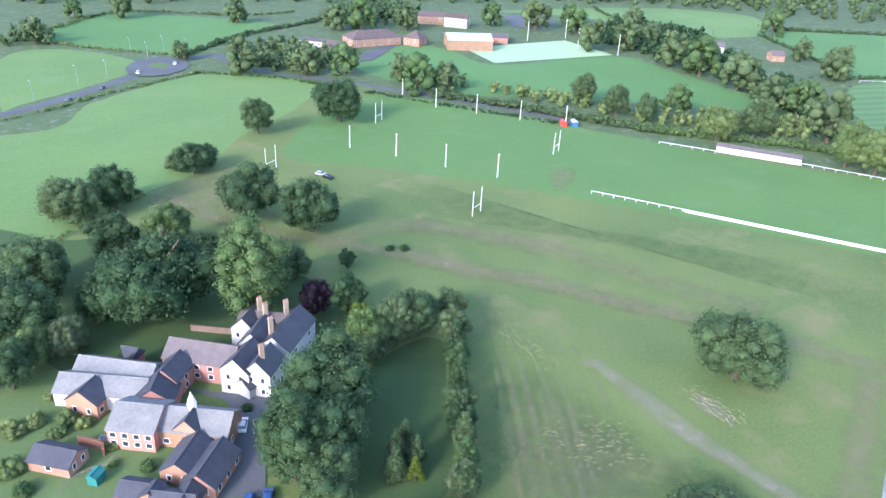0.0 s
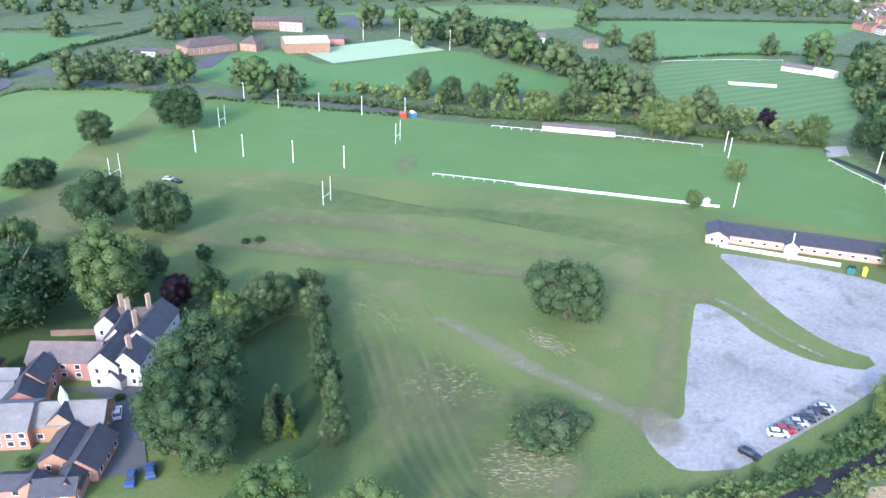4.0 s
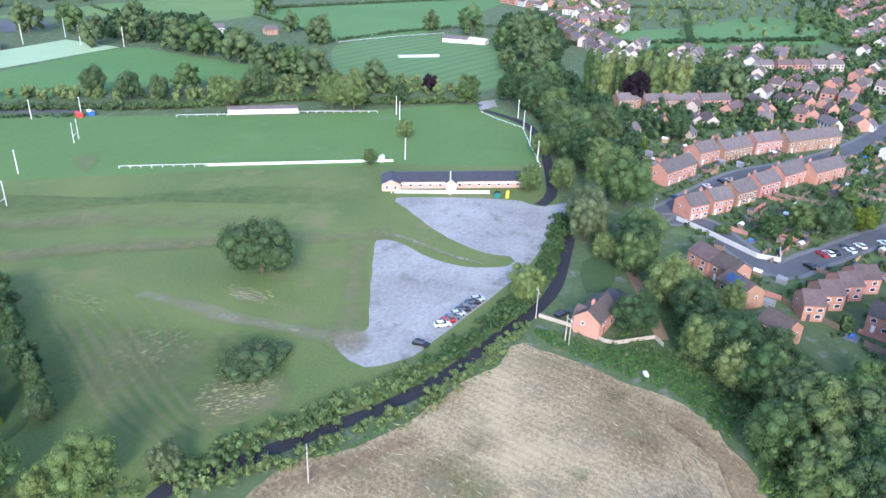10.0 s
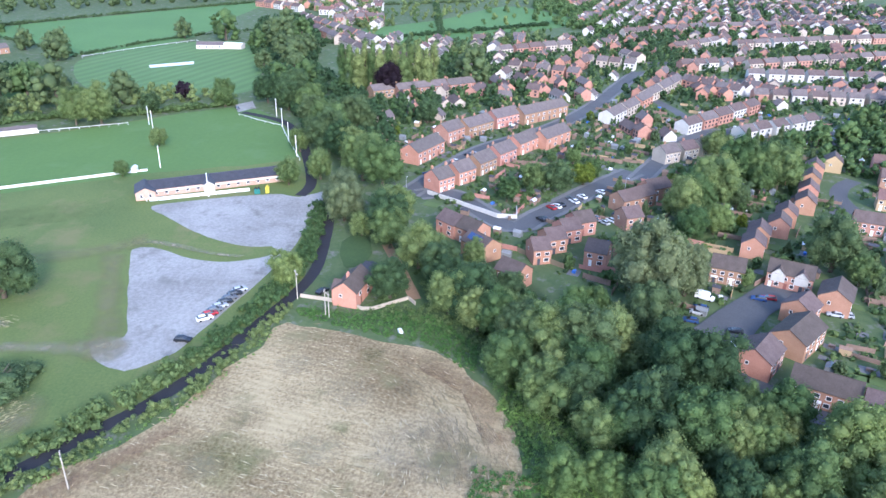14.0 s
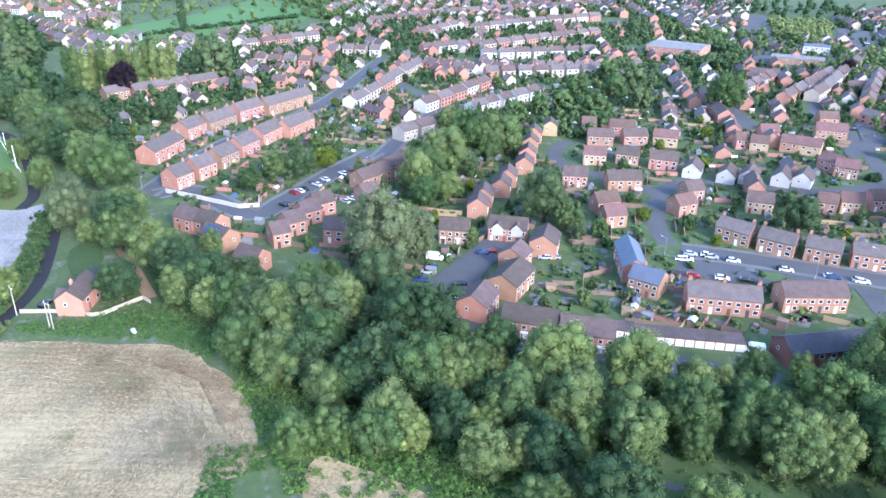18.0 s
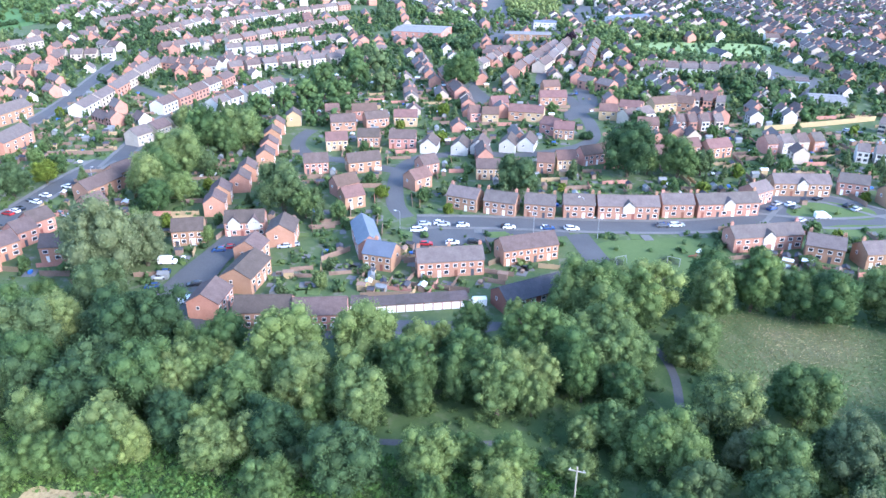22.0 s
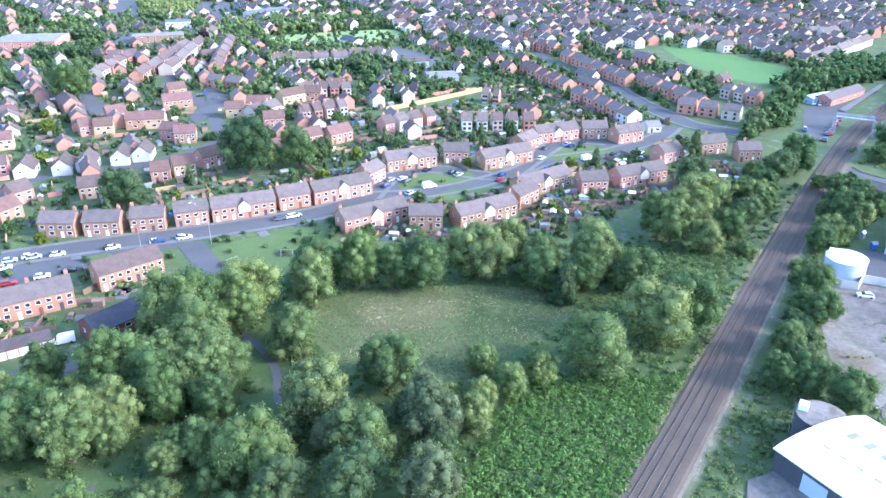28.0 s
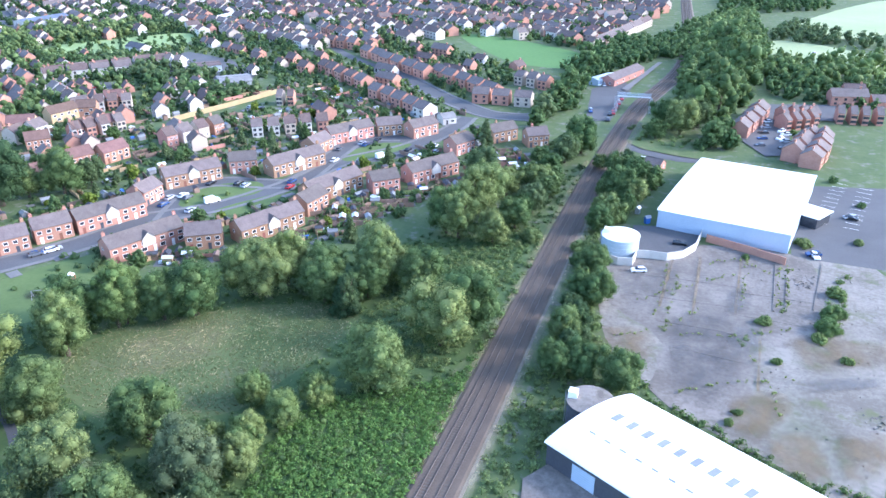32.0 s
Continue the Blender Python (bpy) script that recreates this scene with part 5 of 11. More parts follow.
def straw(poly, count, flow, mat, seed, label, z=0.08, lo=0.8, hi=3.6, wide=0.3, name="loose_straw"):
    """Wisps of cut grass lying on the ground as low ridges; flow: the way they lie at (x, y), in radians."""
    rng = random.Random(seed)
    xs, ys = [p[0] for p in poly], [p[1] for p in poly]
    s, n = Shape(), 0
    while n < count:
        x, y = rng.uniform(min(xs), max(xs)), rng.uniform(min(ys), max(ys))
        n += 1
        if not inside(x + rng.gauss(0, 2.0), y + rng.gauss(0, 2.0), poly):
            continue
        a, L, w = flow(x, y) + rng.gauss(0, 0.22), rng.uniform(lo, hi) / 2, rng.uniform(0.4, 1.0) * wide / 2
        c, d = math.cos(a), math.sin(a)
        bend = rng.uniform(-0.12, 0.12) * L
        s.add([(x - c * L, y - d * L, z), (x - d * w - d * bend, y + c * w + c * bend, z), (x + c * L, y + d * L, z), (x + d * w - d * bend, y - c * w + c * bend, z), (x - d * bend, y + c * bend, z + 0.07)], [(0, 4, 1), (1, 4, 2), (2, 4, 3), (3, 4, 0)])
    if s.v:
        tagged(s.make(name, mat), label, "straw", "", "stuff")


def weed_lines(lines, mat, seed, label):
    """Weeds that come up along cracks."""
    rng = np.random.default_rng(seed)
    bx, by = lines[0][0]
    c = []
    for pts in lines:
        for q in smooth_line(pts, 0.9):
            if rng.random() < 0.62:
                r = rng.uniform(0.12, 0.5)
                c.append((q.x - bx + rng.normal(0, 0.35), q.y - by + rng.normal(0, 0.35), 0.42 + r * 0.3, r, r * 0.7))
    tagged(attach("crack_weeds", lumps_mesh("crack_weeds", c, mat, 14, 0.13, seed), None, "", Matrix.Translation((bx, by, 0))), label, "weeds", "", "stuff")


def swings(x, y, turn=0):
    e = thing("playground_swing", x, y, turn, "blue-framed playground swing on dark matting", "swing")
    s = Shape()
    for k in (-1.8, 1.8):
        s.tube((k, -0.9, 0), (k, 0, 2.4), 0.06, None, 6).tube((k, 0.9, 0), (k, 0, 2.4), 0.06, None, 6)
    s.tube((-1.8, 0, 2.4), (1.8, 0, 2.4), 0.06, None, 6)
    s.make("frame", "grey_metal", e)
    for k in (-0.7, 0.7):
        Shape().box(k - 0.22, -0.1, 0.5, k + 0.22, 0.1, 0.56).make("seat", "rubber", e)


def climber(x, y, turn=0):
    e = thing("climbing_frame", x, y, turn, "red and white playground climbing tower", "climbing frame")
    for a in (-0.8, 0.8):
        for b in (-0.8, 0.8):
            Shape().tube((a, b, 0), (a, b, 2.6), 0.08, None, 6).make("post", "red_paint", e)
    Shape().box(-0.8, -0.8, 1.3, 0.8, 0.8, 1.4).make("deck", "timber", e)
    Shape().tube((0, 0, 2.6), (0, 0, 3.6), 1.35, 0.05, 4).make("canopy", "white_paint", e)
    Shape().add([(0.8, -0.4, 1.4), (0.8, 0.4, 1.4), (3.2, 0.4, 0.2), (3.2, -0.4, 0.2), (0.8, -0.4, 1.3), (0.8, 0.4, 1.3), (3.2, 0.4, 0.1), (3.2, -0.4, 0.1)], [(0, 3, 2, 1), (4, 5, 6, 7), (0, 4, 7, 3), (1, 2, 6, 5), (3, 7, 6, 2)]).make("slide", "red_paint", e)


def footbridge(x, y, turn, span=16, h=5.5):
    e = thing("footbridge", x, y, turn, "pale blue steel lattice footbridge over the railway", "bridge")
    Shape().box(-span / 2, -1.1, h, span / 2, 1.1, h + 0.2).make("deck", "grey_metal", e)
    for sy in (-1.1, 1.1):
        s = Shape()
        n = 10
        for i in range(n):
            a, b = -span / 2 + span * i / n, -span / 2 + span * (i + 1) / n
            s.tube((a, sy, h + 0.2), (b, sy, h + 1.6), 0.05, None, 5).tube((a, sy, h + 1.6), (b, sy, h + 0.2), 0.05, None, 5)
        s.tube((-span / 2, sy, h + 1.6), (span / 2, sy, h + 1.6), 0.08, None, 6)
        s.make("parapet", "sheet_blue", e)
    for sx in (-span / 2, span / 2):
        for sy in (-1, 1):
            Shape().tube((sx, sy, 0), (sx, sy, h), 0.15, None, 8).make("column", "grey_metal", e)
        s = Shape()
        d = 1 if sx > 0 else -1
        for i in range(16):
            s.box(sx - 0.9, 1.2 + i * 0.5, h - i * h / 16 - 0.1, sx + 0.9, 1.75 + i * 0.5, h - i * h / 16)
        st = s.make("stairs", "grey_metal", e)
        st["kind"] = "stuff"


def bay_lines(ax, ay, bx, by, n, length=4.8, width=0.14):
    """White bay markings along a to b."""
    s = Shape()
    d = Vector((bx - ax, by - ay, 0))
    u = d.length / n
    d.normalize()
    nn = Vector((-d.y, d.x, 0))
    for i in range(n + 1):
        p = Vector((ax, ay, 0)) + d * u * i
        q = [p - d * width / 2, p + d * width / 2, p + d * width / 2 + nn * length, p - d * width / 2 + nn * length]
        s.add([(v.x, v.y, 0.8) for v in q], [(0, 1, 2, 3)])
    s.v = [(a, b, BAY_Z[0]) for a, b, c in s.v]
    BAY_Z[0] += 0.003
    tagged(s.make("bay_markings", "white_paint"), "white painted parking bay lines", "markings", "", "structure")


BAY_Z = [0.42]


# ---- the place ----

# ground
bm = bmesh.new()
bmesh.ops.create_grid(bm, x_segments=8, y_segments=8, size=4500)
me = bpy.data.meshes.new("ground")
bm.to_mesh(me)
bm.free()
me.materials.append(MATS["town_ground"])
tagged(attach("ground", me), "green and brown ground of gardens and verges", "ground", "", "structure")
patch('terrace', 'paving_pale', 0.12, [(18.8, 127.4), (27.3, 118.9), (26.5, 117.7), (18.0, 126.1)], label='pale paved terrace before the stable block', smooth=False)
patch('meadow', 'meadow', 0.0196, [(69.4, 235.6), (87.4, 257.5), (124.8, 297.0), (177.0, 341.2), (210.8, 332.3), (130.7, 205.5), (59.3, 206.2)], label='rough grass margin between pasture and pitch', smooth=False)
patch('meadow', 'meadow', 0.0206, [(-60, 60), (-60, 200), (-20, 330), (26.4, 226.2), (62.4, 242.7), (124.3, 263.1), (199, 319), (219.1, 274.2), (249, 227.4), (299.3, 137.3), (351.5, 58.4), (275.7, 13.1), (230.2, -4.4), (183.3, -9.3), (149.6, -11.2), (115.7, 1.5), (88.9, 17.6), (64.7, 35.5), (-30, 60)], label='large sports field with green and worn grass', rough=0.5)
patch('pitch_grass', 'pitch_grass', 0.0509, [(121.8, 258.3), (198.7, 313.1), (251, 229.3), (297.4, 136.4), (354.4, 62.3), (314, 24.9), (272.2, 12.4), (244, 71.6), (192.5, 159.7), (156.7, 212.9), (169.1, 189.3), (150.1, 220.3)], label='mown green playing field', rough=1.5)
patch('pasture', 'pasture', 0.0312, [(34.6, 330.1), (79.2, 362.6), (138.2, 391.8), (171.1, 371.9), (184.1, 345.4), (152.5, 308.9), (117.1, 285.2), (88.7, 255.4), (62.4, 242.7), (31.4, 221), (17.8, 227.1), (-60, 330), (-120, 420)], label='bright green rough pasture')
patch('field_green', 'field_green', 0.0315, [(103, 547.7), (149.7, 588), (236.3, 518), (206.5, 480.4), (149.1, 438.2), (129.1, 457.2), (90.2, 503.9)], label='smooth green farm field')
patch('field_green', 'pasture', 0.0318, [(57.3, 468.7), (88.9, 483.4), (117.8, 441.1), (108.2, 408.9), (50.5, 372.1), (41.4, 371.7)], label='green farm field beside the main road')
patch('school_field', 'field_green', 0.0321, [(233.2, 380.2), (286.4, 410.1), (303.6, 383.3), (304.2, 339.1), (395, 323.8), (393.5, 272.7), (380.2, 184.4), (351.1, 205.4), (285.4, 263.1), (238.5, 299.2), (221.3, 354.9)], label='green school playing field')
patch('astro_pitch', 'astro', 0.0724, [(316.2, 387.3), (401.7, 377.2), (396, 327.1), (305.7, 343.4)], label='pale green artificial sports pitch', smooth=False)
patch('cricket_field', 'cricket_grass', 0.0427, [(471.5, 201.2), (523.3, 177.8), (559.1, 143.6), (546, 103.1), (406.3, 63.2), (380.2, 93), (372.9, 118), (396.6, 163.4)], label='cricket field mown in stripes')
patch('cricket_square', 'white_paint', 0.083, [(461.6, 149.9), (477.9, 125), (468.5, 121.9), (453, 145.7)], label='pale cut cricket pitch strip', smooth=False)
patch('field_green', 'field_green', 0.0333, [(489.4, 214.5), (533.6, 261.9), (563.5, 322.6), (612, 327.4), (710.8, 252.5), (812.9, 160.2), (689, 157), (566.2, 160.3)], label='green farm field')
patch('field_green', 'pasture', 0.0336, [(540.5, 477), (604.1, 436.1), (577.8, 331.2), (503.7, 351.1), (510, 419.6)], label='green farm field')
patch('field_green', 'pasture', 0.0339, [(440.4, 496.5), (596.2, 457.3), (654.1, 387), (571.2, 334.6), (509.6, 360), (488.3, 448.9)], label='green farm field')
patch('park_grass', 'field_green', 0.0442, [(629.8, 27.6), (711.7, -39.5), (827.5, -112.3), (752.9, -165.5), (693.2, -163.1), (652.1, -122.1), (631.2, -90.7), (583.4, -65.5), (567.2, -6.9)], label='green park with scattered shrubs')
patch('park_grass', 'bowling_green', 0.0445, [(343.1, -529.5), (293.1, -597.4), (262.9, -565.6), (304.8, -497.4)], label='level green bowling lawn')
patch('park_grass', 'field_green', 0.0448, [(88, -651.2), (65.9, -658.3), (-5.1, -616.4), (-6.9, -572.3), (33.4, -580.8)], label='green playing field behind houses')
patch('far_field', 'hay_green', 0.0351, [(-146.8, -791.1), (-227, -944.1), (-200, -755.8), (-171.6, -723.2)], label='pale green and yellow hay field')
patch('far_field', 'hay_green', 0.0354, [(-127.2, -704.3), (-186.1, -658.3), (-178.8, -607.7), (-117.9, -627.1)], label='pale green far field')
patch('stubble_field', 'stubble', 0.0557, [(132.3, -12), (128.5, -26.7), (123.8, -41.7), (118.2, -54.6), (105.1, -63.9), (91.1, -68.9), (79, -70.3), (76.5, -70.4), (69.4, -66.4), (30, 20), (10, 20), (64.7, 24.4), (78.4, 15), (90.1, 5.4), (106.6, -1.4), (121.6, -8.4), (129.5, -9.9)], label='pale tan field of dry cut hay in curved swathes', rough=1.5)
patch('hay_strip', 'stubble', 0.056, [(70.6, -81.2), (65.1, -89.1), (52.8, -100.4), (45.4, -89.5), (57.9, -77.6)], label='tan strip of cut hay field')
patch('rough_meadow', 'rough_grass', 0.0463, [(44.6, -230), (40.2, -247.1), (17.3, -268), (-5.7, -277.4), (-14.4, -268.9), (-8.7, -240.8), (-3.6, -229.5), (18.1, -220.4)], label='rough grass clearing with seeding weeds')
# shade_lawn paints the shade of the trees onto this lawn
patch('lawn', 'shade_lawn', 0.0566, [(72.6, 116.2), (86.5, 120.6), (94.8, 118.1), (82.6, 99.8), (64.5, 76.2), (48.6, 87), (58.2, 95)], label='mown garden lawn with shade in its dark green')
patch('lawn', 'lawn', 0.0469, [(-20, 150), (7.4, 164), (17, 155.2), (20.4, 136.6), (29.1, 118.4), (24.1, 103.8), (2.5, 104.2), (-30, 110)], label='green garden lawn and beds')
# same darkened green, for the shade below the garden trees
patch('wood_floor', 'shade_lawn', 0.0372, [(26.4, 226.2), (62, 214), (82.9, 158.7), (85.3, 136.5), (55.1, 122.7), (27.6, 150.8), (5.3, 151.1), (-30, 330)], label='grass under the garden trees, shade in its colour')
patch('play_lawn', 'lawn', 0.0575, [(93.4, -245.9), (73.8, -282.1), (61.2, -267.2), (62.4, -244.3), (79.7, -237)], label='green mown grass of a playground')
patch('waste_ground', 'waste_ground', 0.0578, [(-69.9, -294), (-70.6, -329.4), (-101.4, -344.1), (-140.6, -341.1), (-127.4, -249.2), (-112.1, -249.9), (-85.1, -267.3)], label='derelict ground with rubble and weeds')
patch('concrete_slab', 'concrete_old', 0.0981, [(-69.3, -327), (-103, -343.9), (-104.4, -272.1), (-95.8, -261.2), (-85.1, -267.3), (-85.5, -288.5), (-71.7, -300.6)], label='cracked grey concrete slab of a cleared site', rough=2.0)
patch('concrete_slab', 'concrete_old', 0.0934, [(-103.7, -343), (-122.5, -341.9), (-121, -303.7), (-106.9, -296.1)], label='cracked grey concrete slab of a cleared site', rough=2.0)
patch('car_park', 'asphalt', 0.0687, [(-127.3, -409), (-151.1, -414.3), (-141.1, -344.8), (-116.8, -345.6), (-117.3, -355.8)], label='grey asphalt customer car park', smooth=False)
patch('car_park', 'gravel', 0.089, [(174.6, 45.8), (176.3, 39.7), (170.9, 28.2), (167.2, 17.1), (169.3, 8.1), (172.5, 1.6), (176.7, 0.5), (176.4, -3.8), (163.8, -1.7), (152.5, 1.1), (144.9, 3.7), (132.6, 6.9), (123.4, 9.7), (117.1, 11.8), (112.2, 15.6), (108.4, 20.4), (109.4, 25.2), (114.4, 31.3), (118.9, 33.6), (123.5, 27.1), (136.8, 31.8), (158.7, 39.9)], label='pale grey gravel car park', rough=0.6)
patch('car_park', 'gravel', 0.0933, [(211.1, 52.9), (218.5, 38.7), (224.2, 23.3), (226.7, 9.2), (224.3, 2.6), (231.7, -7.2), (220.3, -7.1), (209.8, -7.1), (194.8, -6.2), (180.2, -4.7), (175.7, -4), (176.7, 0.5), (179.7, 3), (179.2, 9.1), (182.1, 19), (190.2, 31.2), (201, 43.2)], label='pale grey gravel car park by the clubhouse', rough=0.6)

# roads
ribbon('lane', 'asphalt_dark', 3.7, [(-40, 45), (57.9, 39.3), (64.1, 35.1), (74, 27.6), (87.6, 17), (98.6, 8.8), (114.2, 1), (127, -3.5), (148.8, -11.4), (164.6, -14.4), (185.5, -13.7), (202.6, -12.2), (221.2, -8.7)], z=0.1, label='dark freshly surfaced lane between hedges')
ribbon('drive', 'asphalt_dark', 4.4, [(225.5, 2.4), (238.5, 0.6), (264.1, 6.1), (299.5, 16.7), (323.2, 26.9), (335.8, 39.5), (345.3, 56.1)], z=0.1, label='dark new asphalt drive beside the pitch')
ribbon('main_road', 'asphalt', 7, [(39.2, 358.3), (58.9, 367.8), (94.9, 391.8), (121.6, 413.8), (145.5, 428.5), (165.3, 427.6), (165.6, 396.1)], z=0.07, label='grey main road past the fields')
ribbon('main_road', 'asphalt', 5, [(163.1, 422.1), (172.2, 381.2), (191, 358.1), (215.1, 317.2), (244.7, 261.9), (257.6, 235.9)], z=0.075, label='narrow grey road behind the playing field')
ribbon('street', 'asphalt', 8, [(230, -42), (230.9, -55), (201.8, -74.9), (213, -87.8), (241.2, -110.7), (263.3, -131)], z=0.1, label='grey residential street', kerb=0.1)
ribbon('street', 'asphalt', 7.5, [(229.7, -37.7), (261, -52.3), (292.9, -70), (323.7, -99), (368.1, -128.3), (435.6, -160.3), (476.5, -179.9)], z=0.09, label='grey residential street between terraces', kerb=0.1)
ribbon('street', 'asphalt', 7, [(252.7, -131), (288.4, -151.6), (324.5, -177.5), (335.2, -206.4), (367.8, -255)], z=0.09, label='grey residential street', kerb=0.1)
ribbon('close', 'asphalt', 9, [(103.6, -126.5), (130.6, -125.3), (142, -135.4), (154.8, -147), (164.2, -160.2)], z=0.1, label='grey parking court of a small estate')
ribbon('street', 'asphalt', 6.5, [(186.3, -227.2), (198.9, -220.0), (211.7, -213.5), (219.1, -206.3), (228.6, -204.9), (240.1, -206.5), (251.4, -213.4), (259.0, -221.9)], z=0.093, label='grey residential close')
ribbon('street', 'asphalt', 6.5, [(144.0, -205.2), (152.5, -206.7), (164.7, -212.4), (179.9, -222.2), (190.3, -231.4), (197.1, -243.7), (194.6, -252.6), (188.7, -266.2), (177.6, -280.2), (172.4, -303.5), (177.7, -323.2), (200.4, -342.2), (218.5, -352.0), (224.2, -371.6)], z=0.09, label='grey estate road')
ribbon('street', 'asphalt', 6.5, [(218.5, -352.0), (241.3, -365.4), (277.7, -376.6), (325.9, -424.2), (368, -478.7)], z=0.094, label='grey estate road')
ribbon('street', 'asphalt', 6.5, [(349.8, -363.5), (319.3, -351.0), (287.3, -334.4), (262.2, -326.3)], z=0.09, label='grey residential close')
ribbon('street', 'asphalt', 8.5, [(139.2, -206.4), (128.3, -222.8), (111.6, -244.8), (99.1, -261.5), (85.4, -284.1), (79.5, -304.1)], z=0.11, label='grey estate street with parked cars', kerb=0.1)
patch('car_park', 'asphalt', 0.1035, [(137.8, -204.1), (123.7, -225.5), (107.6, -246.6), (102.7, -242.1), (111.8, -220.9), (119.4, -192.9)], label='grey asphalt parking area', smooth=False)
ribbon('street', 'asphalt', 7.5, [(102.3, -244.9), (89.4, -239.3), (79.7, -234.9)], z=0.1, label='grey side road by the playground')
ribbon('street', 'asphalt', 6.5, [(79.5, -304.1), (85.7, -325.7), (78.6, -342), (56.2, -347.6), (49.6, -353.5), (51, -385.8), (49.8, -405.5), (34.7, -413.6)], z=0.1, label='grey road round a green', kerb=0.1)
ribbon('street', 'asphalt', 6.5, [(79.1, -306.9), (70, -315), (59.6, -328.7), (49.6, -353.5), (44.3, -377.1), (27.4, -401.5), (18.2, -431.6), (17.4, -453.4)], z=0.105, label='grey road round a green', kerb=0.1)
patch('street', 'asphalt', 0.0997, [(79.5, -304.1), (84.6, -324.2), (77.8, -340.9), (56.6, -352.7), (52.9, -403.5), (33.3, -416.5), (18.2, -431.6), (23.3, -391.1), (40.2, -374), (46.6, -348), (56.5, -323.9), (71.1, -309.6)], label='grey road round the greens')
patch('green', 'lawn', 0.135, [(80.7, -326.8), (76.7, -339.3), (63.6, -347.3), (57, -339.6), (62.9, -330), (73.9, -318.5)], label='small oval green with parked cars')
patch('green', 'lawn', 0.1353, [(62.7, -318.5), (51.6, -338.9), (46.9, -333.6), (53.3, -318.9)], label='small strip of green')
patch('green', 'lawn', 0.1356, [(47.4, -386.4), (41, -403.6), (26.8, -406.5), (32.3, -389.4), (42.4, -378.4)], label='small oval green with parked cars')
ribbon('main_road', 'asphalt', 9, [(84.5, -528.2), (46.9, -490.1), (22.6, -469.7), (6.5, -460.7), (-13.3, -463)], z=0.09, label='grey main road through the town', kerb=0.1)
patch('car_park', 'asphalt', 0.1062, [(89.1, -164.9), (71.1, -191.1), (68.6, -187.5), (73.9, -167.5), (81.1, -162.1)], label='grey asphalt garage court', smooth=False)
patch('station_car_park', 'asphalt', 0.1065, [(-27.9, -526.5), (-42, -549.6), (-47.9, -533.2), (-46.4, -469.6), (-36, -462.7)], label='grey station car park', smooth=False)
ribbon('path', 'asphalt', 1.8, [(47.9, -141.4), (42.7, -148.4), (36.9, -157.2), (32, -165.1)], z=0.08, label='narrow grey footpath through the wood')
ribbon('path', 'asphalt', 2.0, [(49.9, -216.8), (38.7, -214.1), (30.3, -209.3), (22.4, -201.8)], z=0.08, label='narrow grey footpath through the wood')
ribbon('street', 'asphalt', 7, [(476.5, -179.9), (462.4, -218), (447.6, -271.8), (428.9, -323)], z=0.08, label='grey residential street')
ribbon('street', 'asphalt', 7, [(508.9, -182.9), (518.1, -259.1), (549.2, -385.4)], z=0.08, label='grey residential street')
ribbon('street', 'asphalt', 6, [(435.6, -160.3), (366.6, -177.5), (326.6, -178.1)], z=0.085, label='grey residential street')
ribbon('street', 'asphalt', 6, [(238.1, -680.3), (141.9, -570.4), (84.5, -528.2)], z=0.08, label='grey main road through the town')

# sports posts

# houses
house(146.2, -224.9, 136.9, -231, w=7.6, rise=2.4, wall='brick', roof='roof_slate', n=2, gablets=0, chim=2, near=1, front=-1)
house(135.4, -232.6, 126.7, -239.5, w=7.6, rise=2.4, wall='brick', roof='roof_slate', n=2, gablets=0, chim=2, near=1, front=-1)
house(125.8, -242.3, 118.4, -249.5, w=7.6, rise=2.4, wall='brick', roof='roof_slate', n=2, gablets=0, chim=2, near=1, front=-1)
house(118.1, -252.6, 111.8, -260.9, w=7.6, rise=2.4, wall='brick', roof='roof_slate', n=2, gablets=0, chim=2, near=1, front=-1)
house(111, -261.5, 99.3, -278.5, w=7.6, rise=2.4, wall='brick', roof='roof_slate', n=4, gablets=1, chim=2, near=1, front=-1)
house(100.3, -281, 94.5, -290.1, w=7.6, rise=2.4, wall='brick', roof='roof_slate', n=2, gablets=0, chim=2, near=1, front=-1)
house(93.7, -290.7, 84, -310.3, w=7.6, rise=2.4, wall='brick', roof='roof_slate', n=4, gablets=1, chim=2, near=1, front=-1)
house(92.7, -331.8, 80.7, -348.4, w=7.6, rise=2.4, wall='brick', roof='roof_slate', n=4, gablets=1, chim=2, near=1, front=-1)
house(79.9, -354.3, 71.5, -359.9, w=7.6, rise=2.4, wall='brick', roof='roof_slate', n=2, gablets=0, chim=2, near=1, front=-1)
house(62.9, -354.3, 52.3, -374.5, w=7.6, rise=2.4, wall='brick', roof='roof_slate', n=4, gablets=1, chim=2, near=1, front=-1)
house(60.7, -396.2, 49.2, -413.5, w=7.6, rise=2.4, wall='brick', roof='roof_slate', n=4, gablets=1, chim=2, near=1, front=-1)
house(46.7, -415.1, 37.6, -421.3, w=7.6, rise=2.4, wall='brick', roof='roof_slate', n=2, gablets=0, chim=2, near=1, front=-1)
house(31.7, -415.6, 24.6, -426.7, w=7.6, rise=2.4, wall='brick', roof='roof_slate', n=2, gablets=0, chim=2, near=1, front=-1)
house(69.3, -277.5, 59.9, -298.4, w=7.6, rise=2.4, wall='brick', roof='roof_slate', n=4, gablets=1, chim=2, near=1, front=-1)
house(53.5, -293.7, 44.7, -299.5, w=7.6, rise=2.4, wall='brick', roof='roof_slate', n=2, gablets=0, chim=2, near=1, front=-1)
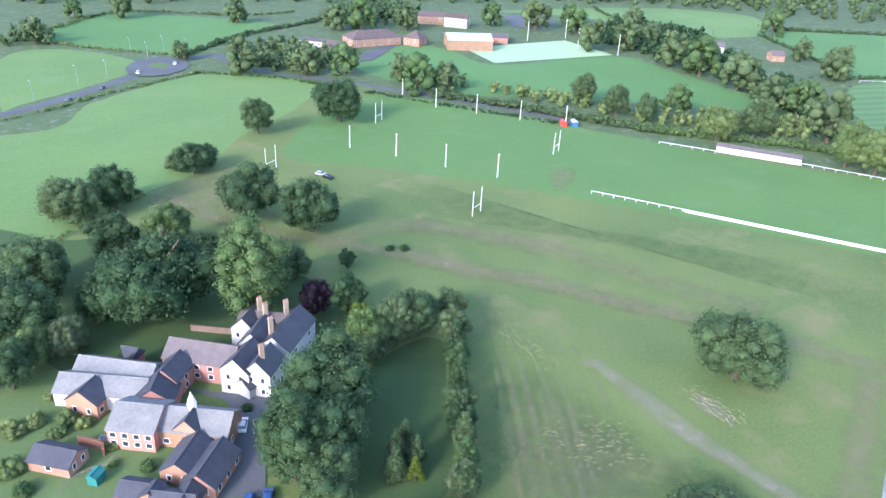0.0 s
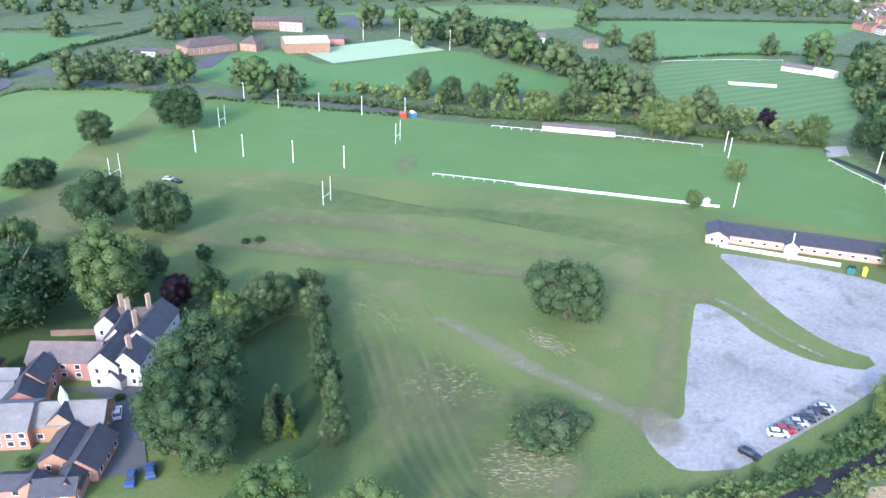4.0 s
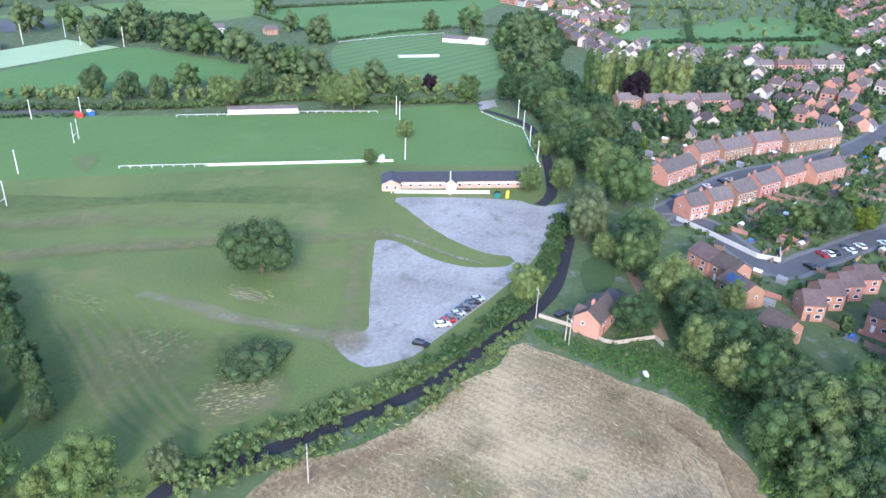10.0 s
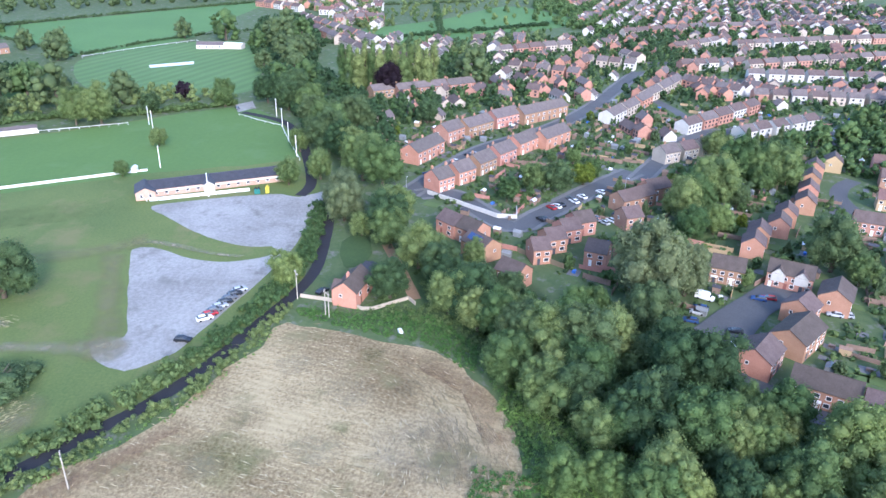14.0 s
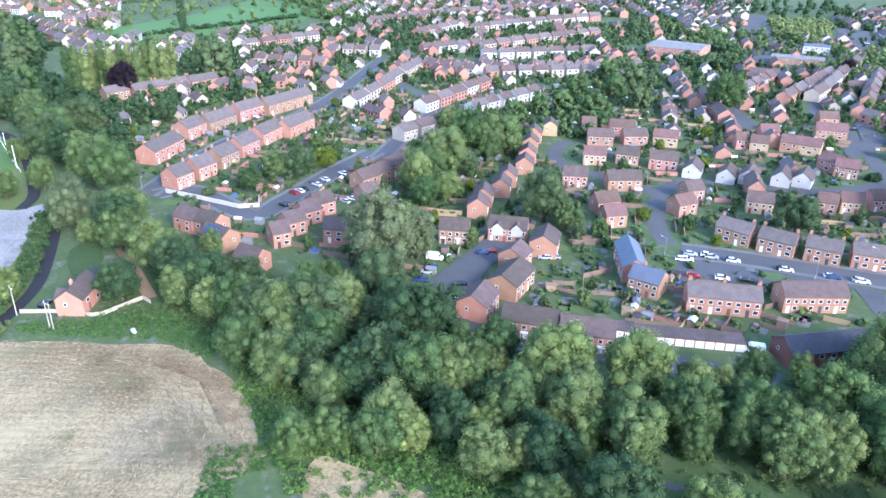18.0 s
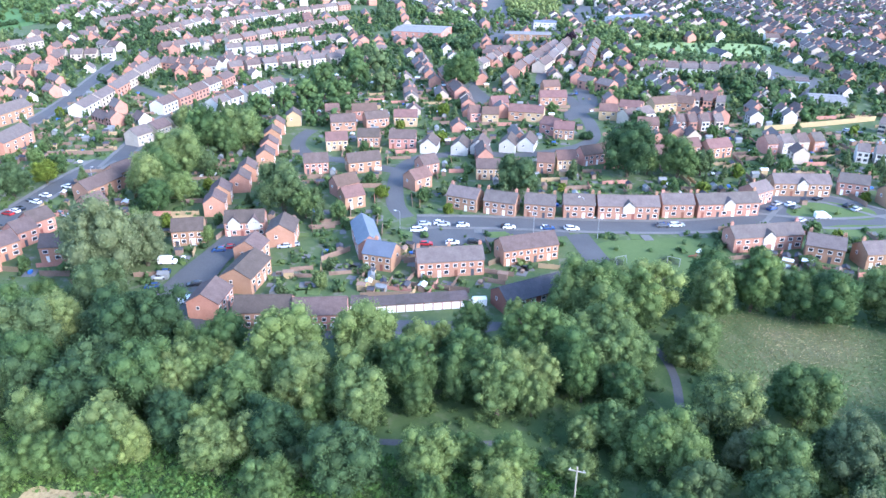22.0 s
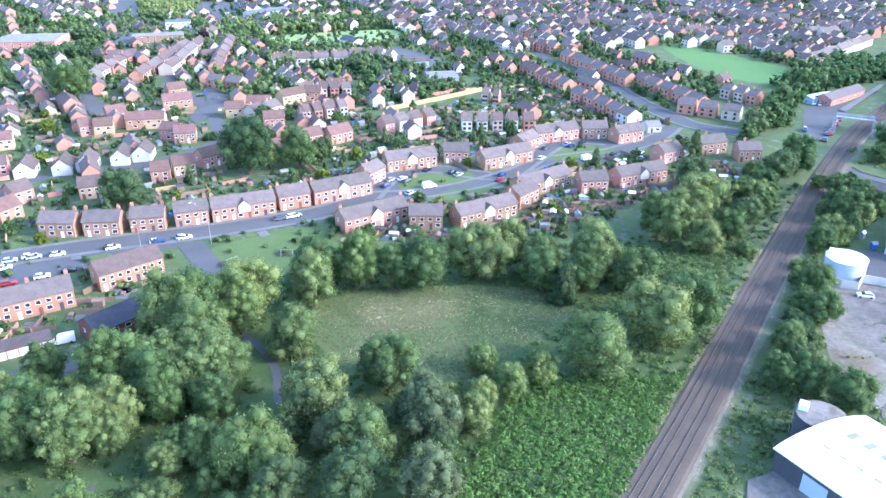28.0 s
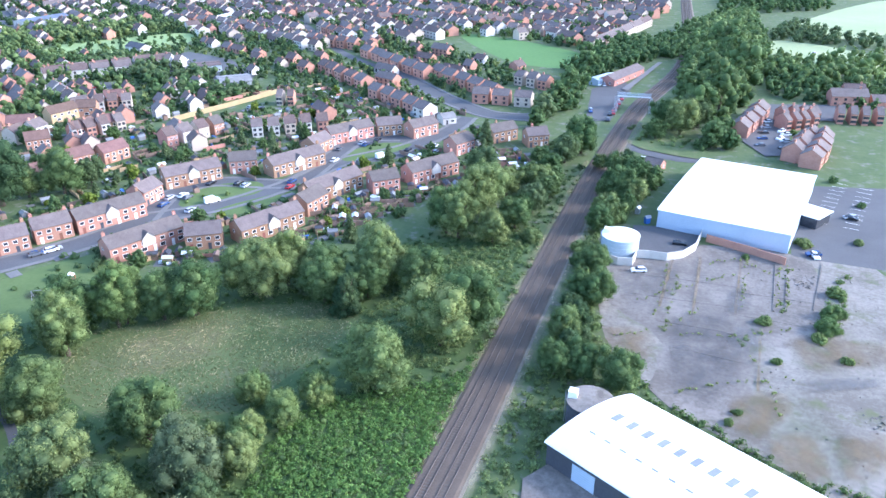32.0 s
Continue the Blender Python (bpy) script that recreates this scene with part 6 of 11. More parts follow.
house(40.9, -300.9, 31, -320.7, w=7.6, rise=2.4, wall='brick', roof='roof_slate', n=4, gablets=1, chim=2, near=1, front=-1)
house(36.7, -335.4, 28.2, -357.1, w=7.6, rise=2.4, wall='brick', roof='roof_slate', n=4, gablets=1, chim=2, near=1, front=-1)
house(20.6, -352.5, 13.3, -359.5, w=7.6, rise=2.4, wall='brick', roof='roof_slate', n=2, gablets=0, chim=2, near=1, front=-1)
house(11.4, -364.5, -0.1, -382.2, w=7.6, rise=2.4, wall='brick', roof='roof_slate', n=4, gablets=1, chim=2, near=1, front=-1)
house(90, -314.5, 89.9, -323.9, w=7.6, rise=2.4, roof='roof_slate', n=2, chim=1, front=-1)
house(60.5, -380.3, 58.8, -391.3, w=7.6, rise=2.4, roof='roof_slate', n=2, chim=1, front=-1)
house(33.5, -325.4, 31.8, -336.6, w=7.6, rise=2.4, roof='roof_slate', n=2, chim=1, front=-1)
house(7.3, -400, 2.7, -409.4, w=7.6, rise=2.4, roof='roof_slate', n=2, chim=1, front=-1)
house(-2.6, -420.4, -10.3, -430.4, w=7.6, rise=2.4, roof='roof_slate', n=2, chim=1, front=-1)
house(-18.2, -421.5, -25.8, -426.5, w=7.6, rise=2.4, roof='roof_slate', n=2, chim=1, front=-1)
house(26.3, -440, 21.5, -444.4, wall='render_white', eave=3, rise=1.5, roof='roof_grey_old', chim=0, front=-1)
house(107.9, -134, 100.6, -146.2, w=8, wall='brick', roof='roof_brown', n=3, chim=0, near=2, porch=1, front=-1)
house(98.8, -145.9, 92.2, -157.5, w=8, wall='brick', roof='roof_brown', n=3, chim=0, near=2, porch=1, front=-1)
house(113.3, -126.9, 121.1, -133.3, w=8.5, wall='brick_orange', n=2, chim=0, near=2, front=-1)
house(122.6, -138.7, 132.3, -148.2, w=9, wall='brick_orange', n=2, chim=0, near=2, front=-1)
house(138.3, -147.3, 143.8, -152.6, w=8, wall='brick_orange', n=1, chim=0, near=2, front=-1)
house(144.4, -160.3, 153.2, -165.6, w=8.5, wall='brick_orange', n=1, chim=0, near=2, front=-1)
house(166.7, -133.7, 163, -142.5, w=8, wall='brick', n=2, chim=0, near=2, porch=1, front=-1)
house(164.6, -150, 158.8, -161.1, w=8, wall='brick', n=3, chim=0, near=2, gablets=2, front=-1)
house(120.3, -178.1, 113.3, -183.7, w=7.5, wall='brick_orange', roof='roof_blue', n=2, chim=1, near=2, front=-1)
house(139.3, -186.1, 122.2, -179.9, w=7, wall='brick_orange', roof='roof_blue', n=2, chim=0, near=2, front=-1)
house(107, -186.9, 98.8, -204.3, w=7.5, wall='brick_orange', roof='roof_slate', n=4, chim=3, near=2, front=-1)
house(100.4, -211.8, 95.7, -228.8, w=8, wall='brick_orange', roof='roof_brown', n=4, chim=0, near=2, front=-1)
house(76.7, -194, 74.3, -219.6, w=8.5, wall='brick_dark', roof='roof_dark', n=4, chim=0, near=2, eave=4.2, front=-1)
house(197.9, -52.8, 191.4, -58.8, w=8, wall='brick_orange', roof='roof_brown', chim=0, near=2, front=-1)
house(191.7, -59.1, 185.7, -65.2, w=8, wall='brick_orange', roof='roof_brown', chim=0, near=2, front=-1)
house(180.8, -61.3, 172.7, -67.7, w=8, wall='brick_orange', roof='roof_brown', chim=0, near=2, solar=5, front=-1)
house(160.9, -70.4, 155.5, -76.6, w=7.5, wall='brick_orange', roof='roof_brown', chim=0, near=2, front=-1)
house(174.9, -79.7, 176.2, -85.3, w=8, wall='brick_orange', chim=0, near=2, front=-1)
house(182.4, -84.6, 184.9, -90.8, w=8, wall='brick_orange', chim=0, near=2, front=-1)
house(190.3, -90.5, 193.2, -96.6, w=8, wall='brick_orange', chim=0, near=2, front=-1)
house(197, -95.6, 199.9, -102.4, w=8, wall='brick_orange', chim=0, near=2, front=-1)
house(175.8, -97.8, 173.1, -104.1, w=8, wall='brick_orange', chim=0, near=2, front=-1)
house(218.3, -115, 222.5, -122, w=8, wall='brick', chim=0, front=-1)
house(222.2, -120.9, 227.9, -128.4, w=8, wall='brick', chim=0, front=-1)
house(231.1, -128, 236.8, -137, w=8, wall='brick', chim=0, front=-1)
house(202.6, -113.4, 205, -119.7, w=8, wall='brick', chim=0, front=-1)
house(267.1, -36.3, 286.2, -47.2, w=9, eave=5.6, rise=3, wall='brick_orange', roof='roof_slate', n=3, chim=3, near=1, front=-1)
house(300.6, -48.9, 311.4, -57, w=9, eave=5.6, rise=3, wall='brick', roof='roof_slate', n=2, chim=2, near=1, front=-1)
house(309.5, -58.9, 323.4, -71.1, w=9, eave=5.6, rise=3, wall='brick', roof='roof_slate', n=3, chim=3, near=1, front=-1)
house(328.1, -73.2, 339.7, -85.8, w=9, eave=5.6, rise=3, wall='brick', roof='roof_slate', n=3, chim=3, near=1, front=-1)
house(336.3, -87.6, 358.4, -112.4, w=9, eave=5.6, rise=3, wall='brick', roof='roof_slate', n=4, chim=4, near=1, front=-1)
house(235.1, -46.9, 241.1, -52.9, w=8.5, eave=5.4, rise=3, wall='brick_orange', roof='roof_slate', n=2, chim=2, near=1, front=-1)
house(244, -54.6, 251.1, -61.4, w=8.5, eave=5.4, rise=3, wall='brick_orange', roof='roof_slate', n=2, chim=2, near=1, front=-1)
house(255.7, -62.9, 264.9, -70.1, w=8.5, eave=5.4, rise=3, wall='brick', roof='roof_slate', n=2, chim=2, near=1, front=-1)
house(269.1, -71.7, 279, -79.5, w=8.5, eave=5.4, rise=3, wall='brick', roof='roof_slate', n=2, chim=2, near=1, front=-1)
house(284.4, -81.3, 298.3, -91.6, w=8.5, eave=5.4, rise=3, wall='brick_orange', roof='roof_slate', n=2, chim=2, near=1, front=-1)
house(293.8, -94, 309.6, -107.1, w=8.5, eave=5.4, rise=3, wall='brick_orange', roof='roof_slate', n=2, chim=2, near=1, front=-1)
house(383.4, -7, 390.5, -18.2, w=8.5, wall='brick', roof='roof_slate', n=2, chim=2, near=0, front=-1)
house(387.8, -21, 395.1, -32, w=8.5, wall='brick', roof='roof_slate', n=2, chim=2, near=0, front=-1)
house(395.1, -32.6, 404.8, -49.8, w=8.5, wall='brick', roof='roof_slate', n=3, chim=2, near=0, front=-1)
house(403.2, -49.9, 412.9, -65, w=8.5, wall='brick', roof='roof_slate', n=2, chim=2, near=0, front=-1)
house(141.6, -26.3, 153.3, -29.5, w=7, eave=4.8, rise=2.6, wall='brick_orange', roof='roof_brown', n=1, near=2, chim=1, front=-1)
house(228.8, -214.9, 225.2, -223.5, w=7, eave=4.7, rise=2.7, wall='brick_buff', roof='roof_red', n=2, chim=0, near=1, front=-1)
house(226.6, -229.5, 221.4, -237.4, w=7, eave=4.7, rise=2.7, wall='brick', roof='roof_brown', n=2, chim=0, near=1, front=-1)
house(217.5, -240.2, 210.9, -249.6, w=7, eave=4.7, rise=2.7, wall='brick', roof='roof_brown', n=2, chim=0, near=1, front=-1)
house(254.1, -229, 249.7, -239.8, w=7, eave=4.7, rise=2.7, wall='brick', roof='roof_brown', n=2, chim=0, near=0, front=-1)
house(249.9, -244.7, 247.7, -255.6, w=7, eave=4.7, rise=2.7, wall='brick', roof='roof_brown', n=2, chim=0, near=0, front=-1)
house(246.4, -258.9, 240.4, -268.1, w=7, eave=4.7, rise=2.7, wall='brick_buff', roof='roof_red', n=2, chim=0, near=0, front=-1)
house(206.3, -195, 202.6, -203.8, w=7, eave=4.7, rise=2.7, wall='brick', roof='roof_brown', n=2, chim=0, near=1, front=-1)
house(197.2, -209.3, 194.2, -222.2, w=7, eave=4.7, rise=2.7, wall='brick_orange', roof='roof_brown', n=2, chim=0, near=1, front=-1)
house(176.1, -193.4, 176.3, -202.3, w=7, eave=4.7, rise=2.7, wall='brick', roof='roof_red', n=2, chim=0, near=1, front=-1)
house(164.4, -191, 163.8, -198.5, w=7, eave=4.7, rise=2.7, wall='brick_orange', roof='roof_red', n=1, chim=0, near=1, front=-1)
house(166.9, -220, 168.2, -228.2, w=7, eave=4.7, rise=2.7, wall='brick_orange', roof='roof_red', n=1, chim=0, near=1, front=-1)
house(179.4, -232, 179.4, -239.2, w=7, eave=4.7, rise=2.7, wall='brick', roof='roof_brown', n=1, chim=0, near=1, front=-1)
house(165, -249.3, 159.8, -256.7, w=7, eave=4.7, rise=2.7, wall='brick_buff', roof='roof_brown', n=2, chim=0, near=1, front=-1)
house(158.2, -274.2, 153.9, -279.4, w=7, eave=4.7, rise=2.7, wall='brick', roof='roof_red', n=1, chim=0, near=1, front=-1)
house(156.3, -282.3, 152.6, -289.4, w=7, eave=4.7, rise=2.7, wall='brick_buff', roof='roof_red', n=2, chim=0, near=1, front=-1)
house(156.9, -258.5, 156, -265.7, w=7, eave=4.7, rise=2.7, wall='brick_orange', roof='roof_red', n=1, chim=0, near=1, front=-1)
house(155.1, -294, 153.3, -303.9, w=7, eave=4.7, rise=2.7, wall='brick', roof='roof_red', n=2, chim=0, near=1, front=-1)
house(153.8, -304.5, 151.4, -314, w=7, eave=4.7, rise=2.7, wall='brick', roof='roof_red', n=2, chim=0, near=1, front=-1)
house(199.4, -312.3, 190.6, -314.8, w=7, eave=4.7, rise=2.7, wall='brick', roof='roof_red', n=1, chim=0, near=0, front=-1)
house(190.3, -310.8, 184, -317.2, w=7, eave=4.7, rise=2.7, wall='brick', roof='roof_red', n=2, chim=0, near=1, front=-1)
house(242.8, -313.6, 239.6, -321.6, w=7, eave=4.7, rise=2.7, wall='brick', roof='roof_red', n=1, chim=0, near=0, front=-1)
house(225.7, -312.5, 220.1, -318, w=7, eave=4.7, rise=2.7, wall='brick_orange', roof='roof_red', n=1, chim=0, near=0, front=-1)
house(220.1, -318, 213.2, -324.1, w=7, eave=4.7, rise=2.7, wall='brick_buff', roof='roof_red', n=1, chim=0, near=0, front=-1)
house(257, -359.6, 253.6, -368.3, w=7, eave=4.7, rise=2.7, wall='brick_orange', roof='roof_red', n=1, chim=0, near=0, front=-1)
house(239.6, -343, 232.3, -355, w=7, eave=4.7, rise=2.7, wall='brick', roof='roof_red', n=2, chim=0, near=0, front=-1)
house(233.4, -293.4, 231.4, -298.5, w=7, eave=4.7, rise=2.7, wall='brick', roof='roof_red', n=1, chim=0, near=0, front=-1)
house(228.3, -297.9, 223.5, -304.1, w=7, eave=4.7, rise=2.7, wall='brick_buff', roof='roof_red', n=1, chim=0, near=0, front=-1)
house(202.5, -350.5, 196.6, -357, w=7, eave=4.7, rise=2.7, wall='brick_buff', roof='roof_red', n=1, chim=0, near=0, front=-1)
house(203.1, -365.4, 193.7, -372, w=7, eave=4.7, rise=2.7, wall='brick_buff', roof='roof_red', n=2, chim=0, near=0, front=-1)
house(174.9, -348.3, 169.1, -355.5, w=7, eave=4.7, rise=2.7, wall='brick', roof='roof_red', n=2, chim=0, near=1, front=-1)
house(197.6, -381.7, 194.4, -395.2, w=7, eave=4.7, rise=2.7, wall='brick_buff', roof='roof_red', n=2, chim=0, near=0, front=-1)
house(193.8, -396.5, 186.3, -401.1, w=7, eave=4.7, rise=2.7, wall='brick_orange', roof='roof_red', n=1, chim=0, near=0, front=-1)
house(195.3, -416, 187.1, -421.7, w=7, eave=4.7, rise=2.7, wall='brick', roof='roof_red', n=2, chim=0, near=0, front=-1)
house(167.7, -366, 166.8, -377.4, w=7, eave=4.7, rise=2.7, wall='brick_orange', roof='roof_red', n=1, chim=0, near=1, front=-1)
house(164.6, -378.2, 159.4, -386.1, w=7, eave=4.7, rise=2.7, wall='brick', roof='roof_red', n=2, chim=0, near=1, front=-1)
house(140.9, -319.3, 137, -328.6, w=7, eave=4.7, rise=2.7, wall='brick_buff', roof='roof_red', n=2, chim=0, near=1, front=-1)
house(141.2, -336.6, 137.7, -345.1, w=7, eave=4.7, rise=2.7, wall='brick', roof='roof_red', n=2, chim=0, near=1, front=-1)
house(133.8, -345.2, 130.9, -355.9, w=7, eave=4.7, rise=2.7, wall='brick_orange', roof='roof_red', n=2, chim=0, near=1, front=-1)
house(199.4, -248.6, 207.1, -255.5, w=7, eave=3.6, rise=2.9, wall='render_white', roof='roof_brown', chim=0, near=1, front=-1)
house(190.4, -258.3, 197.7, -265.3, w=7, eave=3.6, rise=2.9, wall='render_white', roof='roof_brown', chim=0, near=1, front=-1)
house(187.1, -266.1, 194.4, -273.4, w=7, eave=3.6, rise=2.9, wall='render_white', roof='roof_brown', chim=0, near=1, front=-1)
house(182.3, -277.7, 189.5, -285.3, w=7, eave=3.6, rise=2.9, wall='render_white', roof='roof_brown', chim=0, near=1, front=-1)
house(179.2, -285.3, 186.2, -293.2, w=7, eave=3.6, rise=2.9, wall='render_white', roof='roof_brown', chim=0, near=1, front=-1)
house(272.5, -235, 270, -241.2, wall='brick', roof='roof_red', chim=0, near=0, front=-1)
house(265.6, -246.1, 261.1, -257.2, wall='brick', roof='roof_red', chim=0, near=0, front=-1)
house(179.7, -150.7, 187.2, -154.0, w=7, eave=4.8, wall='brick_orange', roof='roof_brown', chim=0, front=-1)
house(188.9, -155.8, 196.4, -159.1, w=7, eave=4.8, wall='brick_orange', roof='roof_brown', chim=0, front=-1)
house(197.0, -165.6, 204.4, -169.0, w=7, eave=4.8, wall='brick_orange', roof='roof_brown', chim=0, front=-1)
house(206.7, -171.9, 214.2, -175.3, w=7, eave=4.8, wall='brick_orange', roof='roof_brown', chim=0, front=-1)
house(219.1, -183.9, 226.6, -187.2, w=7, eave=4.8, wall='brick_orange', roof='roof_brown', chim=0, front=-1)
house(232.0, -190.5, 239.5, -193.8, w=7, eave=4.8, wall='brick_orange', roof='roof_brown', chim=0, front=-1)
house(246.1, -197.4, 253.6, -200.7, w=7, eave=4.8, wall='brick_orange', roof='roof_brown', chim=0, front=-1)
house(259.5, -204.7, 267.0, -208.0, w=7, eave=4.8, wall='brick_orange', roof='roof_brown', chim=0, front=-1)
house(268.9, -216.8, 276.4, -220.1, w=7, eave=4.8, wall='brick_buff', roof='roof_brown', chim=0, front=-1)

# far town
row(276.9, -143.9, 295.1, -173.2, 3, walls=['render_cream'], roofs=['roof_brown', 'roof_slate', 'roof_brown', 'roof_slate'], near=0, chim=1, n=2, w=8, front=-1)
far_row(324.2, -166.4, 375, -222.2, 5, seed=186, walls=(2, 0), roofs=(4, 5, 4, 5))
far_row(314, -190.6, 344.6, -241.6, 5, seed=187, walls=(2,), roofs=(4, 5, 4, 5))
far_row(337.7, -132.8, 439.6, -195.8, 6, seed=188, walls=(0, 1, 2, 3, 3), roofs=(4, 5, 4, 5))
far_row(431.6, -200.6, 403.9, -226, 4, seed=189, walls=(0, 1, 2, 3, 3), roofs=(4, 5, 4, 5))
far_row(399.6, -227.8, 392.8, -302.2, 7, seed=190, walls=(0, 1, 2, 3, 3), roofs=(4, 5, 4, 5))
far_row(525.6, -85.5, 559.5, -144.3, 5, seed=191, walls=(0, 1, 2, 3, 3), roofs=(4, 5, 4, 5))
far_row(470.5, -90.5, 447.1, -136.3, 5, seed=192, walls=(0, 1, 2, 3, 3), roofs=(4, 5, 4, 5))
far_row(498.4, -143.9, 481.6, -180, 4, seed=193, walls=(0, 1, 2, 3, 3), roofs=(4, 5, 4, 5))
far_row(525.7, -177.2, 504.1, -188.9, 2, seed=194, walls=(0, 1, 2, 3, 3), roofs=(4, 5, 4, 5))
far_row(485, -207.9, 502.1, -260.3, 5, seed=195, walls=(2, 0), roofs=(4, 5, 4, 5))
far_row(491, -256.4, 540.1, -378.6, 9, seed=196, walls=(0, 1, 2, 3, 3), roofs=(4, 5, 4, 5))
far_row(460, -245.6, 455.6, -334.7, 7, seed=197, walls=(2,), roofs=(4, 5, 4, 5))
far_row(557, -222.7, 607.9, -283, 5, seed=198, walls=(0, 1, 2, 3, 3), roofs=(4, 5, 4, 5))
far_row(578.1, -277.8, 628.5, -424.4, 9, seed=199, walls=(0, 1, 2, 3, 3), roofs=(4, 5, 4, 5))
far_row(674.5, -284.2, 723.9, -473.9, 10, seed=200, walls=(0, 1, 2, 3, 3), roofs=(4, 5, 4, 5))
far_row(626.5, -197.1, 673.6, -278.8, 6, seed=201, walls=(0, 1, 2, 3, 3), roofs=(4, 5, 4, 5))
far_row(675, 59, 694.9, 13.8, 5, seed=202, walls=(0, 1, 2, 3, 3), roofs=(4, 5, 4, 5))
far_row(619.1, 64.9, 512.9, 9.3, 6, seed=203, walls=(0, 1, 2, 3, 3), roofs=(4, 5, 4, 5))
far_row(500.7, 11.9, 483.7, -29.1, 4, seed=204, walls=(0, 1, 2, 3, 3), roofs=(4, 5, 4, 5))
far_row(435.7, -198.5, 412.4, -226.3, 4, seed=205, walls=(0, 1, 2, 3, 3), roofs=(4, 5, 4, 5))
far_row(422.4, -232.6, 397.7, -254.1, 3, seed=206, walls=(0, 1, 2, 3, 3), roofs=(4, 5, 4, 5))
far_row(410.6, -265.9, 398.9, -309.1, 5, seed=207, walls=(0, 1, 2, 3, 3), roofs=(4, 5, 4, 5))
far_row(324.3, -363.1, 352.5, -406.2, 4, seed=208, walls=(0, 1, 2, 3, 3), roofs=(4, 5, 4, 5))
far_row(297, -368.7, 356.6, -455.2, 5, seed=209, walls=(0, 1, 2, 3, 3), roofs=(4, 5, 4, 5))
far_row(323.1, -337.6, 267.2, -312.3, 3, seed=210, walls=(0, 1, 2, 3, 3), roofs=(4, 5, 4, 5))
far_row(299.5, -392.7, 385.6, -503.5, 6, seed=211, walls=(0, 1, 2, 3, 3), roofs=(4, 5, 4, 5))
far_row(267.4, -445.3, 224.4, -505.4, 6, seed=212, walls=(2, 0), roofs=(4, 5, 4, 5))
far_row(238.6, -425.2, 204.7, -407.1, 3, seed=213, walls=(0, 1, 2, 3, 3), roofs=(4, 5, 4, 5))
far_row(200.1, -401.9, 178.1, -417.6, 4, seed=214, walls=(0, 1, 2, 3, 3), roofs=(4, 5, 4, 5))
far_row(258.6, -389, 235, -393.4, 2, seed=215, walls=(0, 1, 2, 3, 3), roofs=(4, 5, 4, 5))
far_row(187.6, -350.8, 186.4, -369.6, 2, seed=216, walls=(0, 1, 2, 3, 3), roofs=(4, 5, 4, 5))
far_row(168.7, -364.6, 157.2, -386.6, 4, seed=217, walls=(0, 1, 2, 3, 3), roofs=(4, 5, 4, 5))
row(125, -370.1, 113.9, -397.7, 4, walls=['brick', 'brick_orange', 'render_white', 'render_cream', 'render_cream'], roofs=['roof_brown', 'roof_slate', 'roof_brown', 'roof_slate'], near=0, chim=1, n=2, w=8, front=-1)
far_row(97.9, -394.9, 70.1, -416.7, 5, seed=219, walls=(0, 1, 2, 3, 3), roofs=(4, 5, 4, 5))
far_row(115.1, -444.8, 105, -448.1, 2, seed=220, walls=(0, 1, 2, 3, 3), roofs=(4, 5, 4, 5))
far_row(180.9, -594.2, 136.4, -583.8, 5, seed=221, walls=(1,), roofs=(4, 5, 4, 5))
far_row(124.7, -567.2, 61.3, -518.7, 6, seed=222, walls=(1,), roofs=(5,))
far_row(61.3, -527.6, 12.9, -489.4, 5, seed=223, walls=(1,), roofs=(5,))
far_row(13.9, -525.6, -7.8, -517.4, 3, seed=224, walls=(0, 1, 2, 3, 3), roofs=(5,))
far_row(24.6, -481.6, -7.3, -483.2, 3, seed=225, walls=(0, 1, 2, 3, 3), roofs=(5,))
far_row(129, -520.2, 84.3, -486.4, 5, seed=226, walls=(2, 0), roofs=(4, 5, 4, 5))
far_row(76.3, -475.9, 31.6, -444.9, 5, seed=227, walls=(2, 0), roofs=(5,))
far_row(241.9, -615.1, 169.9, -574.1, 6, seed=228, walls=(0, 1, 2, 3, 3), roofs=(4, 5, 4, 5))
far_row(195.5, -721.5, 99.3, -695.7, 8, seed=229, walls=(0, 1, 2, 3, 3), roofs=(4, 5, 4, 5))
far_row(108.3, -723.7, 42.3, -718.5, 7, seed=230, walls=(0, 1, 2, 3, 3), roofs=(4, 5, 4, 5))
far_row(48.7, -746.9, 6.1, -713, 4, seed=231, walls=(0, 1, 2, 3, 3), roofs=(4, 5, 4, 5))
far_row(-10.1, -635.5, -34.6, -740.6, 5, seed=232, walls=(3,), roofs=(4, 5, 4, 5))
far_row(314.5, -640, 249.6, -627.2, 6, seed=233, walls=(0, 1, 2, 3, 3), roofs=(4, 5, 4, 5))
far_row(60.2, -676.3, 12.7, -667.6, 5, seed=234, walls=(0, 1, 2, 3, 3), roofs=(4, 5, 4, 5))
far_row(259.9, -698.4, 188.5, -706.3, 7, seed=235, walls=(0, 1, 2, 3, 3), roofs=(4, 5, 4, 5))
far_row(134.9, -806.3, 31.7, -813.6, 9, seed=236, walls=(0, 1, 2, 3, 3), roofs=(4, 5, 4, 5))
far_row(28.6, -796.5, -37.6, -788.9, 7, seed=237, walls=(0, 1, 2, 3, 3), roofs=(4, 5, 4, 5))
far_row(-101.2, -458.3, -110.9, -500.7, 4, seed=238, walls=(0,), roofs=(5,))
far_row(-126.2, -427.4, -135.1, -463.8, 4, seed=239, walls=(0,), roofs=(5,))
far_row(-117.8, -489.4, -134.6, -498.2, 4, seed=240, walls=(0,), roofs=(5,))
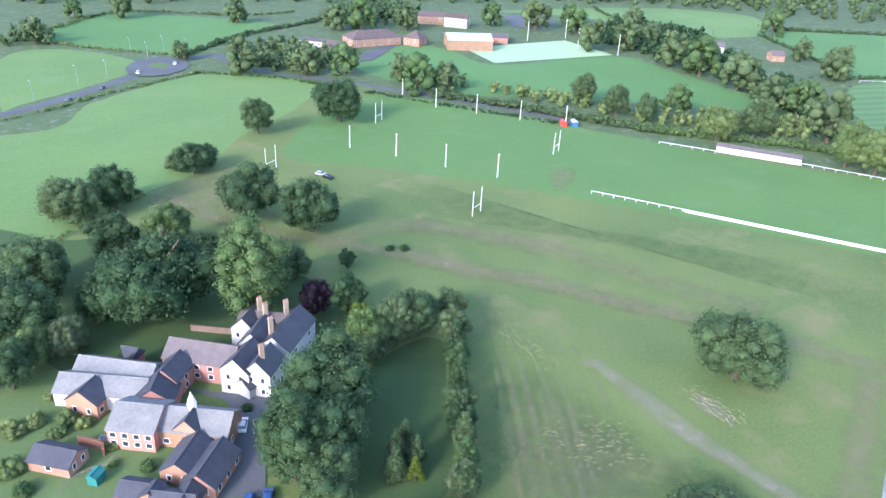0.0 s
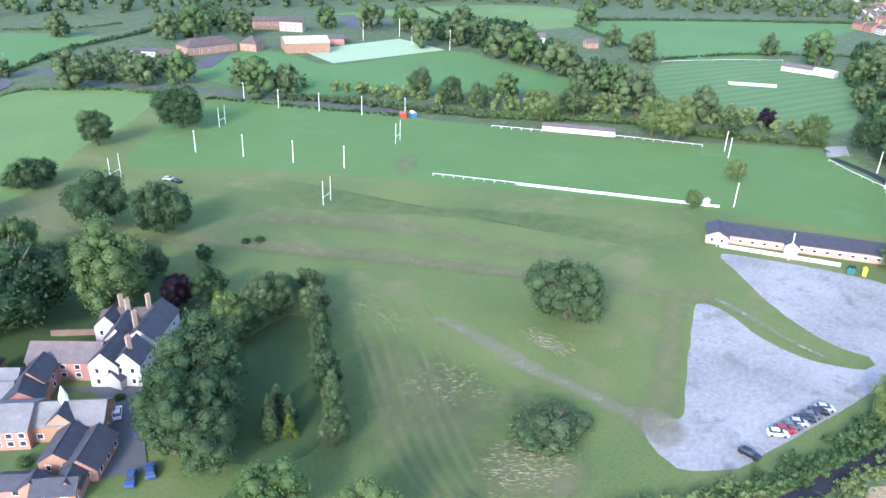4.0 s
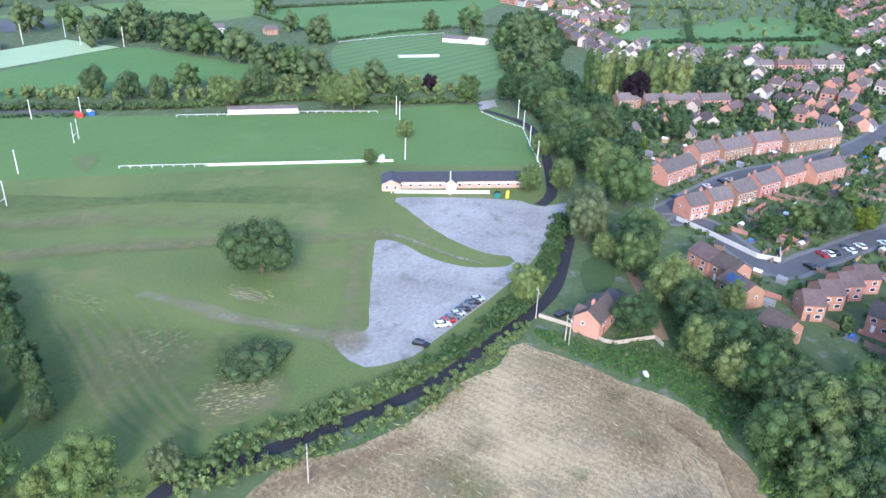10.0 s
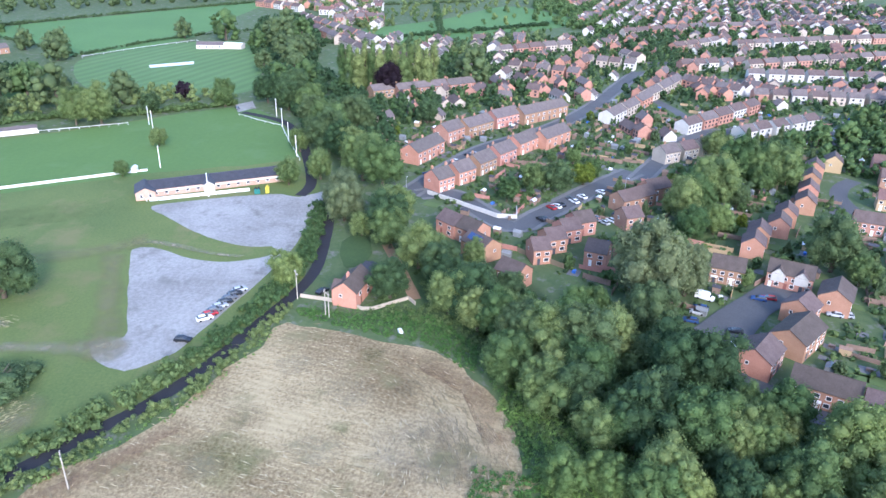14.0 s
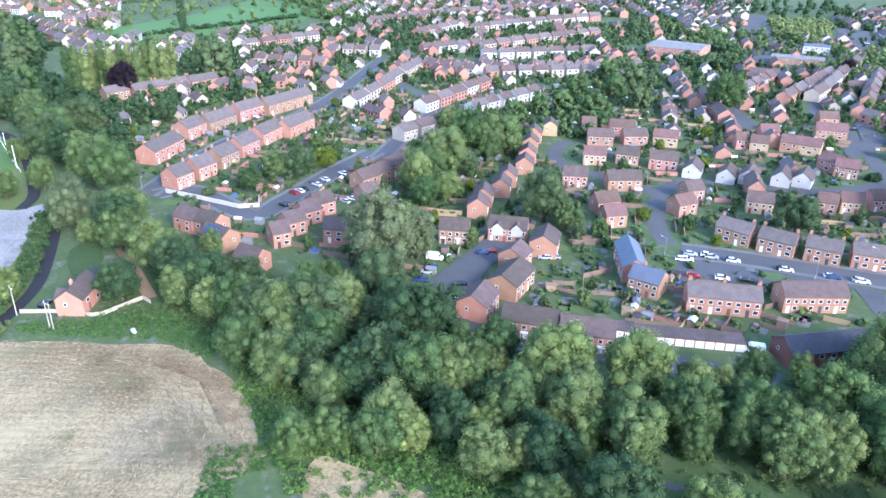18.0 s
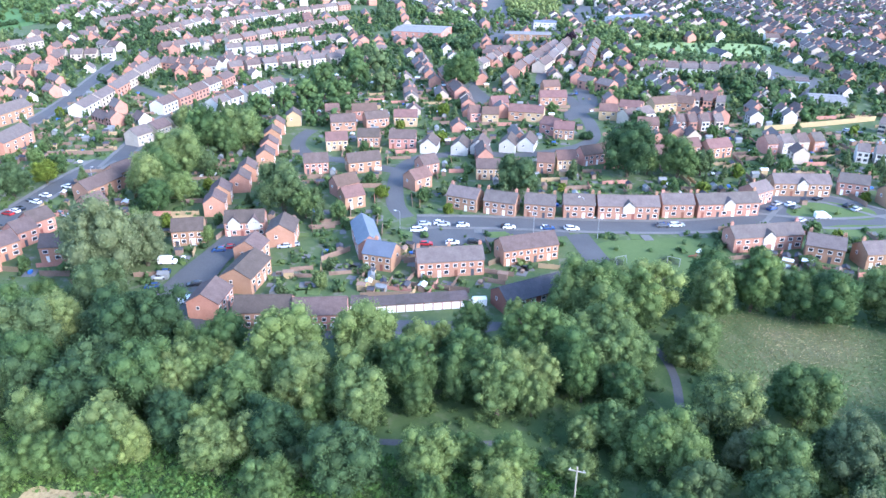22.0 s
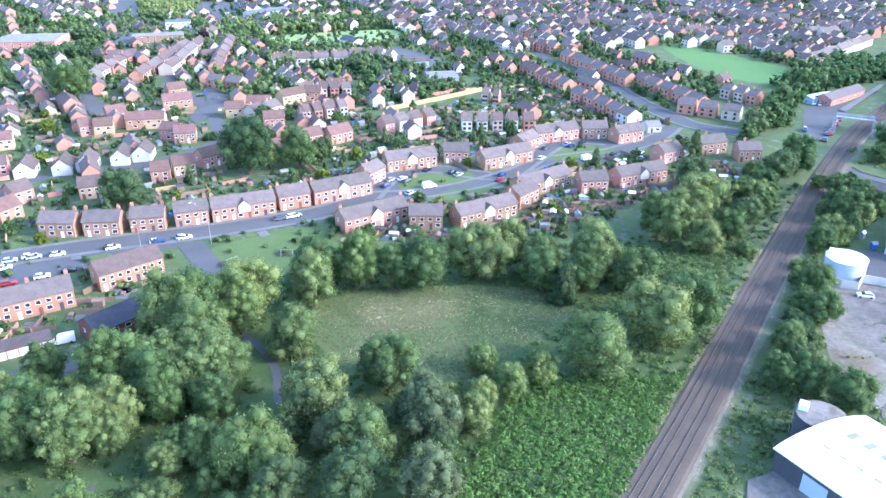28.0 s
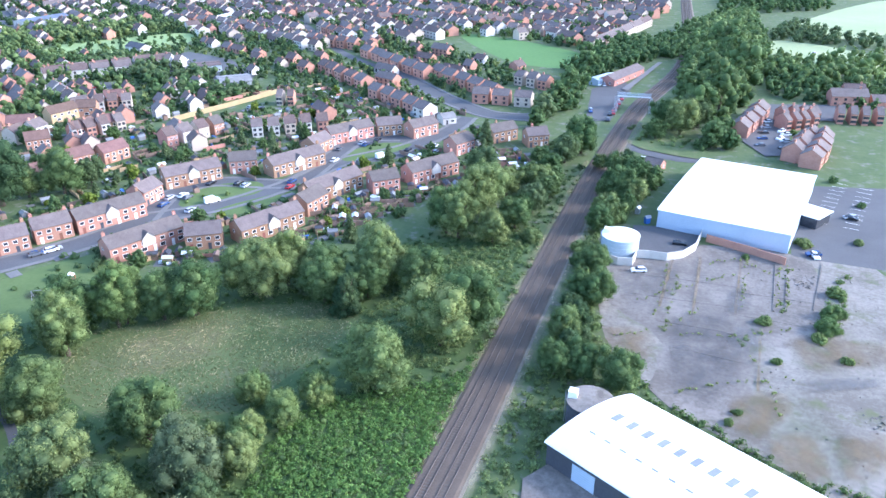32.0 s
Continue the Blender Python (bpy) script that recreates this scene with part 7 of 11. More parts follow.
far_row(-141.7, -500.6, -161.9, -502.4, 4, seed=241, walls=(0,), roofs=(5,))
far_row(786.5, 157, 744.7, 101.3, 5, seed=242, walls=(0, 1, 2, 3, 3), roofs=(4, 5, 4, 5))
far_row(689.3, 90.7, 556.6, 6.4, 9, seed=243, walls=(0, 1, 2, 3, 3), roofs=(4, 5, 4, 5))
far_row(880.1, 104.8, 801.7, 29.4, 8, seed=244, walls=(0, 1, 2, 3, 3), roofs=(4, 5, 4, 5))
far_row(695.9, 47.8, 689.6, 18.9, 4, seed=245, walls=(0, 1, 2, 3, 3), roofs=(4, 5, 4, 5))

# trees
tree('round', -40.5, -430.3, 6.3, 1.0, 1)
tree('dark', -38.3, -404.7, 5.2)
tree('round', -37.1, -384.2, 4.9)
tree('round', -30.4, -376.3, 3.7)
tree('round', -19.6, -479.4, 6.8, 1.0, 1)
tree('dark', -17.6, -516.9, 6.5, 1.0, 1)
tree('dark', -16.7, -462.5, 6.5, 1.0, 1)
tree('round', -16.2, -448.5, 4.5, 1.0, 1)
tree('round', -19.4, -565.3, 6.5, 1.0, 1)
tree('round', -82.9, -507.8, 6.8, 1.0, 1)
tree('tall', -92.6, -515.7, 7.6, 1.0, 1)
tree('round', -85.7, -567.4, 8.0, 1.0, 1)
tree('tall', -97.2, -596.2, 9.0, 1.0, 1)
tree('round', -76.5, -582.7, 6.4, 1.0, 1)
tree('round', -89.1, -660.5, 9.5, 1.0, 1)
tree('round', -98.8, -540.0, 7.5, 1.0, 1)
tree('light', -93.5, -451.9, 4.2, 1.0, 1)
tree('round', -65.6, -396.2, 4.1)
tree('round', -63.1, -382.8, 3.6)
tree('light', -73.3, -386.0, 2.8)
tree('round', -68.7, -370.3, 4.5)
tree('round', -64.0, -351.8, 4.3)
tree('round', -64.7, -316.0, 4.2)
tree('round', -65.8, -299.0, 4.3)
tree('dark', -65.6, -286.3, 3.7)
tree('dark', -13.9, -374.6, 6.2)
tree('round', -26.2, -364.6, 4.7)
tree('dark', -38.1, -352.5, 4.8)
tree('round', -36.1, -338.6, 5.0)
tree('round', -32.6, -325.3, 5.1)
tree('round', -40.6, -366.8, 3.9)
tree('round', 162.2, -176.4, 4.6)
tree('dark', 133.3, -299.2, 10.5)
tree('dark', 140.5, -250.7, 7.2)
tree('round', 122.2, -315.3, 7.5)
tree('dark', 119.0, -324.9, 5.0)
tree('golden', 164.2, -207.0, 2.4)
tree('golden', 246.2, -287.0, 3.3)
tree('light', 150.3, -371.1, 2.9)
tree('dark', 306.3, -286.4, 7.5, 1.0, 1)
tree('round', 288.0, -326.3, 10.0)
tree('round', 284.6, -171.6, 5.9)
tree('round', 256.3, -176.5, 7.0)
tree('dark', 272.1, -192.8, 6.4)
tree('round', 214.6, -141.6, 7.7)
tree('round', 242.9, -157.2, 7.1)
tree('dark', 225.0, -161.4, 5.0)
tree('round', 193.1, -134.9, 5.6)
tree('light', 199.0, -144.8, 5.4)
tree('round', 242.6, -177.1, 5.4)
tree('dark', 294.4, -209.7, 6.3, 1.0, 1)
tree('round', 154.8, -185.3, 3.1)
tree('light', 160.3, -142.2, 2.6)
tree('round', 131.1, -308.1, 5.1)
tree('bush', 175.7, -272.7, 1.8)
tree('bush_dark', 179.8, -321.3, 3.5)
tree('round', 178.5, -353.2, 4.1)
tree('round', 143.8, -334.7, 4.1)
tree('round', 301.2, -254.2, 6.6, 1.0, 1)
tree('round', 305.0, -239.4, 7.2, 1.0, 1)
tree('round', 305.8, -226.8, 6.5, 1.0, 1)
tree('round', 328.8, -260.5, 8.3, 1.0, 1)
tree('dark', 327.8, -281.7, 8.5, 1.0, 1)
tree('round', 375.9, -302.6, 8.0, 1.0, 1)
tree('dark', 353.2, -306.7, 8.4, 1.0, 1)
tree('round', 113.3, -159.5, 2.5)
tree('willow', 213.8, -16.4, 6.7)
tree('round', 268.5, -12.4, 7.2)
tree('dark', 278.9, -0.3, 9.4)
tree('dark', 310.7, 2.6, 7.6)
tree('dark', 188.3, -34.8, 7.7)
tree('dark', 150.6, -53.8, 5.7)
tree('round', 280.4, 13.2, 5.0)
tree('dark', 322.1, 15.7, 7.2)
tree('dark', 352.7, 33.4, 7.8)
tree('dark', 466.8, 53.6, 11.4, 1.0, 1)
tree('dark', 527.5, 74.5, 12.7, 1.0, 1)
tree('round', 407.2, 34.6, 8.8, 1.0, 1)
tree('round', 224.8, -75.5, 4.6)
tree('bush', 226.2, -61.2, 2.9)
tree('light', 272.5, -106.8, 3.3)
tree('dark', 236.6, -95.2, 6.0)
tree('round', 236.3, -86.7, 5.6)
tree('golden', 245.4, -107.2, 4.4)
tree('dark', 332.1, -41.2, 5.7)
tree('dark', 473.1, -67.5, 9.1, 1.0, 1)
tree('oak', 141.9, 67.8, 9.6)
tree('oak', 85.5, 207.2, 9.8)
tree('oak', 97.1, 188.1, 9)
tree('oak', 52.3, 235.9, 8.1)
tree('oak', 37.9, 231, 8.2)
tree('oak', 162.1, 283.4, 11)
tree('dark', 123.5, 284.4, 7.1)
tree('oak', 84.1, 253, 6.1)
tree('oak', 79.6, 258.2, 3.7)
tree('oak', 89, 256.8, 5.4)
tree('dark', 42.7, 201.9, 6)
tree('cedar', 42.1, 164.2, 14.3)
tree('tall', 60.9, 151.2, 9.8)
tree('dark', 19.8, 185.4, 8.3)
tree('dark', 11.9, 167.9, 8.8)
tree('willow', 20.9, 158, 4.4)
tree('round', 56.6, 195.9, 7.2)
tree('dark', 57.4, 105.5, 9.2)
tree('dark', 50.7, 94.6, 7.3)
tree('tall_dark', 44.3, 95.5, 7.1)
tree('dark', 46.4, 87, 5.9)
tree('copper', 75.3, 144.4, 4.5)
tree('dark', 82.5, 140.6, 5)
tree('dark', 84.8, 123.1, 6)
tree('dark', 91, 122.6, 5.7)
tree('light', 77.2, 123.5, 5.2)
tree('dark', 75.7, 118.6, 3.8)
tree('dark', 94.5, 161.8, 2.6)
tree('bush_dark', 110.6, 164.4, 1.5)
tree('bush_dark', 114.1, 162.1, 1.7)
tree('tall_dark', 101.8, 123.1, 3.6)
tree('tall_dark', 95.3, 114.1, 4)
tree('conifer', 92.3, 109.5, 3.4)
tree('tall', 88.1, 103.5, 3.2)
tree('conifer', 84.2, 97.9, 3.2)
tree('tall_dark', 79.5, 91.4, 3.4)
tree('tall_dark', 77.2, 87.9, 3.0)
tree('conifer', 74.1, 83.4, 3.2)
tree('tall', 71.1, 79.2, 2.9)
tree('tall_dark', 67.5, 74.3, 3)
tree('conifer', 65.6, 91, 2.3)
tree('conifer', 59.5, 85.3, 2.5)
tree('conifer', 64.7, 85.7, 2.4)
tree('cypress', 62.2, 82.8, 1.9)
tree('willow', 67.5, 75.4, 3.2)
tree('conifer', 62.2, 89.2, 2.4)
tree('bush_dark', 99.4, 45.1, 8.1, 0.6)
tree('light', 45.3, 67.9, 6.2)
tree('light', 54.4, 52.2, 5.9)
tree('light', 49.8, 59.4, 2.9)
tree('willow', 63, 41.5, 3.4)
tree('round', 241.9, 76.4, 3.2)
tree('round', 237.5, 9.1, 5.2)
tree('round', 244.9, -2.1, 5.9)
tree('willow', 202.5, -17.8, 6.8)
tree('light', 153.9, -8.1, 5.1)
tree('dark', 238.2, 303.5, 7.9, 1.0, 1)
tree('dark', 288, 253.5, 7.0)
tree('dark', 286.2, 229.8, 6.8)
tree('dark', 292, 215.3, 6.0)
tree('dark', 313.2, 214, 8.6, 1.0, 1)
tree('round', 295.4, 178.8, 7.5)
tree('dark', 316.1, 173.2, 8.4)
tree('tall_light', 338.1, 137.3, 5.2)
tree('tall_light', 333.1, 124.4, 5.2)
tree('dark', 342.1, 151.3, 12.4, 1.0, 1)
tree('tall', 314.2, 129, 6.9)
tree('tall', 314.9, 116.8, 7.9)
tree('dark', 357.4, 124, 9.4, 1.0, 1)
tree('dark', 385.9, 185.2, 8.7, 1.0, 1)
tree('copper', 370.4, 95.1, 5.4, 1.0, 1)
tree('tall', 356.7, 68.4, 6)
tree('dark', 337.6, 101, 5.3)
tree('round', 282.7, 76.7, 4.1)
tree('dark', 404.4, 288.2, 11.5, 1.0, 1)
tree('dark', 399.3, 261.9, 13.1, 1.0, 1)
tree('dark', 388.5, 229.1, 12.6, 1.0, 1)
tree('dark', 363.1, 193.7, 10, 1.0, 1)
tree('dark', 372.5, 183.8, 9.5, 1.0, 1)
tree('dark', 477.2, 217.9, 11.6, 1.0, 1)
tree('dark', 570.6, 162.4, 8.3, 1.0, 1)
tree('dark', 565.1, 127.7, 12.5, 1.0, 1)
tree('dark', 391.3, 344, 11.7, 1.0, 1)
tree('dark', 415.5, 335.1, 11.3, 1.0, 1)
tree('dark', 427.3, 391.8, 10.6, 1.0, 1)
tree('dark', 444, 337.8, 9.3, 1.0, 1)
tree('dark', 501.7, 397.1, 8.1, 1.0, 1)
tree('dark', 522.3, 91.4, 8.2, 1.0, 1)
tree('dark', 570.7, 92.4, 9.7, 1.0, 1)
tree('dark', 600.1, 85.3, 11, 1.0, 1)
tree('dark', 568, 67.5, 10.4, 1.0, 1)
tree('dark', 507.9, 69.6, 8.7, 1.0, 1)
tree('dark', 448.9, 69.2, 7.2, 1.0, 1)
tree('dark', 415.3, 52.5, 6.7, 1.0, 1)
tree('dark', 451.7, 49.9, 7.1, 1.0, 1)
tree('dark', 511.9, 52.4, 7.9, 1.0, 1)
tree('round', 343.5, 19.4, 7.8)
tree('round', 295.8, 1.2, 9.2)
tree('dark', 282.5, 5.8, 7.1)
tree('round', 244.6, -19.1, 9.3)
tree('dark', 270.9, -7.4, 7.9)
tree('dark', 371.7, 33.7, 8.4)
tree('round', 237.4, -27.7, 8.9)
tree('dark', 312.4, -8.8, 8.8)
tree('dark', 367.1, 47.8, 7.5)
tree('poplar', 403.1, 11.4, 5, 0.95)
tree('poplar', 399.2, 6.4, 5, 0.95)
tree('poplar', 395.4, 1.4, 5, 0.95)
tree('poplar', 404.5, -1.9, 5, 0.95)
tree('poplar', 400.6, -6.8, 5, 0.95)
tree('poplar', 396.7, -11.7, 5, 0.95)
tree('poplar', 405.9, -15.3, 5, 0.95)
tree('poplar', 401.9, -20.1, 5, 0.95)
tree('poplar', 398.1, -24.9, 5, 0.95)
tree('poplar', 407.3, -28.8, 5, 0.95)
tree('poplar', 403.3, -33.5, 5, 0.95)
tree('poplar', 399.5, -38.1, 5, 0.95)
tree('poplar', 408.7, -42.3, 5, 0.95)
tree('copper', 395.0, -17.0, 8.6)
tree('dark', 421.5, -66.7, 12.1, 1.0, 1)
tree('dark', 222.2, 307.5, 11, 1.0, 1)
tree('dark', 235.5, 303.2, 7.3, 1.0, 1)
tree('dark', 229, 332.6, 7.7, 1.0, 1)
tree('dark', 208.1, 357.1, 9.3, 1.0, 1)
tree('dark', 188.9, 366.3, 9.2, 1.0, 1)
tree('dark', 159.7, 380.8, 10.6, 1.0, 1)
tree('dark', 286, 466.3, 12, 1.0, 1)
tree('dark', 267.2, 473.4, 9.9, 1.0, 1)
tree('dark', 316.1, 453.6, 10.2, 1.0, 1)
tree('dark', 388.1, 443.7, 9.5, 1.0, 1)
tree('dark', 409.4, 416.5, 12.8, 1.0, 1)
tree('dark', 483.7, 385.3, 8.8, 1.0, 1)
tree('dark', 453.2, 423, 9, 1.0, 1)
tree('dark', 142.3, 427, 5.8, 1.0, 1)
tree('dark', 217.4, 522.8, 8.9, 1.0, 1)
tree('dark', 122.1, 580.3, 7.1, 1.0, 1)
tree('dark', 151.6, 569.8, 10, 1.0, 1)
tree('dark', 81.8, 501, 8.3, 1.0, 1)
tree('dark', 578.8, 322.1, 11.2, 1.0, 1)
tree('dark', 470.5, 215.5, 10.4, 1.0, 1)
tree('dark', 506.2, 256.8, 7.7, 1.0, 1)
tree('round', 198, -35.9, 7.3)
tree('round', 180.8, -35.5, 6.3)
tree('round', 189.6, -25.3, 4.1)
tree('willow', 209.5, -15.1, 6)
tree('round', 166.8, -45.2, 7.1)
tree('dark', 156.8, -52.3, 6.5)
tree('dark', 147.2, -38.3, 5.5)
tree('dark', 138.8, -60.2, 7.2)
tree('round', 128.4, -67.3, 6.5)
tree('round', 116.6, -77.5, 7.4)
tree('round', 107.8, -68.9, 6.5)
tree('light', 125.6, -86.9, 7.1)
tree('round', 118.4, -94.1, 6.8)
tree('round', 103.5, -86.3, 6.9)
tree('round', 97.7, -75.7, 6.1)
tree('dark', 128.2, -105.8, 7.9)
tree('dark', 107.6, -107.4, 8)
tree('willow', 147.9, -110.7, 11.5)
tree('willow', 153.6, -122.4, 7.2)
tree('dark', 86, -93.8, 6.8)
tree('round', 83.6, -105.5, 7.8)
tree('round', 85.9, -86, 5.2)
tree('round', 208.7, -136.3, 7.9)
tree('round', 223.4, -150.5, 9.4)
tree('round', 252.1, -170.7, 9.1)
tree('round', 248.8, -176.5, 7.9)
tree('round', 246.5, -184.4, 8.9)
tree('dark', 171.7, -172.4, 8.6)
tree('round', 138.9, -54.8, 6.4)
tree('round', 130.8, -62.4, 5.6)
tree('dark', 122.5, -72.5, 6.2)
tree('dark', 115.3, -87.7, 8.2)
tree('light', 138.6, -94.5, 4.6)
tree('dark', 111.4, -104.5, 6.3)
tree('dark', 104.9, -114.2, 7.6)
tree('round', 91.3, -125.5, 6)
tree('light', 81.3, -135.8, 7.8)
tree('light', 72.8, -152.5, 7.7)
tree('round', 81.8, -111.9, 6.2)
tree('dark', 91.6, -98, 6.9)
tree('round', 102.4, -77.4, 5.7)
tree('round', 111.6, -69.5, 5.2)
tree('dark', 96.7, -82.9, 6.2)
tree('round', 85.8, -89.6, 5.4)
tree('round', 71.5, -96.3, 6.2)
tree('dark', 67.1, -107.7, 5.7)
tree('round', 70.5, -120.9, 6.5)
tree('round', 64.8, -134, 6.6)
tree('round', 54.5, -142, 6.9)
tree('dark', 54.2, -123.2, 6)
tree('round', 56.6, -111.4, 5.4)
tree('tall', 54.7, -155.4, 5.9)
tree('tall', 50.2, -163.7, 5.3)
tree('tall', 41.6, -167.2, 5.7)
tree('tall_light', 49.7, -183.9, 6.8)
tree('tall', 56.2, -204.3, 8)
tree('tall', 42.7, -199.8, 6.8)
tree('tall', 39.4, -185.7, 5.9)
tree('tall', 33.4, -197.2, 5.3)
tree('tall_light', 51.7, -221.6, 6.8)
tree('dark', 38.1, -129.7, 7.1)
tree('light', 32, -143.8, 5.6)
tree('light', 72.3, -77, 4.9)
tree('light', 72.8, -85.4, 4.4)
tree('light', 25.5, -157.6, 4.6)
tree('round', 23.7, -174.8, 3.7)
tree('round', 43.2, -117.6, 4.6)
tree('tall_light', 40.3, -249.8, 5.8)
tree('tall', 42.4, -235.7, 6.2)
tree('round', 26, -260.7, 6.8)
tree('tall', 32, -256.3, 5.3)
tree('round', 17.6, -275.1, 6.9)
tree('tall', 12, -282.4, 5.8)
tree('round', 2.1, -285.4, 6)
tree('conifer', -9.1, -273.6, 3.5)
tree('tall', -11.4, -289.9, 5.8)
tree('round', 51.9, -246.1, 6.2)
tree('tall_light', 40.1, -252.4, 5.4)
tree('round', 25.8, -261.3, 6.1)
tree('round', 14.4, -275.1, 7.1)
tree('round', -1.8, -277.6, 6.1)
tree('conifer', -10.4, -273.4, 3.7)
tree('round', -8.5, -296.4, 7.2)
tree('round', -23.3, -292.5, 5.8)
tree('tall', -21.8, -325.6, 6)
tree('tall', -22.2, -354.3, 6)
tree('round', -37, -268.8, 8)
tree('round', -30, -248.2, 7.2)
tree('round', 5.1, -218.3, 6.6)
tree('willow', -10.9, -209.6, 6)
tree('round', 11.4, -202.1, 6.8)
tree('round', -3.1, -198.4, 5.9)
tree('light', -7.8, -234.4, 3.5)
tree('light', -15.9, -232.8, 3.1)
tree('light', -21.3, -238.3, 3.5)
tree('light', -14.8, -222.7, 3.7)
tree('tall', 54.8, -209.6, 7.3)
tree('tall_light', 49.4, -216.6, 6.1)
tree('bush', 33.8, -217, 5.9)
tree('tall', 45.5, -190.9, 6)
tree('round', 37.7, -196, 7.2)
tree('tall', 42.5, -171.7, 5.4)
tree('tall', 49.6, -166, 5.9)
tree('light', 10.9, -183.2, 6.2)
tree('light', 24.8, -179, 3.7)
tree('willow', -21.2, -194.5, 5.8)
tree('dark', -9, -187.9, 5.9)
tree('dark', 0.6, -181.2, 4.9)
tree('bush', -42.9, -332.3, 3.7)
tree('bush', -34.1, -304.4, 3.9)
tree('round', -65.5, -319, 3.5)
tree('round', -68.4, -301.2, 4.4)
tree('round', -64.1, -279.1, 4.6)
tree('round', -70.3, -267.1, 4.3)
tree('round', -79, -265.1, 4.8)
tree('round', -64.6, -265.1, 4.3)
tree('round', -64.2, -372.5, 5.7)
tree('round', -61.3, -344.4, 4.4)
tree('round', -42.2, -418.4, 6.8)
tree('round', -71.0, -464.2, 6.2)
tree('dark', -82.5, -468.3, 7.4)
tree('round', -90.9, -444.4, 5.1, 1.0, 1)
tree('tall', -84.3, -470.7, 8.7, 1.0, 1)
tree('tall', -92.7, -498.5, 10, 1.0, 1)
tree('tall', -77.6, -504.4, 8.1, 1.0, 1)
tree('tall', -102.6, -552, 10.3, 1.0, 1)
tree('tall', -96.4, -618.5, 10.2, 1.0, 1)
tree('round', -39.1, -411.6, 4.9)
tree('round', -37.2, -371, 4.9)
tree('tall', -23.8, -341.4, 7.2)
tree('tall', -17, -328.2, 6.1)
tree('round', -12.4, -291.7, 6.1)
tree('round', -22.8, -290.1, 5.2)
tree('conifer', -10, -276.1, 3.6)
tree('round', -11.5, -283, 5.1)
tree('round', 2.4, -281.2, 5.2)
tree('round', 19.5, -275.8, 6.7)
tree('dark', 27.7, -260.7, 6.4)
tree('tall_light', 39.6, -251.9, 6.2)
tree('round', 48.9, -243.8, 6.8)
tree('round', -41.4, -276.3, 8.1)
tree('round', -36.9, -269, 6.6)
tree('round', -28.7, -249.5, 6.3)
tree('round', 8.2, -219.2, 5.5)
tree('round', 32.6, -217.9, 5.8)
tree('willow', -9.1, -211.4, 6)
tree('light', -15, -220.8, 3.7)
tree('light', -8.1, -235.3, 3.5)
tree('light', -17.8, -230.4, 3.9)
tree('light', -20.2, -239.6, 3.5)
tree('dark', 11.6, -201.9, 6.5)
tree('conifer', -5.2, -408.3, 4.1, 1.0, 1)
wood([(94.6, -115.1), (68.3, -152.6), (73.1, -164.5), (46.7, -191.1), (32.4, -185.5), (46.4, -153.6), (52.6, -131), (58.5, -109.5)], 8.5, ['round', 'tall', 'dark', 'light', 'tall_light'], 3.2, 5.0, 539)
wood([(93.6, -94.8), (68.7, -121.6), (47.2, -138.7), (36, -133), (68, -90.7)], 8.5, ['round', 'light', 'dark', 'tall'], 3.0, 4.8, 540)
wood([(41.7, -140.7), (16.1, -174.4), (23.5, -181.5), (-1, -213.8), (-17.6, -227.1), (-19.7, -202.5), (11.7, -150.3), (31.3, -135)], 9, ['light', 'round', 'dark', 'willow', 'bush'], 2.6, 4.6, 541)
wood([(176.7, -41.1), (151, -55.7), (122.1, -70.1), (91.7, -80.3), (71.7, -86.2), (72.6, -109.8), (96.6, -105.6), (123.5, -98.6), (145.8, -81), (169.7, -60.8)], 10, ['round', 'dark', 'tall', 'dark'], 3.2, 5.2, 542)
wood([(73.5, -211), (59.8, -226.9), (33.7, -212.9), (21.3, -192.3), (35.4, -171.2), (50.2, -157.9), (74.1, -170.9), (66.6, -185.9)], 9.5, ['tall', 'tall_light', 'round'], 3.0, 4.6, 543)
wood([(185.5, -114.5), (173.9, -131.4), (136.2, -131.1), (119.9, -129.8), (106.2, -134), (90.1, -129.9), (93.2, -114.3), (141.1, -109.7)], 10, ['round', 'tall', 'dark'], 3.5, 5.2, 544)
wood([(-22.2, -366.8), (-30.4, -401.1), (-35.2, -433), (-42.4, -419.7), (-41.9, -352.3), (-32.1, -339.3)], 9, ['round', 'tall', 'dark'], 2.6, 4.2, 545)
wood([(-52.2, -401.8), (-64.8, -420), (-72.3, -390), (-65.5, -342), (-65.9, -318.4), (-71.9, -294.7), (-67.1, -272.1), (-61.1, -270), (-59.9, -316.3)], 8, ['round', 'bush', 'dark', 'bush_light'], 2.2, 3.6, 546)
tree('bush', 5.2, 136.9, 2.7)
tree('bush', 9.2, 137.4, 2.4)
tree('bush', 12, 131.8, 2)
tree('bush', 2.5, 125.8, 2.9)
tree('bush_light', 23.4, 113.1, 1.6)
tree('bush', 3.7, 119, 2)
tree('bush_light', 17.1, 131.9, 1.8)
tree('bush', 21.7, 125.5, 1.5)
tree('bush_dark', 45.3, 118.9, 1.3)
tree('bush', 14.7, 134.8, 2.2)
tree('bush', 18.5, 117.6, 1)
tree('bush', 24.3, 107.1, 1)
tree('bush_light', 19.7, 122.2, 1.3)
tree('bush', 13.7, 144.5, 1.6)
tree('dark', 8, 151.8, 5.3)
tree('round', 13.3, 157.9, 4.7)
tree('willow', 19.6, 157.8, 3.7)
tree('cedar', 61.8, 184.4, 6.3)
tree('dark', 29.5, 168.7, 5.4)
tree('dark', 78.7, 163.4, 4.6)
tree('round', 69.3, 157.5, 4.1)
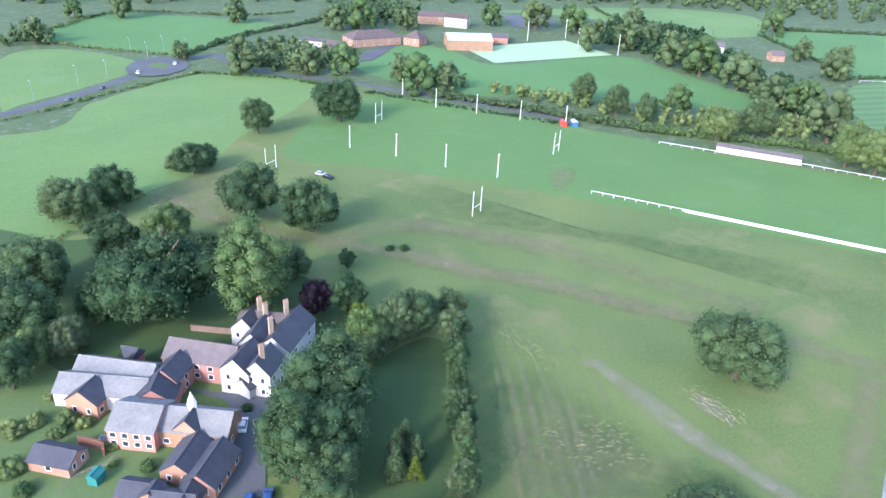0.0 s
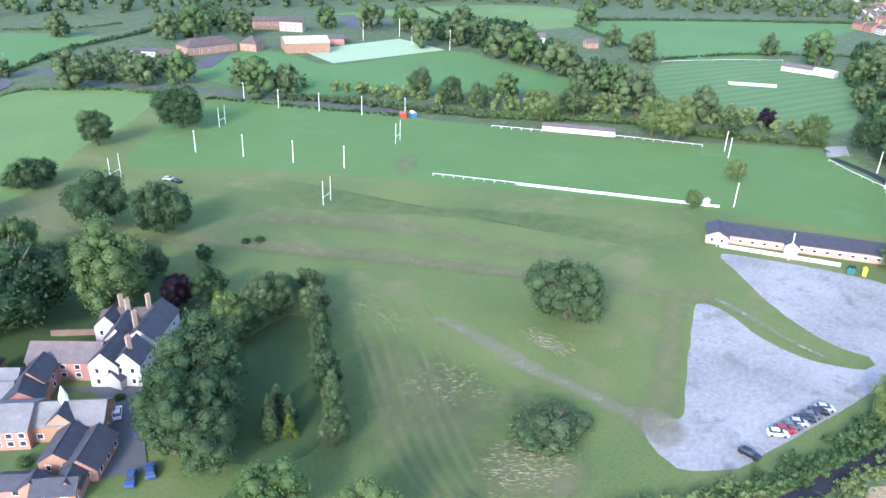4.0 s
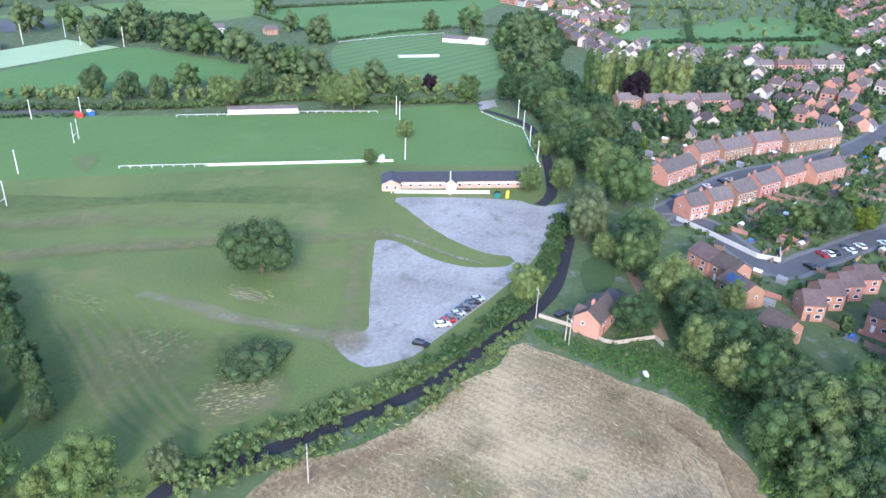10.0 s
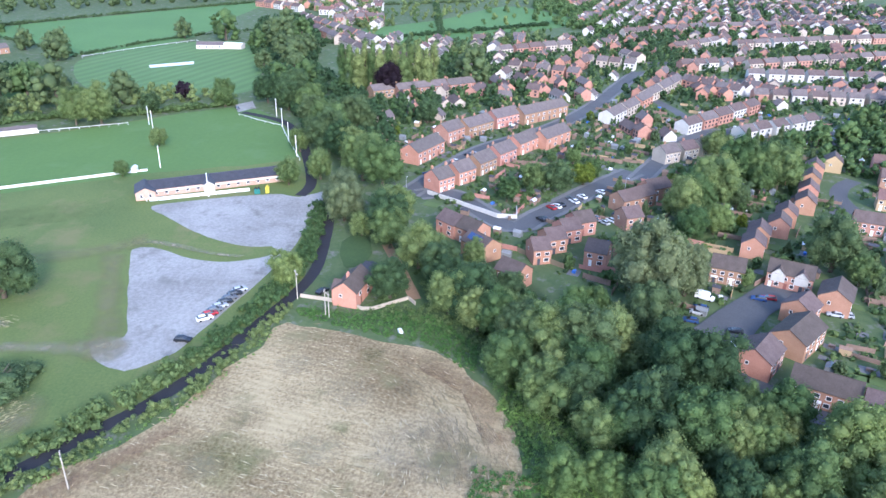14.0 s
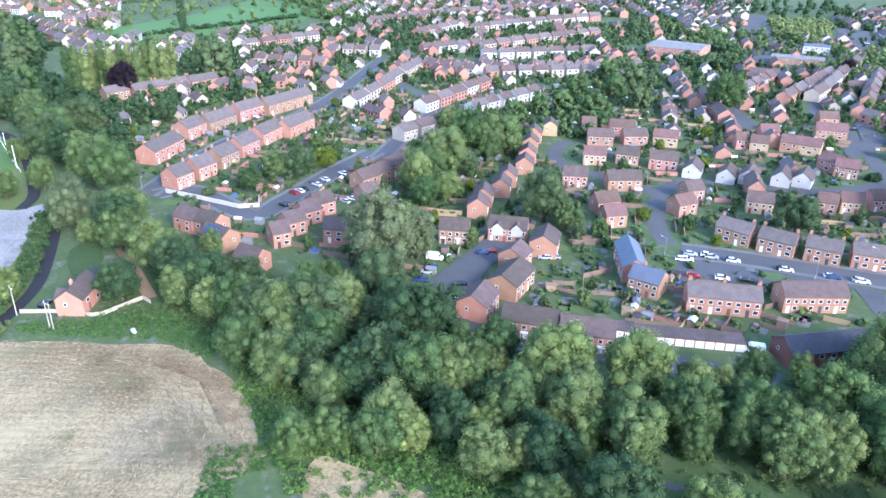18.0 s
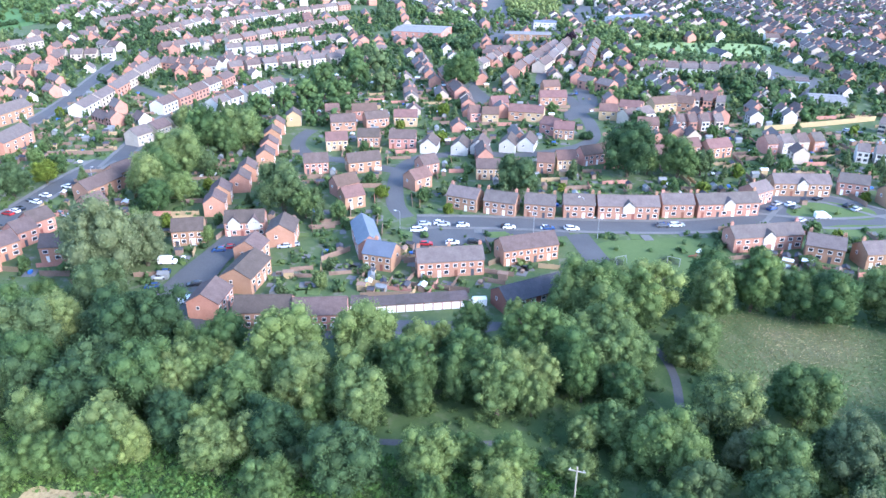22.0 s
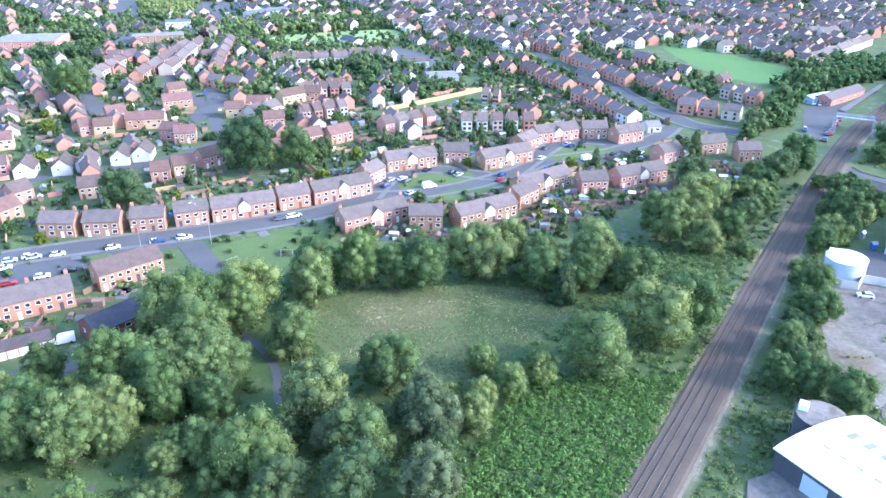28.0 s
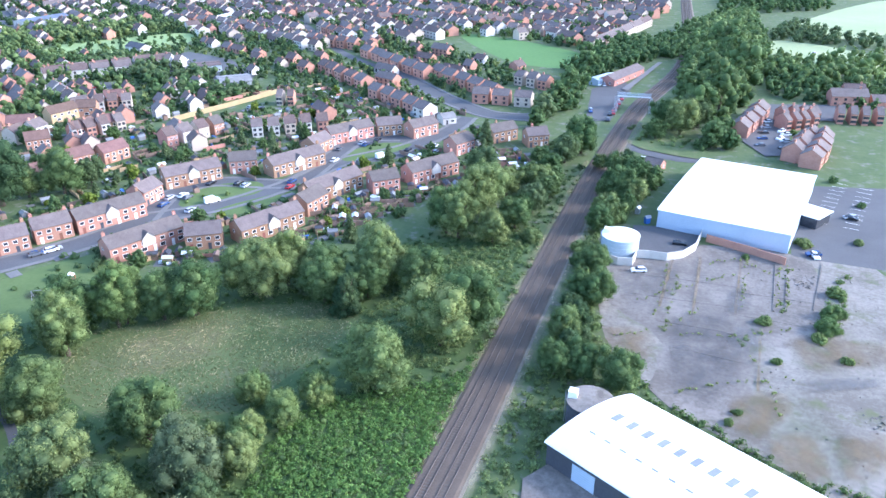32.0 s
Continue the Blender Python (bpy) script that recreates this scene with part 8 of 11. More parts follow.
tree('dark', 24.5, 194.5, 5.9)
tree('round', 70.8, 178.3, 5.5)
tree('golden', 81.7, 133.3, 3.1)
tree('golden', 75.1, 126.4, 2.7)

# details

# country house
b = thing('country_house', 53.9, 128.5, 0, 'large white gabled country house with slate roofs', 'house')
wing(b, 53.4, 138.6, 58.6, 142.7, 6, 5.9, 3.0, 'render_white', 'roof_dark', wins=2)
wing(b, 52.4, 131.8, 59.2, 138.1, 6, 5.9, 3.0, 'render_white', 'roof_dark', wins=2)
wing(b, 55.7, 127.9, 66.9, 136.8, 7.5, 5.9, 3.0, 'render_white', 'roof_dark', wins=2)
wing(b, 45.4, 124.8, 52.2, 130.1, 6.5, 5.9, 3.0, 'render_white', 'roof_dark', wins=2)
wing(b, 48.9, 121.5, 54.5, 126.3, 6, 5.9, 3.0, 'render_white', 'roof_dark', wins=2)
wing(b, 55, 143.4, 64.4, 135, 6, 5.6, 2.6, 'render_white', 'roof_slate', wins=2)
wing(b, 46.3, 123.1, 49, 124.1, 4, 2.8, 1.6, 'render_white', 'roof_dark')
stack(b, 58.7, 140.7, 6, 11.7, 1.0)
stack(b, 58.7, 137.7, 6, 11.7, 1.0)
stack(b, 63.2, 136.3, 6, 11.7, 1.0)
stack(b, 57.1, 131.5, 6, 11.7, 1.0)
stack(b, 50.9, 122.8, 6, 11.7, 1.0)
b = thing('country_house_annexe', 41.6, 136.6, 0, 'red brick service wing with grey tiled roof', 'house')
wing(b, 38.2, 142.1, 48.8, 130.7, 8, 4.8, 2.6, 'brick', 'roof_slate', wins=5)
wing(b, 38.4, 136.6, 32.9, 131.7, 6, 4.6, 2.4, 'brick', 'roof_dark', wins=1)
b = thing('school_hall', 23.8, 141.1, 0, 'long low hall with weathered grey roofs and brick gable', 'hall')
wing(b, 20.8, 147.7, 32.9, 135.7, 7.5, 3.6, 2.4, 'render_white', 'roof_grey_old', wins=3)
wing(b, 16.2, 144.2, 30.2, 132.3, 7.5, 3.4, 2.2, 'render_white', 'roof_grey_old', wins=3)
wing(b, 21.6, 138.4, 17.5, 134.9, 7, 3.4, 2.6, 'brick_orange', 'roof_dark', wins=2)
wing(b, 32.4, 132.2, 29.1, 127.2, 8, 3.6, 2.8, 'brick', 'roof_dark')
wing(b, 29.8, 145.9, 31, 144.6, 7, 3.0, 3.0, 'brick', 'roof_dark', hip=1)
b = thing('stable_block', 30.2, 121.7, 0, 'orange brick stable block with old grey roofs and white spire', 'building')
wing(b, 22.5, 126.3, 29.3, 120.1, 10, 4.5, 2.6, 'brick_orange', 'roof_grey_old', wins=4)
wing(b, 29.6, 121, 39.8, 111.8, 8, 3.9, 2.6, 'brick_orange', 'roof_grey_old', wins=4)
wing(b, 33.9, 116.7, 31.2, 114.1, 5, 4.4, 2.4, 'brick_orange', 'roof_dark')
o = b.matrix_basis.translation
sx, sy = 33.9, 117.4
Shape().box(sx - o.x - 0.7, sy - o.y - 0.7, 5.8, sx - o.x + 0.7, sy - o.y + 0.7, 7.6).make("turret", "white_paint", b)
Shape().tube((sx - o.x, sy - o.y, 7.6), (sx - o.x, sy - o.y, 10.4), 0.98, 0.04, 8).make("spire", "white_paint", b, "white pointed bell spire")
b = thing('coach_house', 31, 111.5, 0, 'brick coach house with twin dark slate roofs', 'building')
wing(b, 33.1, 112.2, 26.3, 105.9, 6.5, 2.7, 2.3, 'brick_orange', 'roof_dark', wins=3)
wing(b, 36, 107.9, 28.4, 101.1, 6.5, 2.7, 2.3, 'brick', 'roof_dark', wins=3)
wing(b, 22.8, 104.8, 20.5, 102.5, 4.5, 2.6, 1.6, 'brick', 'roof_dark')
wing(b, 21.1, 102.7, 26.8, 97.6, 5, 2.6, 1.6, 'brick', 'roof_dark', wins=2)
wing(b, 28, 101.7, 24.7, 98.1, 4.5, 2.6, 1.6, 'brick', 'roof_dark')
b = thing('outbuilding', 9.8, 126.8, 0, 'dark slate-roofed stone outbuilding in the garden', 'outbuilding')
wing(b, 7.8, 126.4, 13.3, 120.1, 5.6, 2.3, 1.6, 'brick', 'roof_dark', wins=1)
b = thing('outbuilding', 21, 109.5, 0, 'low slate-roofed garden outbuilding', 'outbuilding')
wing(b, 17.7, 109, 22.8, 103.9, 4.6, 2.2, 1.3, 'brick', 'roof_dark', wins=1)
patch('courtyard', 'asphalt', 0.2533, [(37.4, 132.1), (46.5, 123.8), (54.8, 120.6), (49.9, 114.8), (44.4, 108.2), (37.9, 94.4), (29.7, 99.9), (36.8, 109.4), (42.1, 113.7), (42.8, 123.9)], label='dark asphalt courtyard and drive', smooth=False)
patch('terrace', 'pavement_grey', 0.2736, [(18.7, 127), (27.2, 119.3), (26.5, 117.9), (18.2, 125.8)], label='pale stone garden terrace', smooth=False)
wall_line([(14.9, 126.5), (18.2, 122.5), (17.8, 121.1)], 2.2, 0.4, 'brick_dark', 'garden_wall', 'old brick garden wall')
wall_line([(46.6, 153.6), (54.3, 146.6)], 1.6, 0.4, 'timber', 'garden_wall', 'old brick garden wall')
shed(14.9, 115, 40, 2.5, 2.0, "teal_cloth", "teal_cloth", "small teal-green garden shelter")
car(42.4, 114.3, 60, 'white')
car(34.6, 94.4, -129, 'blue')
car(38.2, 93.8, 60, 'blue')

# clubhouse
b = thing('clubhouse', 226.5, 33.3, 0, 'long low brick clubhouse with dark felt roof', 'clubhouse')
wing(b, 225.2, 59.1, 247.7, 11.5, 11, 2.9, 1.6, 'brick_pale', 'roof_dark', wins=14)
wing(b, 226.9, 61.3, 217.2, 57.4, 7, 2.9, 1.7, 'brick_pale', 'roof_dark', wins=1)
wing(b, 234.5, 39.3, 226.2, 36.7, 4, 3.2, 1.5, 'render_white', 'roof_dark')
o = b.matrix_basis.translation
for ax, ay, bx, by in ((219.4, 56.1, 227.6, 38.6), (229.1, 35.5, 242.0, 8.2)):
    u, turn = math.hypot(bx - ax, by - ay), math.degrees(math.atan2(by - ay, bx - ax))
    f = Shape().box(0, -0.06, 2.3, u, 0.06, 2.75).make("fascia", "white_paint", b, "white painted fascia board")
    f.matrix_basis = pose(ax - o.x, ay - o.y, 0, 0, 0, turn)
rail_fence([(215.6, 56.6), (229.3, 22.6)], 2.5, 1.3, ((1, 38),), "white balustrade and boards before the clubhouse")
shed(226.7, 19.3, 10, 1.2, 1.0, "teal_cloth", "rubber", "green wheeled waste bin by the clubhouse")
shed(227, 18.3, 10, 1.2, 1.0, "teal_cloth", "rubber", "green wheeled waste bin by the clubhouse")
shed(228.7, 15.4, 10, 2.2, 1.2, "yellow_plastic", "yellow_plastic", "yellow grit bin by the clubhouse")

# pitch
rugby_posts(107.5, 242, 112.1, 244.1)
rugby_posts(175.3, 273.8, 179.9, 276.2)
rugby_posts(147.9, 170.9, 152.3, 172.6)
rugby_posts(216.9, 202.7, 221.9, 204.8)
floodlight(147.7, 250.1)
floodlight(158.5, 232.4)
floodlight(168.3, 212.8)
floodlight(178.8, 194.2)
floodlight(210.8, 304.6)
floodlight(214.9, 281.8)
floodlight(226, 264.1)
floodlight(237.4, 245.6)
floodlight(251, 229.3)
floodlight(318, 94.8)
floodlight(309.5, 89.7)
floodlight(254.2, 65.8)
floodlight(222.6, 36)
floodlight(338.9, 36.6)
floodlight(319.5, 29.4)
floodlight(294.9, 21.1)
floodlight(274, 13.3)
rail_fence([(198.2, 164.2), (246.4, 75.1)], 4.0, 1.1, ((33, 108),))
rail_fence([(268.5, 188.9), (280.2, 168.4)], 4.0, 1.1)
rail_fence([(299.4, 139.8), (316.6, 104.6)], 4.0, 1.1)
b = thing('spectator_stand', 291.8, 155.5, 0, 'low white covered spectator stand by the pitch', 'stand')
wing(b, 284.4, 170.7, 301.5, 141.3, 5, 2.6, 0.7, 'render_white', 'roof_slate', wins=0)
shed(249.7, 229.4, 60, 4.5, 2.4, "red_paint", "red_paint", "red equipment shelter beside the pitch")
shed(254.6, 227.1, 60, 4.5, 2.4, "blue_plastic", "white_sheet", "blue equipment container beside the pitch")
shed(248.2, 74, 10, 3, 2.0, "white_sheet", "white_sheet", "small white hut beside the rail")
car(122.8, 228.7, -56, 'silver')
car(123.5, 224.6, -74, 'black')
car(351.7, 60.5, 30, 'grey')
patch('parking', 'gravel', 0.2883, [(360.3, 63.9), (369.2, 56.8), (354.9, 51.4), (344.1, 58.2)], label='small gravel parking bay', smooth=False)
rail_fence([(339, 56), (329, 44.3), (319.1, 29.7), (293.7, 20.6), (267.7, 10.7)], 5, 1.0)

# parked cars
car(132.8, 9.4, -56, 'white')
car(135, 8.7, -56, 'red')
car(137.2, 8, -56, 'grey')
car(139.5, 7.3, -56, 'silver')
car(141.8, 6.6, -56, 'black')
car(144.2, 5.9, -56, 'grey')
car(146.6, 5.2, -56, 'black')
car(149.1, 4.5, -56, 'silver')
car(122.1, 11.5, -94, 'black')

# cottage
b = thing('cottage_extension', 165.4, -33.5, 0, 'low dark glazed extension behind the cottage', 'extension')
wing(b, 163.1, -29.8, 160.4, -33.3, 6, 2.4, 1.2, 'brick', 'roof_dark')
wing(b, 146.2, -23.2, 145.5, -25.5, 5, 4.2, 2.0, 'brick_orange', 'roof_brown')
car(149.5, -18.9, -32, 'black')
wall_line([(146.6, -13.3), (144.9, -20.9), (142.2, -28.3), (140.3, -31.3), (140.2, -34), (146.9, -43.5), (143.9, -45.6)], 1.1, 0.25, 'render_cream', 'garden_wall', 'pale stone garden wall round the cottage')
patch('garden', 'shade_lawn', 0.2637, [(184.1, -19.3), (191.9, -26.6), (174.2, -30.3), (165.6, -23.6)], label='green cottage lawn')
ribbon('track', 'bare_earth', 3.4, [(183.6, -34.1), (168.1, -39.2), (147, -45.5)], z=0.07, label='narrow brown earth track under trees')
telegraph(69.8, 15.3, 30)
telegraph(145.6, -12.6, 30)
telegraph(136.1, -22.5, 40, 8, True)
telegraph(13.2, -163.1, 40, 9)
tagged(Shape().box(-0.9, -0.5, -0.02, 0.9, 0.5, 0.7, 0, 0.08).make("water_trough", "white_sheet"), "small white water trough on rough grass", "trough").matrix_basis = pose(129.3, -42.5, 0, 0, 0, 20)

# railway
railway([(-52, -900), (-70.2, -629.1), (-56.3, -497), (-52.4, -408.7), (-51.8, -340.3), (-51.9, -287.7), (-52.2, -222.3), (-49, -60), (-49, 300)])
patch('verge', 'rough_grass', 0.014, [(-46.1, -399.7), (-46.4, -436.8), (-52.4, -337.4), (-51.4, -276.5), (-48.1, -221.1), (-70, -80), (-20, -80), (-44, -268.8), (-44.2, -334.6)], label='dry grass verge along the railway')

# sheds
arched_shed(-69.3, -237.6, -82.3, -256.9, -120.2, -211, 5.0, 2.2, 'large dark warehouse with a bowed white roof', 'dark_cladding', 'white_sheet', 16)
arched_shed(-78, -353.9, -88.6, -409.1, -115.8, -347.2, 6.0, 0.8, 'pale blue retail store with a wide white roof', 'pale_cladding', 'white_sheet', 0, 'retail_store')
tank(-74.8, -251, 4.6, 6.5, "dark_cladding", "dark round storage tank beside the warehouse")
tank(-69.5, -331.9, 5.4, 6.0, "sheet_blue", "pale blue round water tank behind a wall", "white_sheet", 1.0)
wall_line([(-67.2, -324.7), (-70.1, -323.6), (-74.1, -324.5), (-74.6, -330.2), (-78.3, -330.9), (-83.0, -330.9), (-87.3, -334.3), (-90.4, -340.4), (-91.6, -350.5), (-91.8, -356.8)], 2.6, 0.2, 'render_white', 'yard_wall', 'curved pale panel wall round a service yard')
patch('yard', 'asphalt', 0.3035, [(-70.9, -352.8), (-92.1, -357.9), (-91.1, -342.6), (-84.6, -332.4), (-75.3, -331)], label='grey concrete service yard', smooth=False)
patch('yard', 'concrete_old', 0.3038, [(-66.3, -232.1), (-70.2, -238.1), (-80.1, -232.3), (-79.5, -229.5), (-67.6, -225.3)], label='grey concrete yard of the warehouse', smooth=False)
b = thing('store_entrance', -122.6, -378, 0, 'glazed store entrance canopy with flat white roof', 'entrance')
block(b, -121.9, -375.3, 0, 9, 12, 3.6, 60, "glass_dark", "porch_glazing", 0.6, "white_sheet")
garage_row(93.2, -163.9, 82, -188.2, 11)
garage_row(96.4, -160.1, 94.1, -163.9, 2, label="low brick lock-up garage in a row")

# school
b = thing('school', 284.6, 420.8, 0, 'brick school buildings with tiled and pale blue roofs', 'school')
wing(b, 307.3, 394.9, 332.9, 380.2, 22, 6.5, 2.5, 'brick', 'roof_pale_blue')
wing(b, 350, 397.5, 357.9, 389.9, 16, 4, 1.5, 'brick', 'roof_slate')
wing(b, 249.8, 424.5, 284.5, 421.1, 16, 5, 4, 'brick', 'roof_brown', hip=1, wins=6)
wing(b, 226.9, 413, 234.6, 402.3, 10, 4.5, 3, 'brick', 'roof_brown', wins=3)
wing(b, 290.1, 414.5, 295.4, 403.9, 12, 5, 4, 'brick', 'roof_brown', hip=1, wins=2)
wing(b, 220.8, 431, 230.3, 419.3, 10, 5.5, 0.6, 'render_white', 'roof_slate', wins=4)
wing(b, 355.5, 458.2, 365.8, 443.8, 10, 7, 2.5, 'render_cream', 'roof_brown', wins=5)
wing(b, 341.5, 475.1, 357.3, 464, 9, 6, 2.5, 'brick', 'roof_brown', wins=4)
patch('court', 'asphalt', 0.2833, [(429.5, 476.7), (469.5, 470.8), (441.2, 425.5), (399.5, 429.3)], label='grey tarmac games court', smooth=False)
patch('court', 'asphalt', 0.2836, [(245.4, 400.1), (270.5, 413.1), (277.4, 410.1), (240.9, 379.9), (234.7, 382.8)], label='grey school parking area', smooth=False)
floodlight(375.1, 388.5, 13)
floodlight(408, 383.4, 13)
floodlight(390.8, 354.7, 13)
floodlight(398.9, 325.7, 13)
b = thing('cricket_pavilion', 549.8, 126.7, 0, 'long white cricket pavilion beside the field', 'pavilion')
wing(b, 528.9, 138.8, 530.8, 119.3, 8, 3, 1.6, 'render_white', 'roof_slate', wins=4)
wing(b, 532.4, 118.8, 530.8, 104.8, 8, 3, 1.0, 'render_white', 'white_sheet')
rail_fence([(482.6, 204.3), (523.3, 177.8), (558.9, 148.2)], 8, 1.1, (), "white boundary fence of the cricket field")
b = thing('farmhouse', 505.3, 324.7, 0, 'white farmhouse among trees', 'house')
wing(b, 469.6, 304.4, 475.4, 296.6, 8, 5, 2.5, 'render_white', 'roof_slate', wins=2)
wing(b, 487.1, 268.8, 494.5, 263.2, 8, 4, 2.5, 'brick', 'roof_slate', wins=2)

# street cars
car(117.9, -229.2, -122, 'white')
car(110.2, -239.6, -122, 'blue')
car(105.6, -246.1, -122, 'white')
car(91.5, -273.8, -122, 'blue')
car(89.3, -278.1, -122, 'silver')
car(131.9, -203.7, -122, 'white')
car(127.4, -217.3, -122, 'white')
car(131.4, -212.3, -122, 'silver')
car(81.2, -317.3, -92, 'blue')
car(83.2, -323.2, -92, 'silver')
car(80.4, -326.5, -92, 'white')
car(69.4, -316.2, -92, 'silver')
car(77.6, -325.5, -92, 'grey')
car(78.1, -339.5, -92, 'black')
car(68.5, -342.8, -92, 'black')
car(65, -342, -92, 'silver')
car(49.1, -345.9, -92, 'red')
car(51.3, -351.1, -92, 'blue')
car(46.7, -400.4, -92, 'silver')
car(44.3, -399.1, -92, 'blue')
car(42.2, -406.3, -92, 'black')
car(52, -390.3, -92, 'grey')
car(47.4, -377.2, -92, 'white')
car(24.9, -398.3, -92, 'black')
car(13.4, -399.8, -92, 'silver')
car(16.3, -406.7, -92, 'white')
car(67.2, -325.2, -122, 'white', van=True)
car(31.4, -387, -122, 'white', van=True)
car(132.2, -202.3, -122, 'white')
car(135, -207.1, -122, 'silver')
car(133, -211.9, -122, 'white')
car(127.7, -217.2, -122, 'blue')
car(121.5, -199.2, -122, 'red')
car(117.8, -206.7, -122, 'white')
car(114.8, -212.8, -122, 'black')
car(118.4, -228.8, -122, 'black')
car(110.6, -239.4, -122, 'white')
car(106.5, -245.9, -122, 'silver')
car(91.6, -273.2, -122, 'grey')
car(89.5, -277, -122, 'white')
car(138.5, -120, 70, 'blue')
car(143.1, -123, 70, 'silver')
car(145.6, -124.8, 70, 'blue')
car(133.3, -130.2, 70, 'black')
car(126.3, -125.7, 70, 'white')
car(124.7, -126, 70, 'white')
car(151.8, -143.1, 70, 'blue')
car(152.3, -146.1, 70, 'red')
car(143.7, -161, 70, 'silver')
car(143.4, -163.8, 70, 'silver')
car(151.6, -127.7, -122, 'white', van=True)
car(81.8, -190.5, 60, 'white', van=True)
car(207.6, -87.6, 35, 'black')
car(218.9, -91.6, 35, 'red')
car(221.6, -95.4, 35, 'black')
car(225.8, -100.9, 35, 'white')
car(230.9, -104.7, 35, 'white')
car(236.6, -112.9, 35, 'white')
car(209.7, -106.2, 35, 'grey')
car(205.6, -108.7, 35, 'silver')
car(208, -111.5, 35, 'white')
car(252.8, -44.3, 35, 'blue')
car(270.8, -55.8, 35, 'white')
car(279.3, -61.5, 35, 'black')
car(282, -64.6, 35, 'silver')
car(207.3, -86.8, 35, 'black')
car(220.3, -93.7, 35, 'white')
car(228.3, -100, 35, 'grey')
car(-136, -381.2, 20, 'silver')
car(-122.8, -348.4, 20, 'blue')
car(-76.3, -321.6, 20, 'white')
car(-145.3, -660, 60, 'white')
car(-128.8, -436.7, 60, 'silver')
car(-129.1, -459.2, 60, 'white')
car(-130.8, -473.8, 60, 'grey')
car(-118.1, -463.5, 60, 'white')
car(-119.2, -475, 60, 'white')
car(-120, -484.3, 60, 'blue')
car(-45.3, -468.6, 100, 'grey')
car(-44.6, -478.3, 100, 'black')
car(-45.3, -485.1, 100, 'grey')
car(-45.4, -492.9, 100, 'grey')
car(-45.6, -500.9, 100, 'grey')
car(-45.9, -508.1, 100, 'grey')
car(-35.3, -480.6, 100, 'blue')
car(-33.3, -534, 100, 'silver')
car(-30.5, -534.9, 100, 'white')
car(-45.8, -480.6, 100, 'red')
car(-45.6, -491.1, 100, 'red')
car(-45.9, -498.9, 100, 'red')
car(-46, -508.1, 100, 'red')
car(-34.9, -482.1, 100, 'silver')
car(-45.1, -468.3, 100, 'black')

# hedges
lump_line([(62.5, 40.2), (69.6, 35.0), (77.3, 29.0), (86.2, 22.8), (93.4, 17.8), (104.9, 10.2), (116.0, 5.6)], 6.5, 2.6, 819, 'leaf_mid', density=1.5, label='tall mixed hedge along the lane')
lump_line([(116.0, 5.6), (123.6, 2.6), (137, -2.3), (151, -6.6), (166.5, -9.3), (184.8, -9.4), (199.9, -8.2), (214.5, -6.4)], 6.0, 2.6, 820, 'leaf_mid', density=1.5, label='tall mixed hedge along the lane')
lump_line([(59.6, 35.9), (66.2, 30.1), (73.6, 22.6), (83.2, 14.9), (94.6, 7.3)], 4.2, 1.9, 821, 'leaf_mid', density=1.6, label='tall mixed hedge along the lane')
lump_line([(94.6, 7.3), (102, 2.6), (109.6, -0.4), (120.6, -4.7), (132.9, -8.6), (141.0, -11.1)], 4.0, 1.8, 822, 'leaf_mid', density=1.6, label='tall mixed hedge along the lane')
lump_line([(37.8, 349.8), (56.4, 356), (89.9, 373.9), (139.1, 394.2)], 2.5, 2.0, 823, 'leaf_mid', label='clipped hedge between road and pasture')
lump_line([(139.1, 394.2), (169.5, 368.5), (184.1, 345.4)], 2.5, 2.0, 824, 'leaf_mid', label='hedge at the edge of the pasture')
lump_line([(199, 319), (222.1, 278.1), (236.9, 253.1), (251, 229.3)], 3, 1.8, 825, 'leaf_dark', label='dark clipped hedge behind the playing field')
lump_line([(31.4, 221), (46.5, 230.6), (62.4, 242.7)], 2, 1.5, 826, 'leaf_mid', label='ragged hedge between field and pasture')
lump_line([(89.2, 499), (115.7, 466.5), (148, 435.4)], 3, 2.0, 827, 'leaf_mid', label='low hedge between road and field')
lump_line([(149.1, 438.2), (206.5, 480.4), (272.8, 508.9), (336.5, 548.7)], 4, 3, 828, 'leaf_dark', label='tall field hedge along the main road')
lump_line([(103, 547.7), (158.9, 592.4), (228.9, 551.1), (275.3, 550.2)], 3, 2.5, 829, 'leaf_mid', label='hedge between green fields')
lump_line([(483.2, 211.5), (532.1, 191), (576.8, 163.9), (623.1, 113.3)], 3, 2.5, 830, 'leaf_dark', label='hedge behind the cricket field')
lump_line([(569.1, 326), (533.1, 272.1), (495.8, 217.7)], 3, 2.5, 831, 'leaf_dark', label='hedge between green fields')
lump_line([(611.9, 333.4), (714.8, 254.1), (817.8, 161.4)], 4, 3, 832, 'leaf_dark', label='hedge between green fields')
lump_line([(540.5, 477), (510, 419.6), (503.7, 351.1)], 3, 2.5, 833, 'leaf_dark', label='hedge between green fields')
lump_line([(226.3, 297.1), (241, 276.5), (259.7, 240.6), (278.9, 203.8)], 5, 4, 834, 'leaf_dark', label='dense dark hedge behind the pitch', density=1.5)
lump_line([(278.9, 203.8), (296.9, 182.1), (323.8, 150.4), (327.8, 132.3), (337.8, 104), (361.3, 64.2)], 5, 4, 835, 'leaf_mid', label='dense hedge behind the pitch', density=1.5)
lump_line([(75.6, -280.8), (68, -272.6)], 3, 2.5, 836, 'leaf_dark', label='dark clipped hedge by the playground')

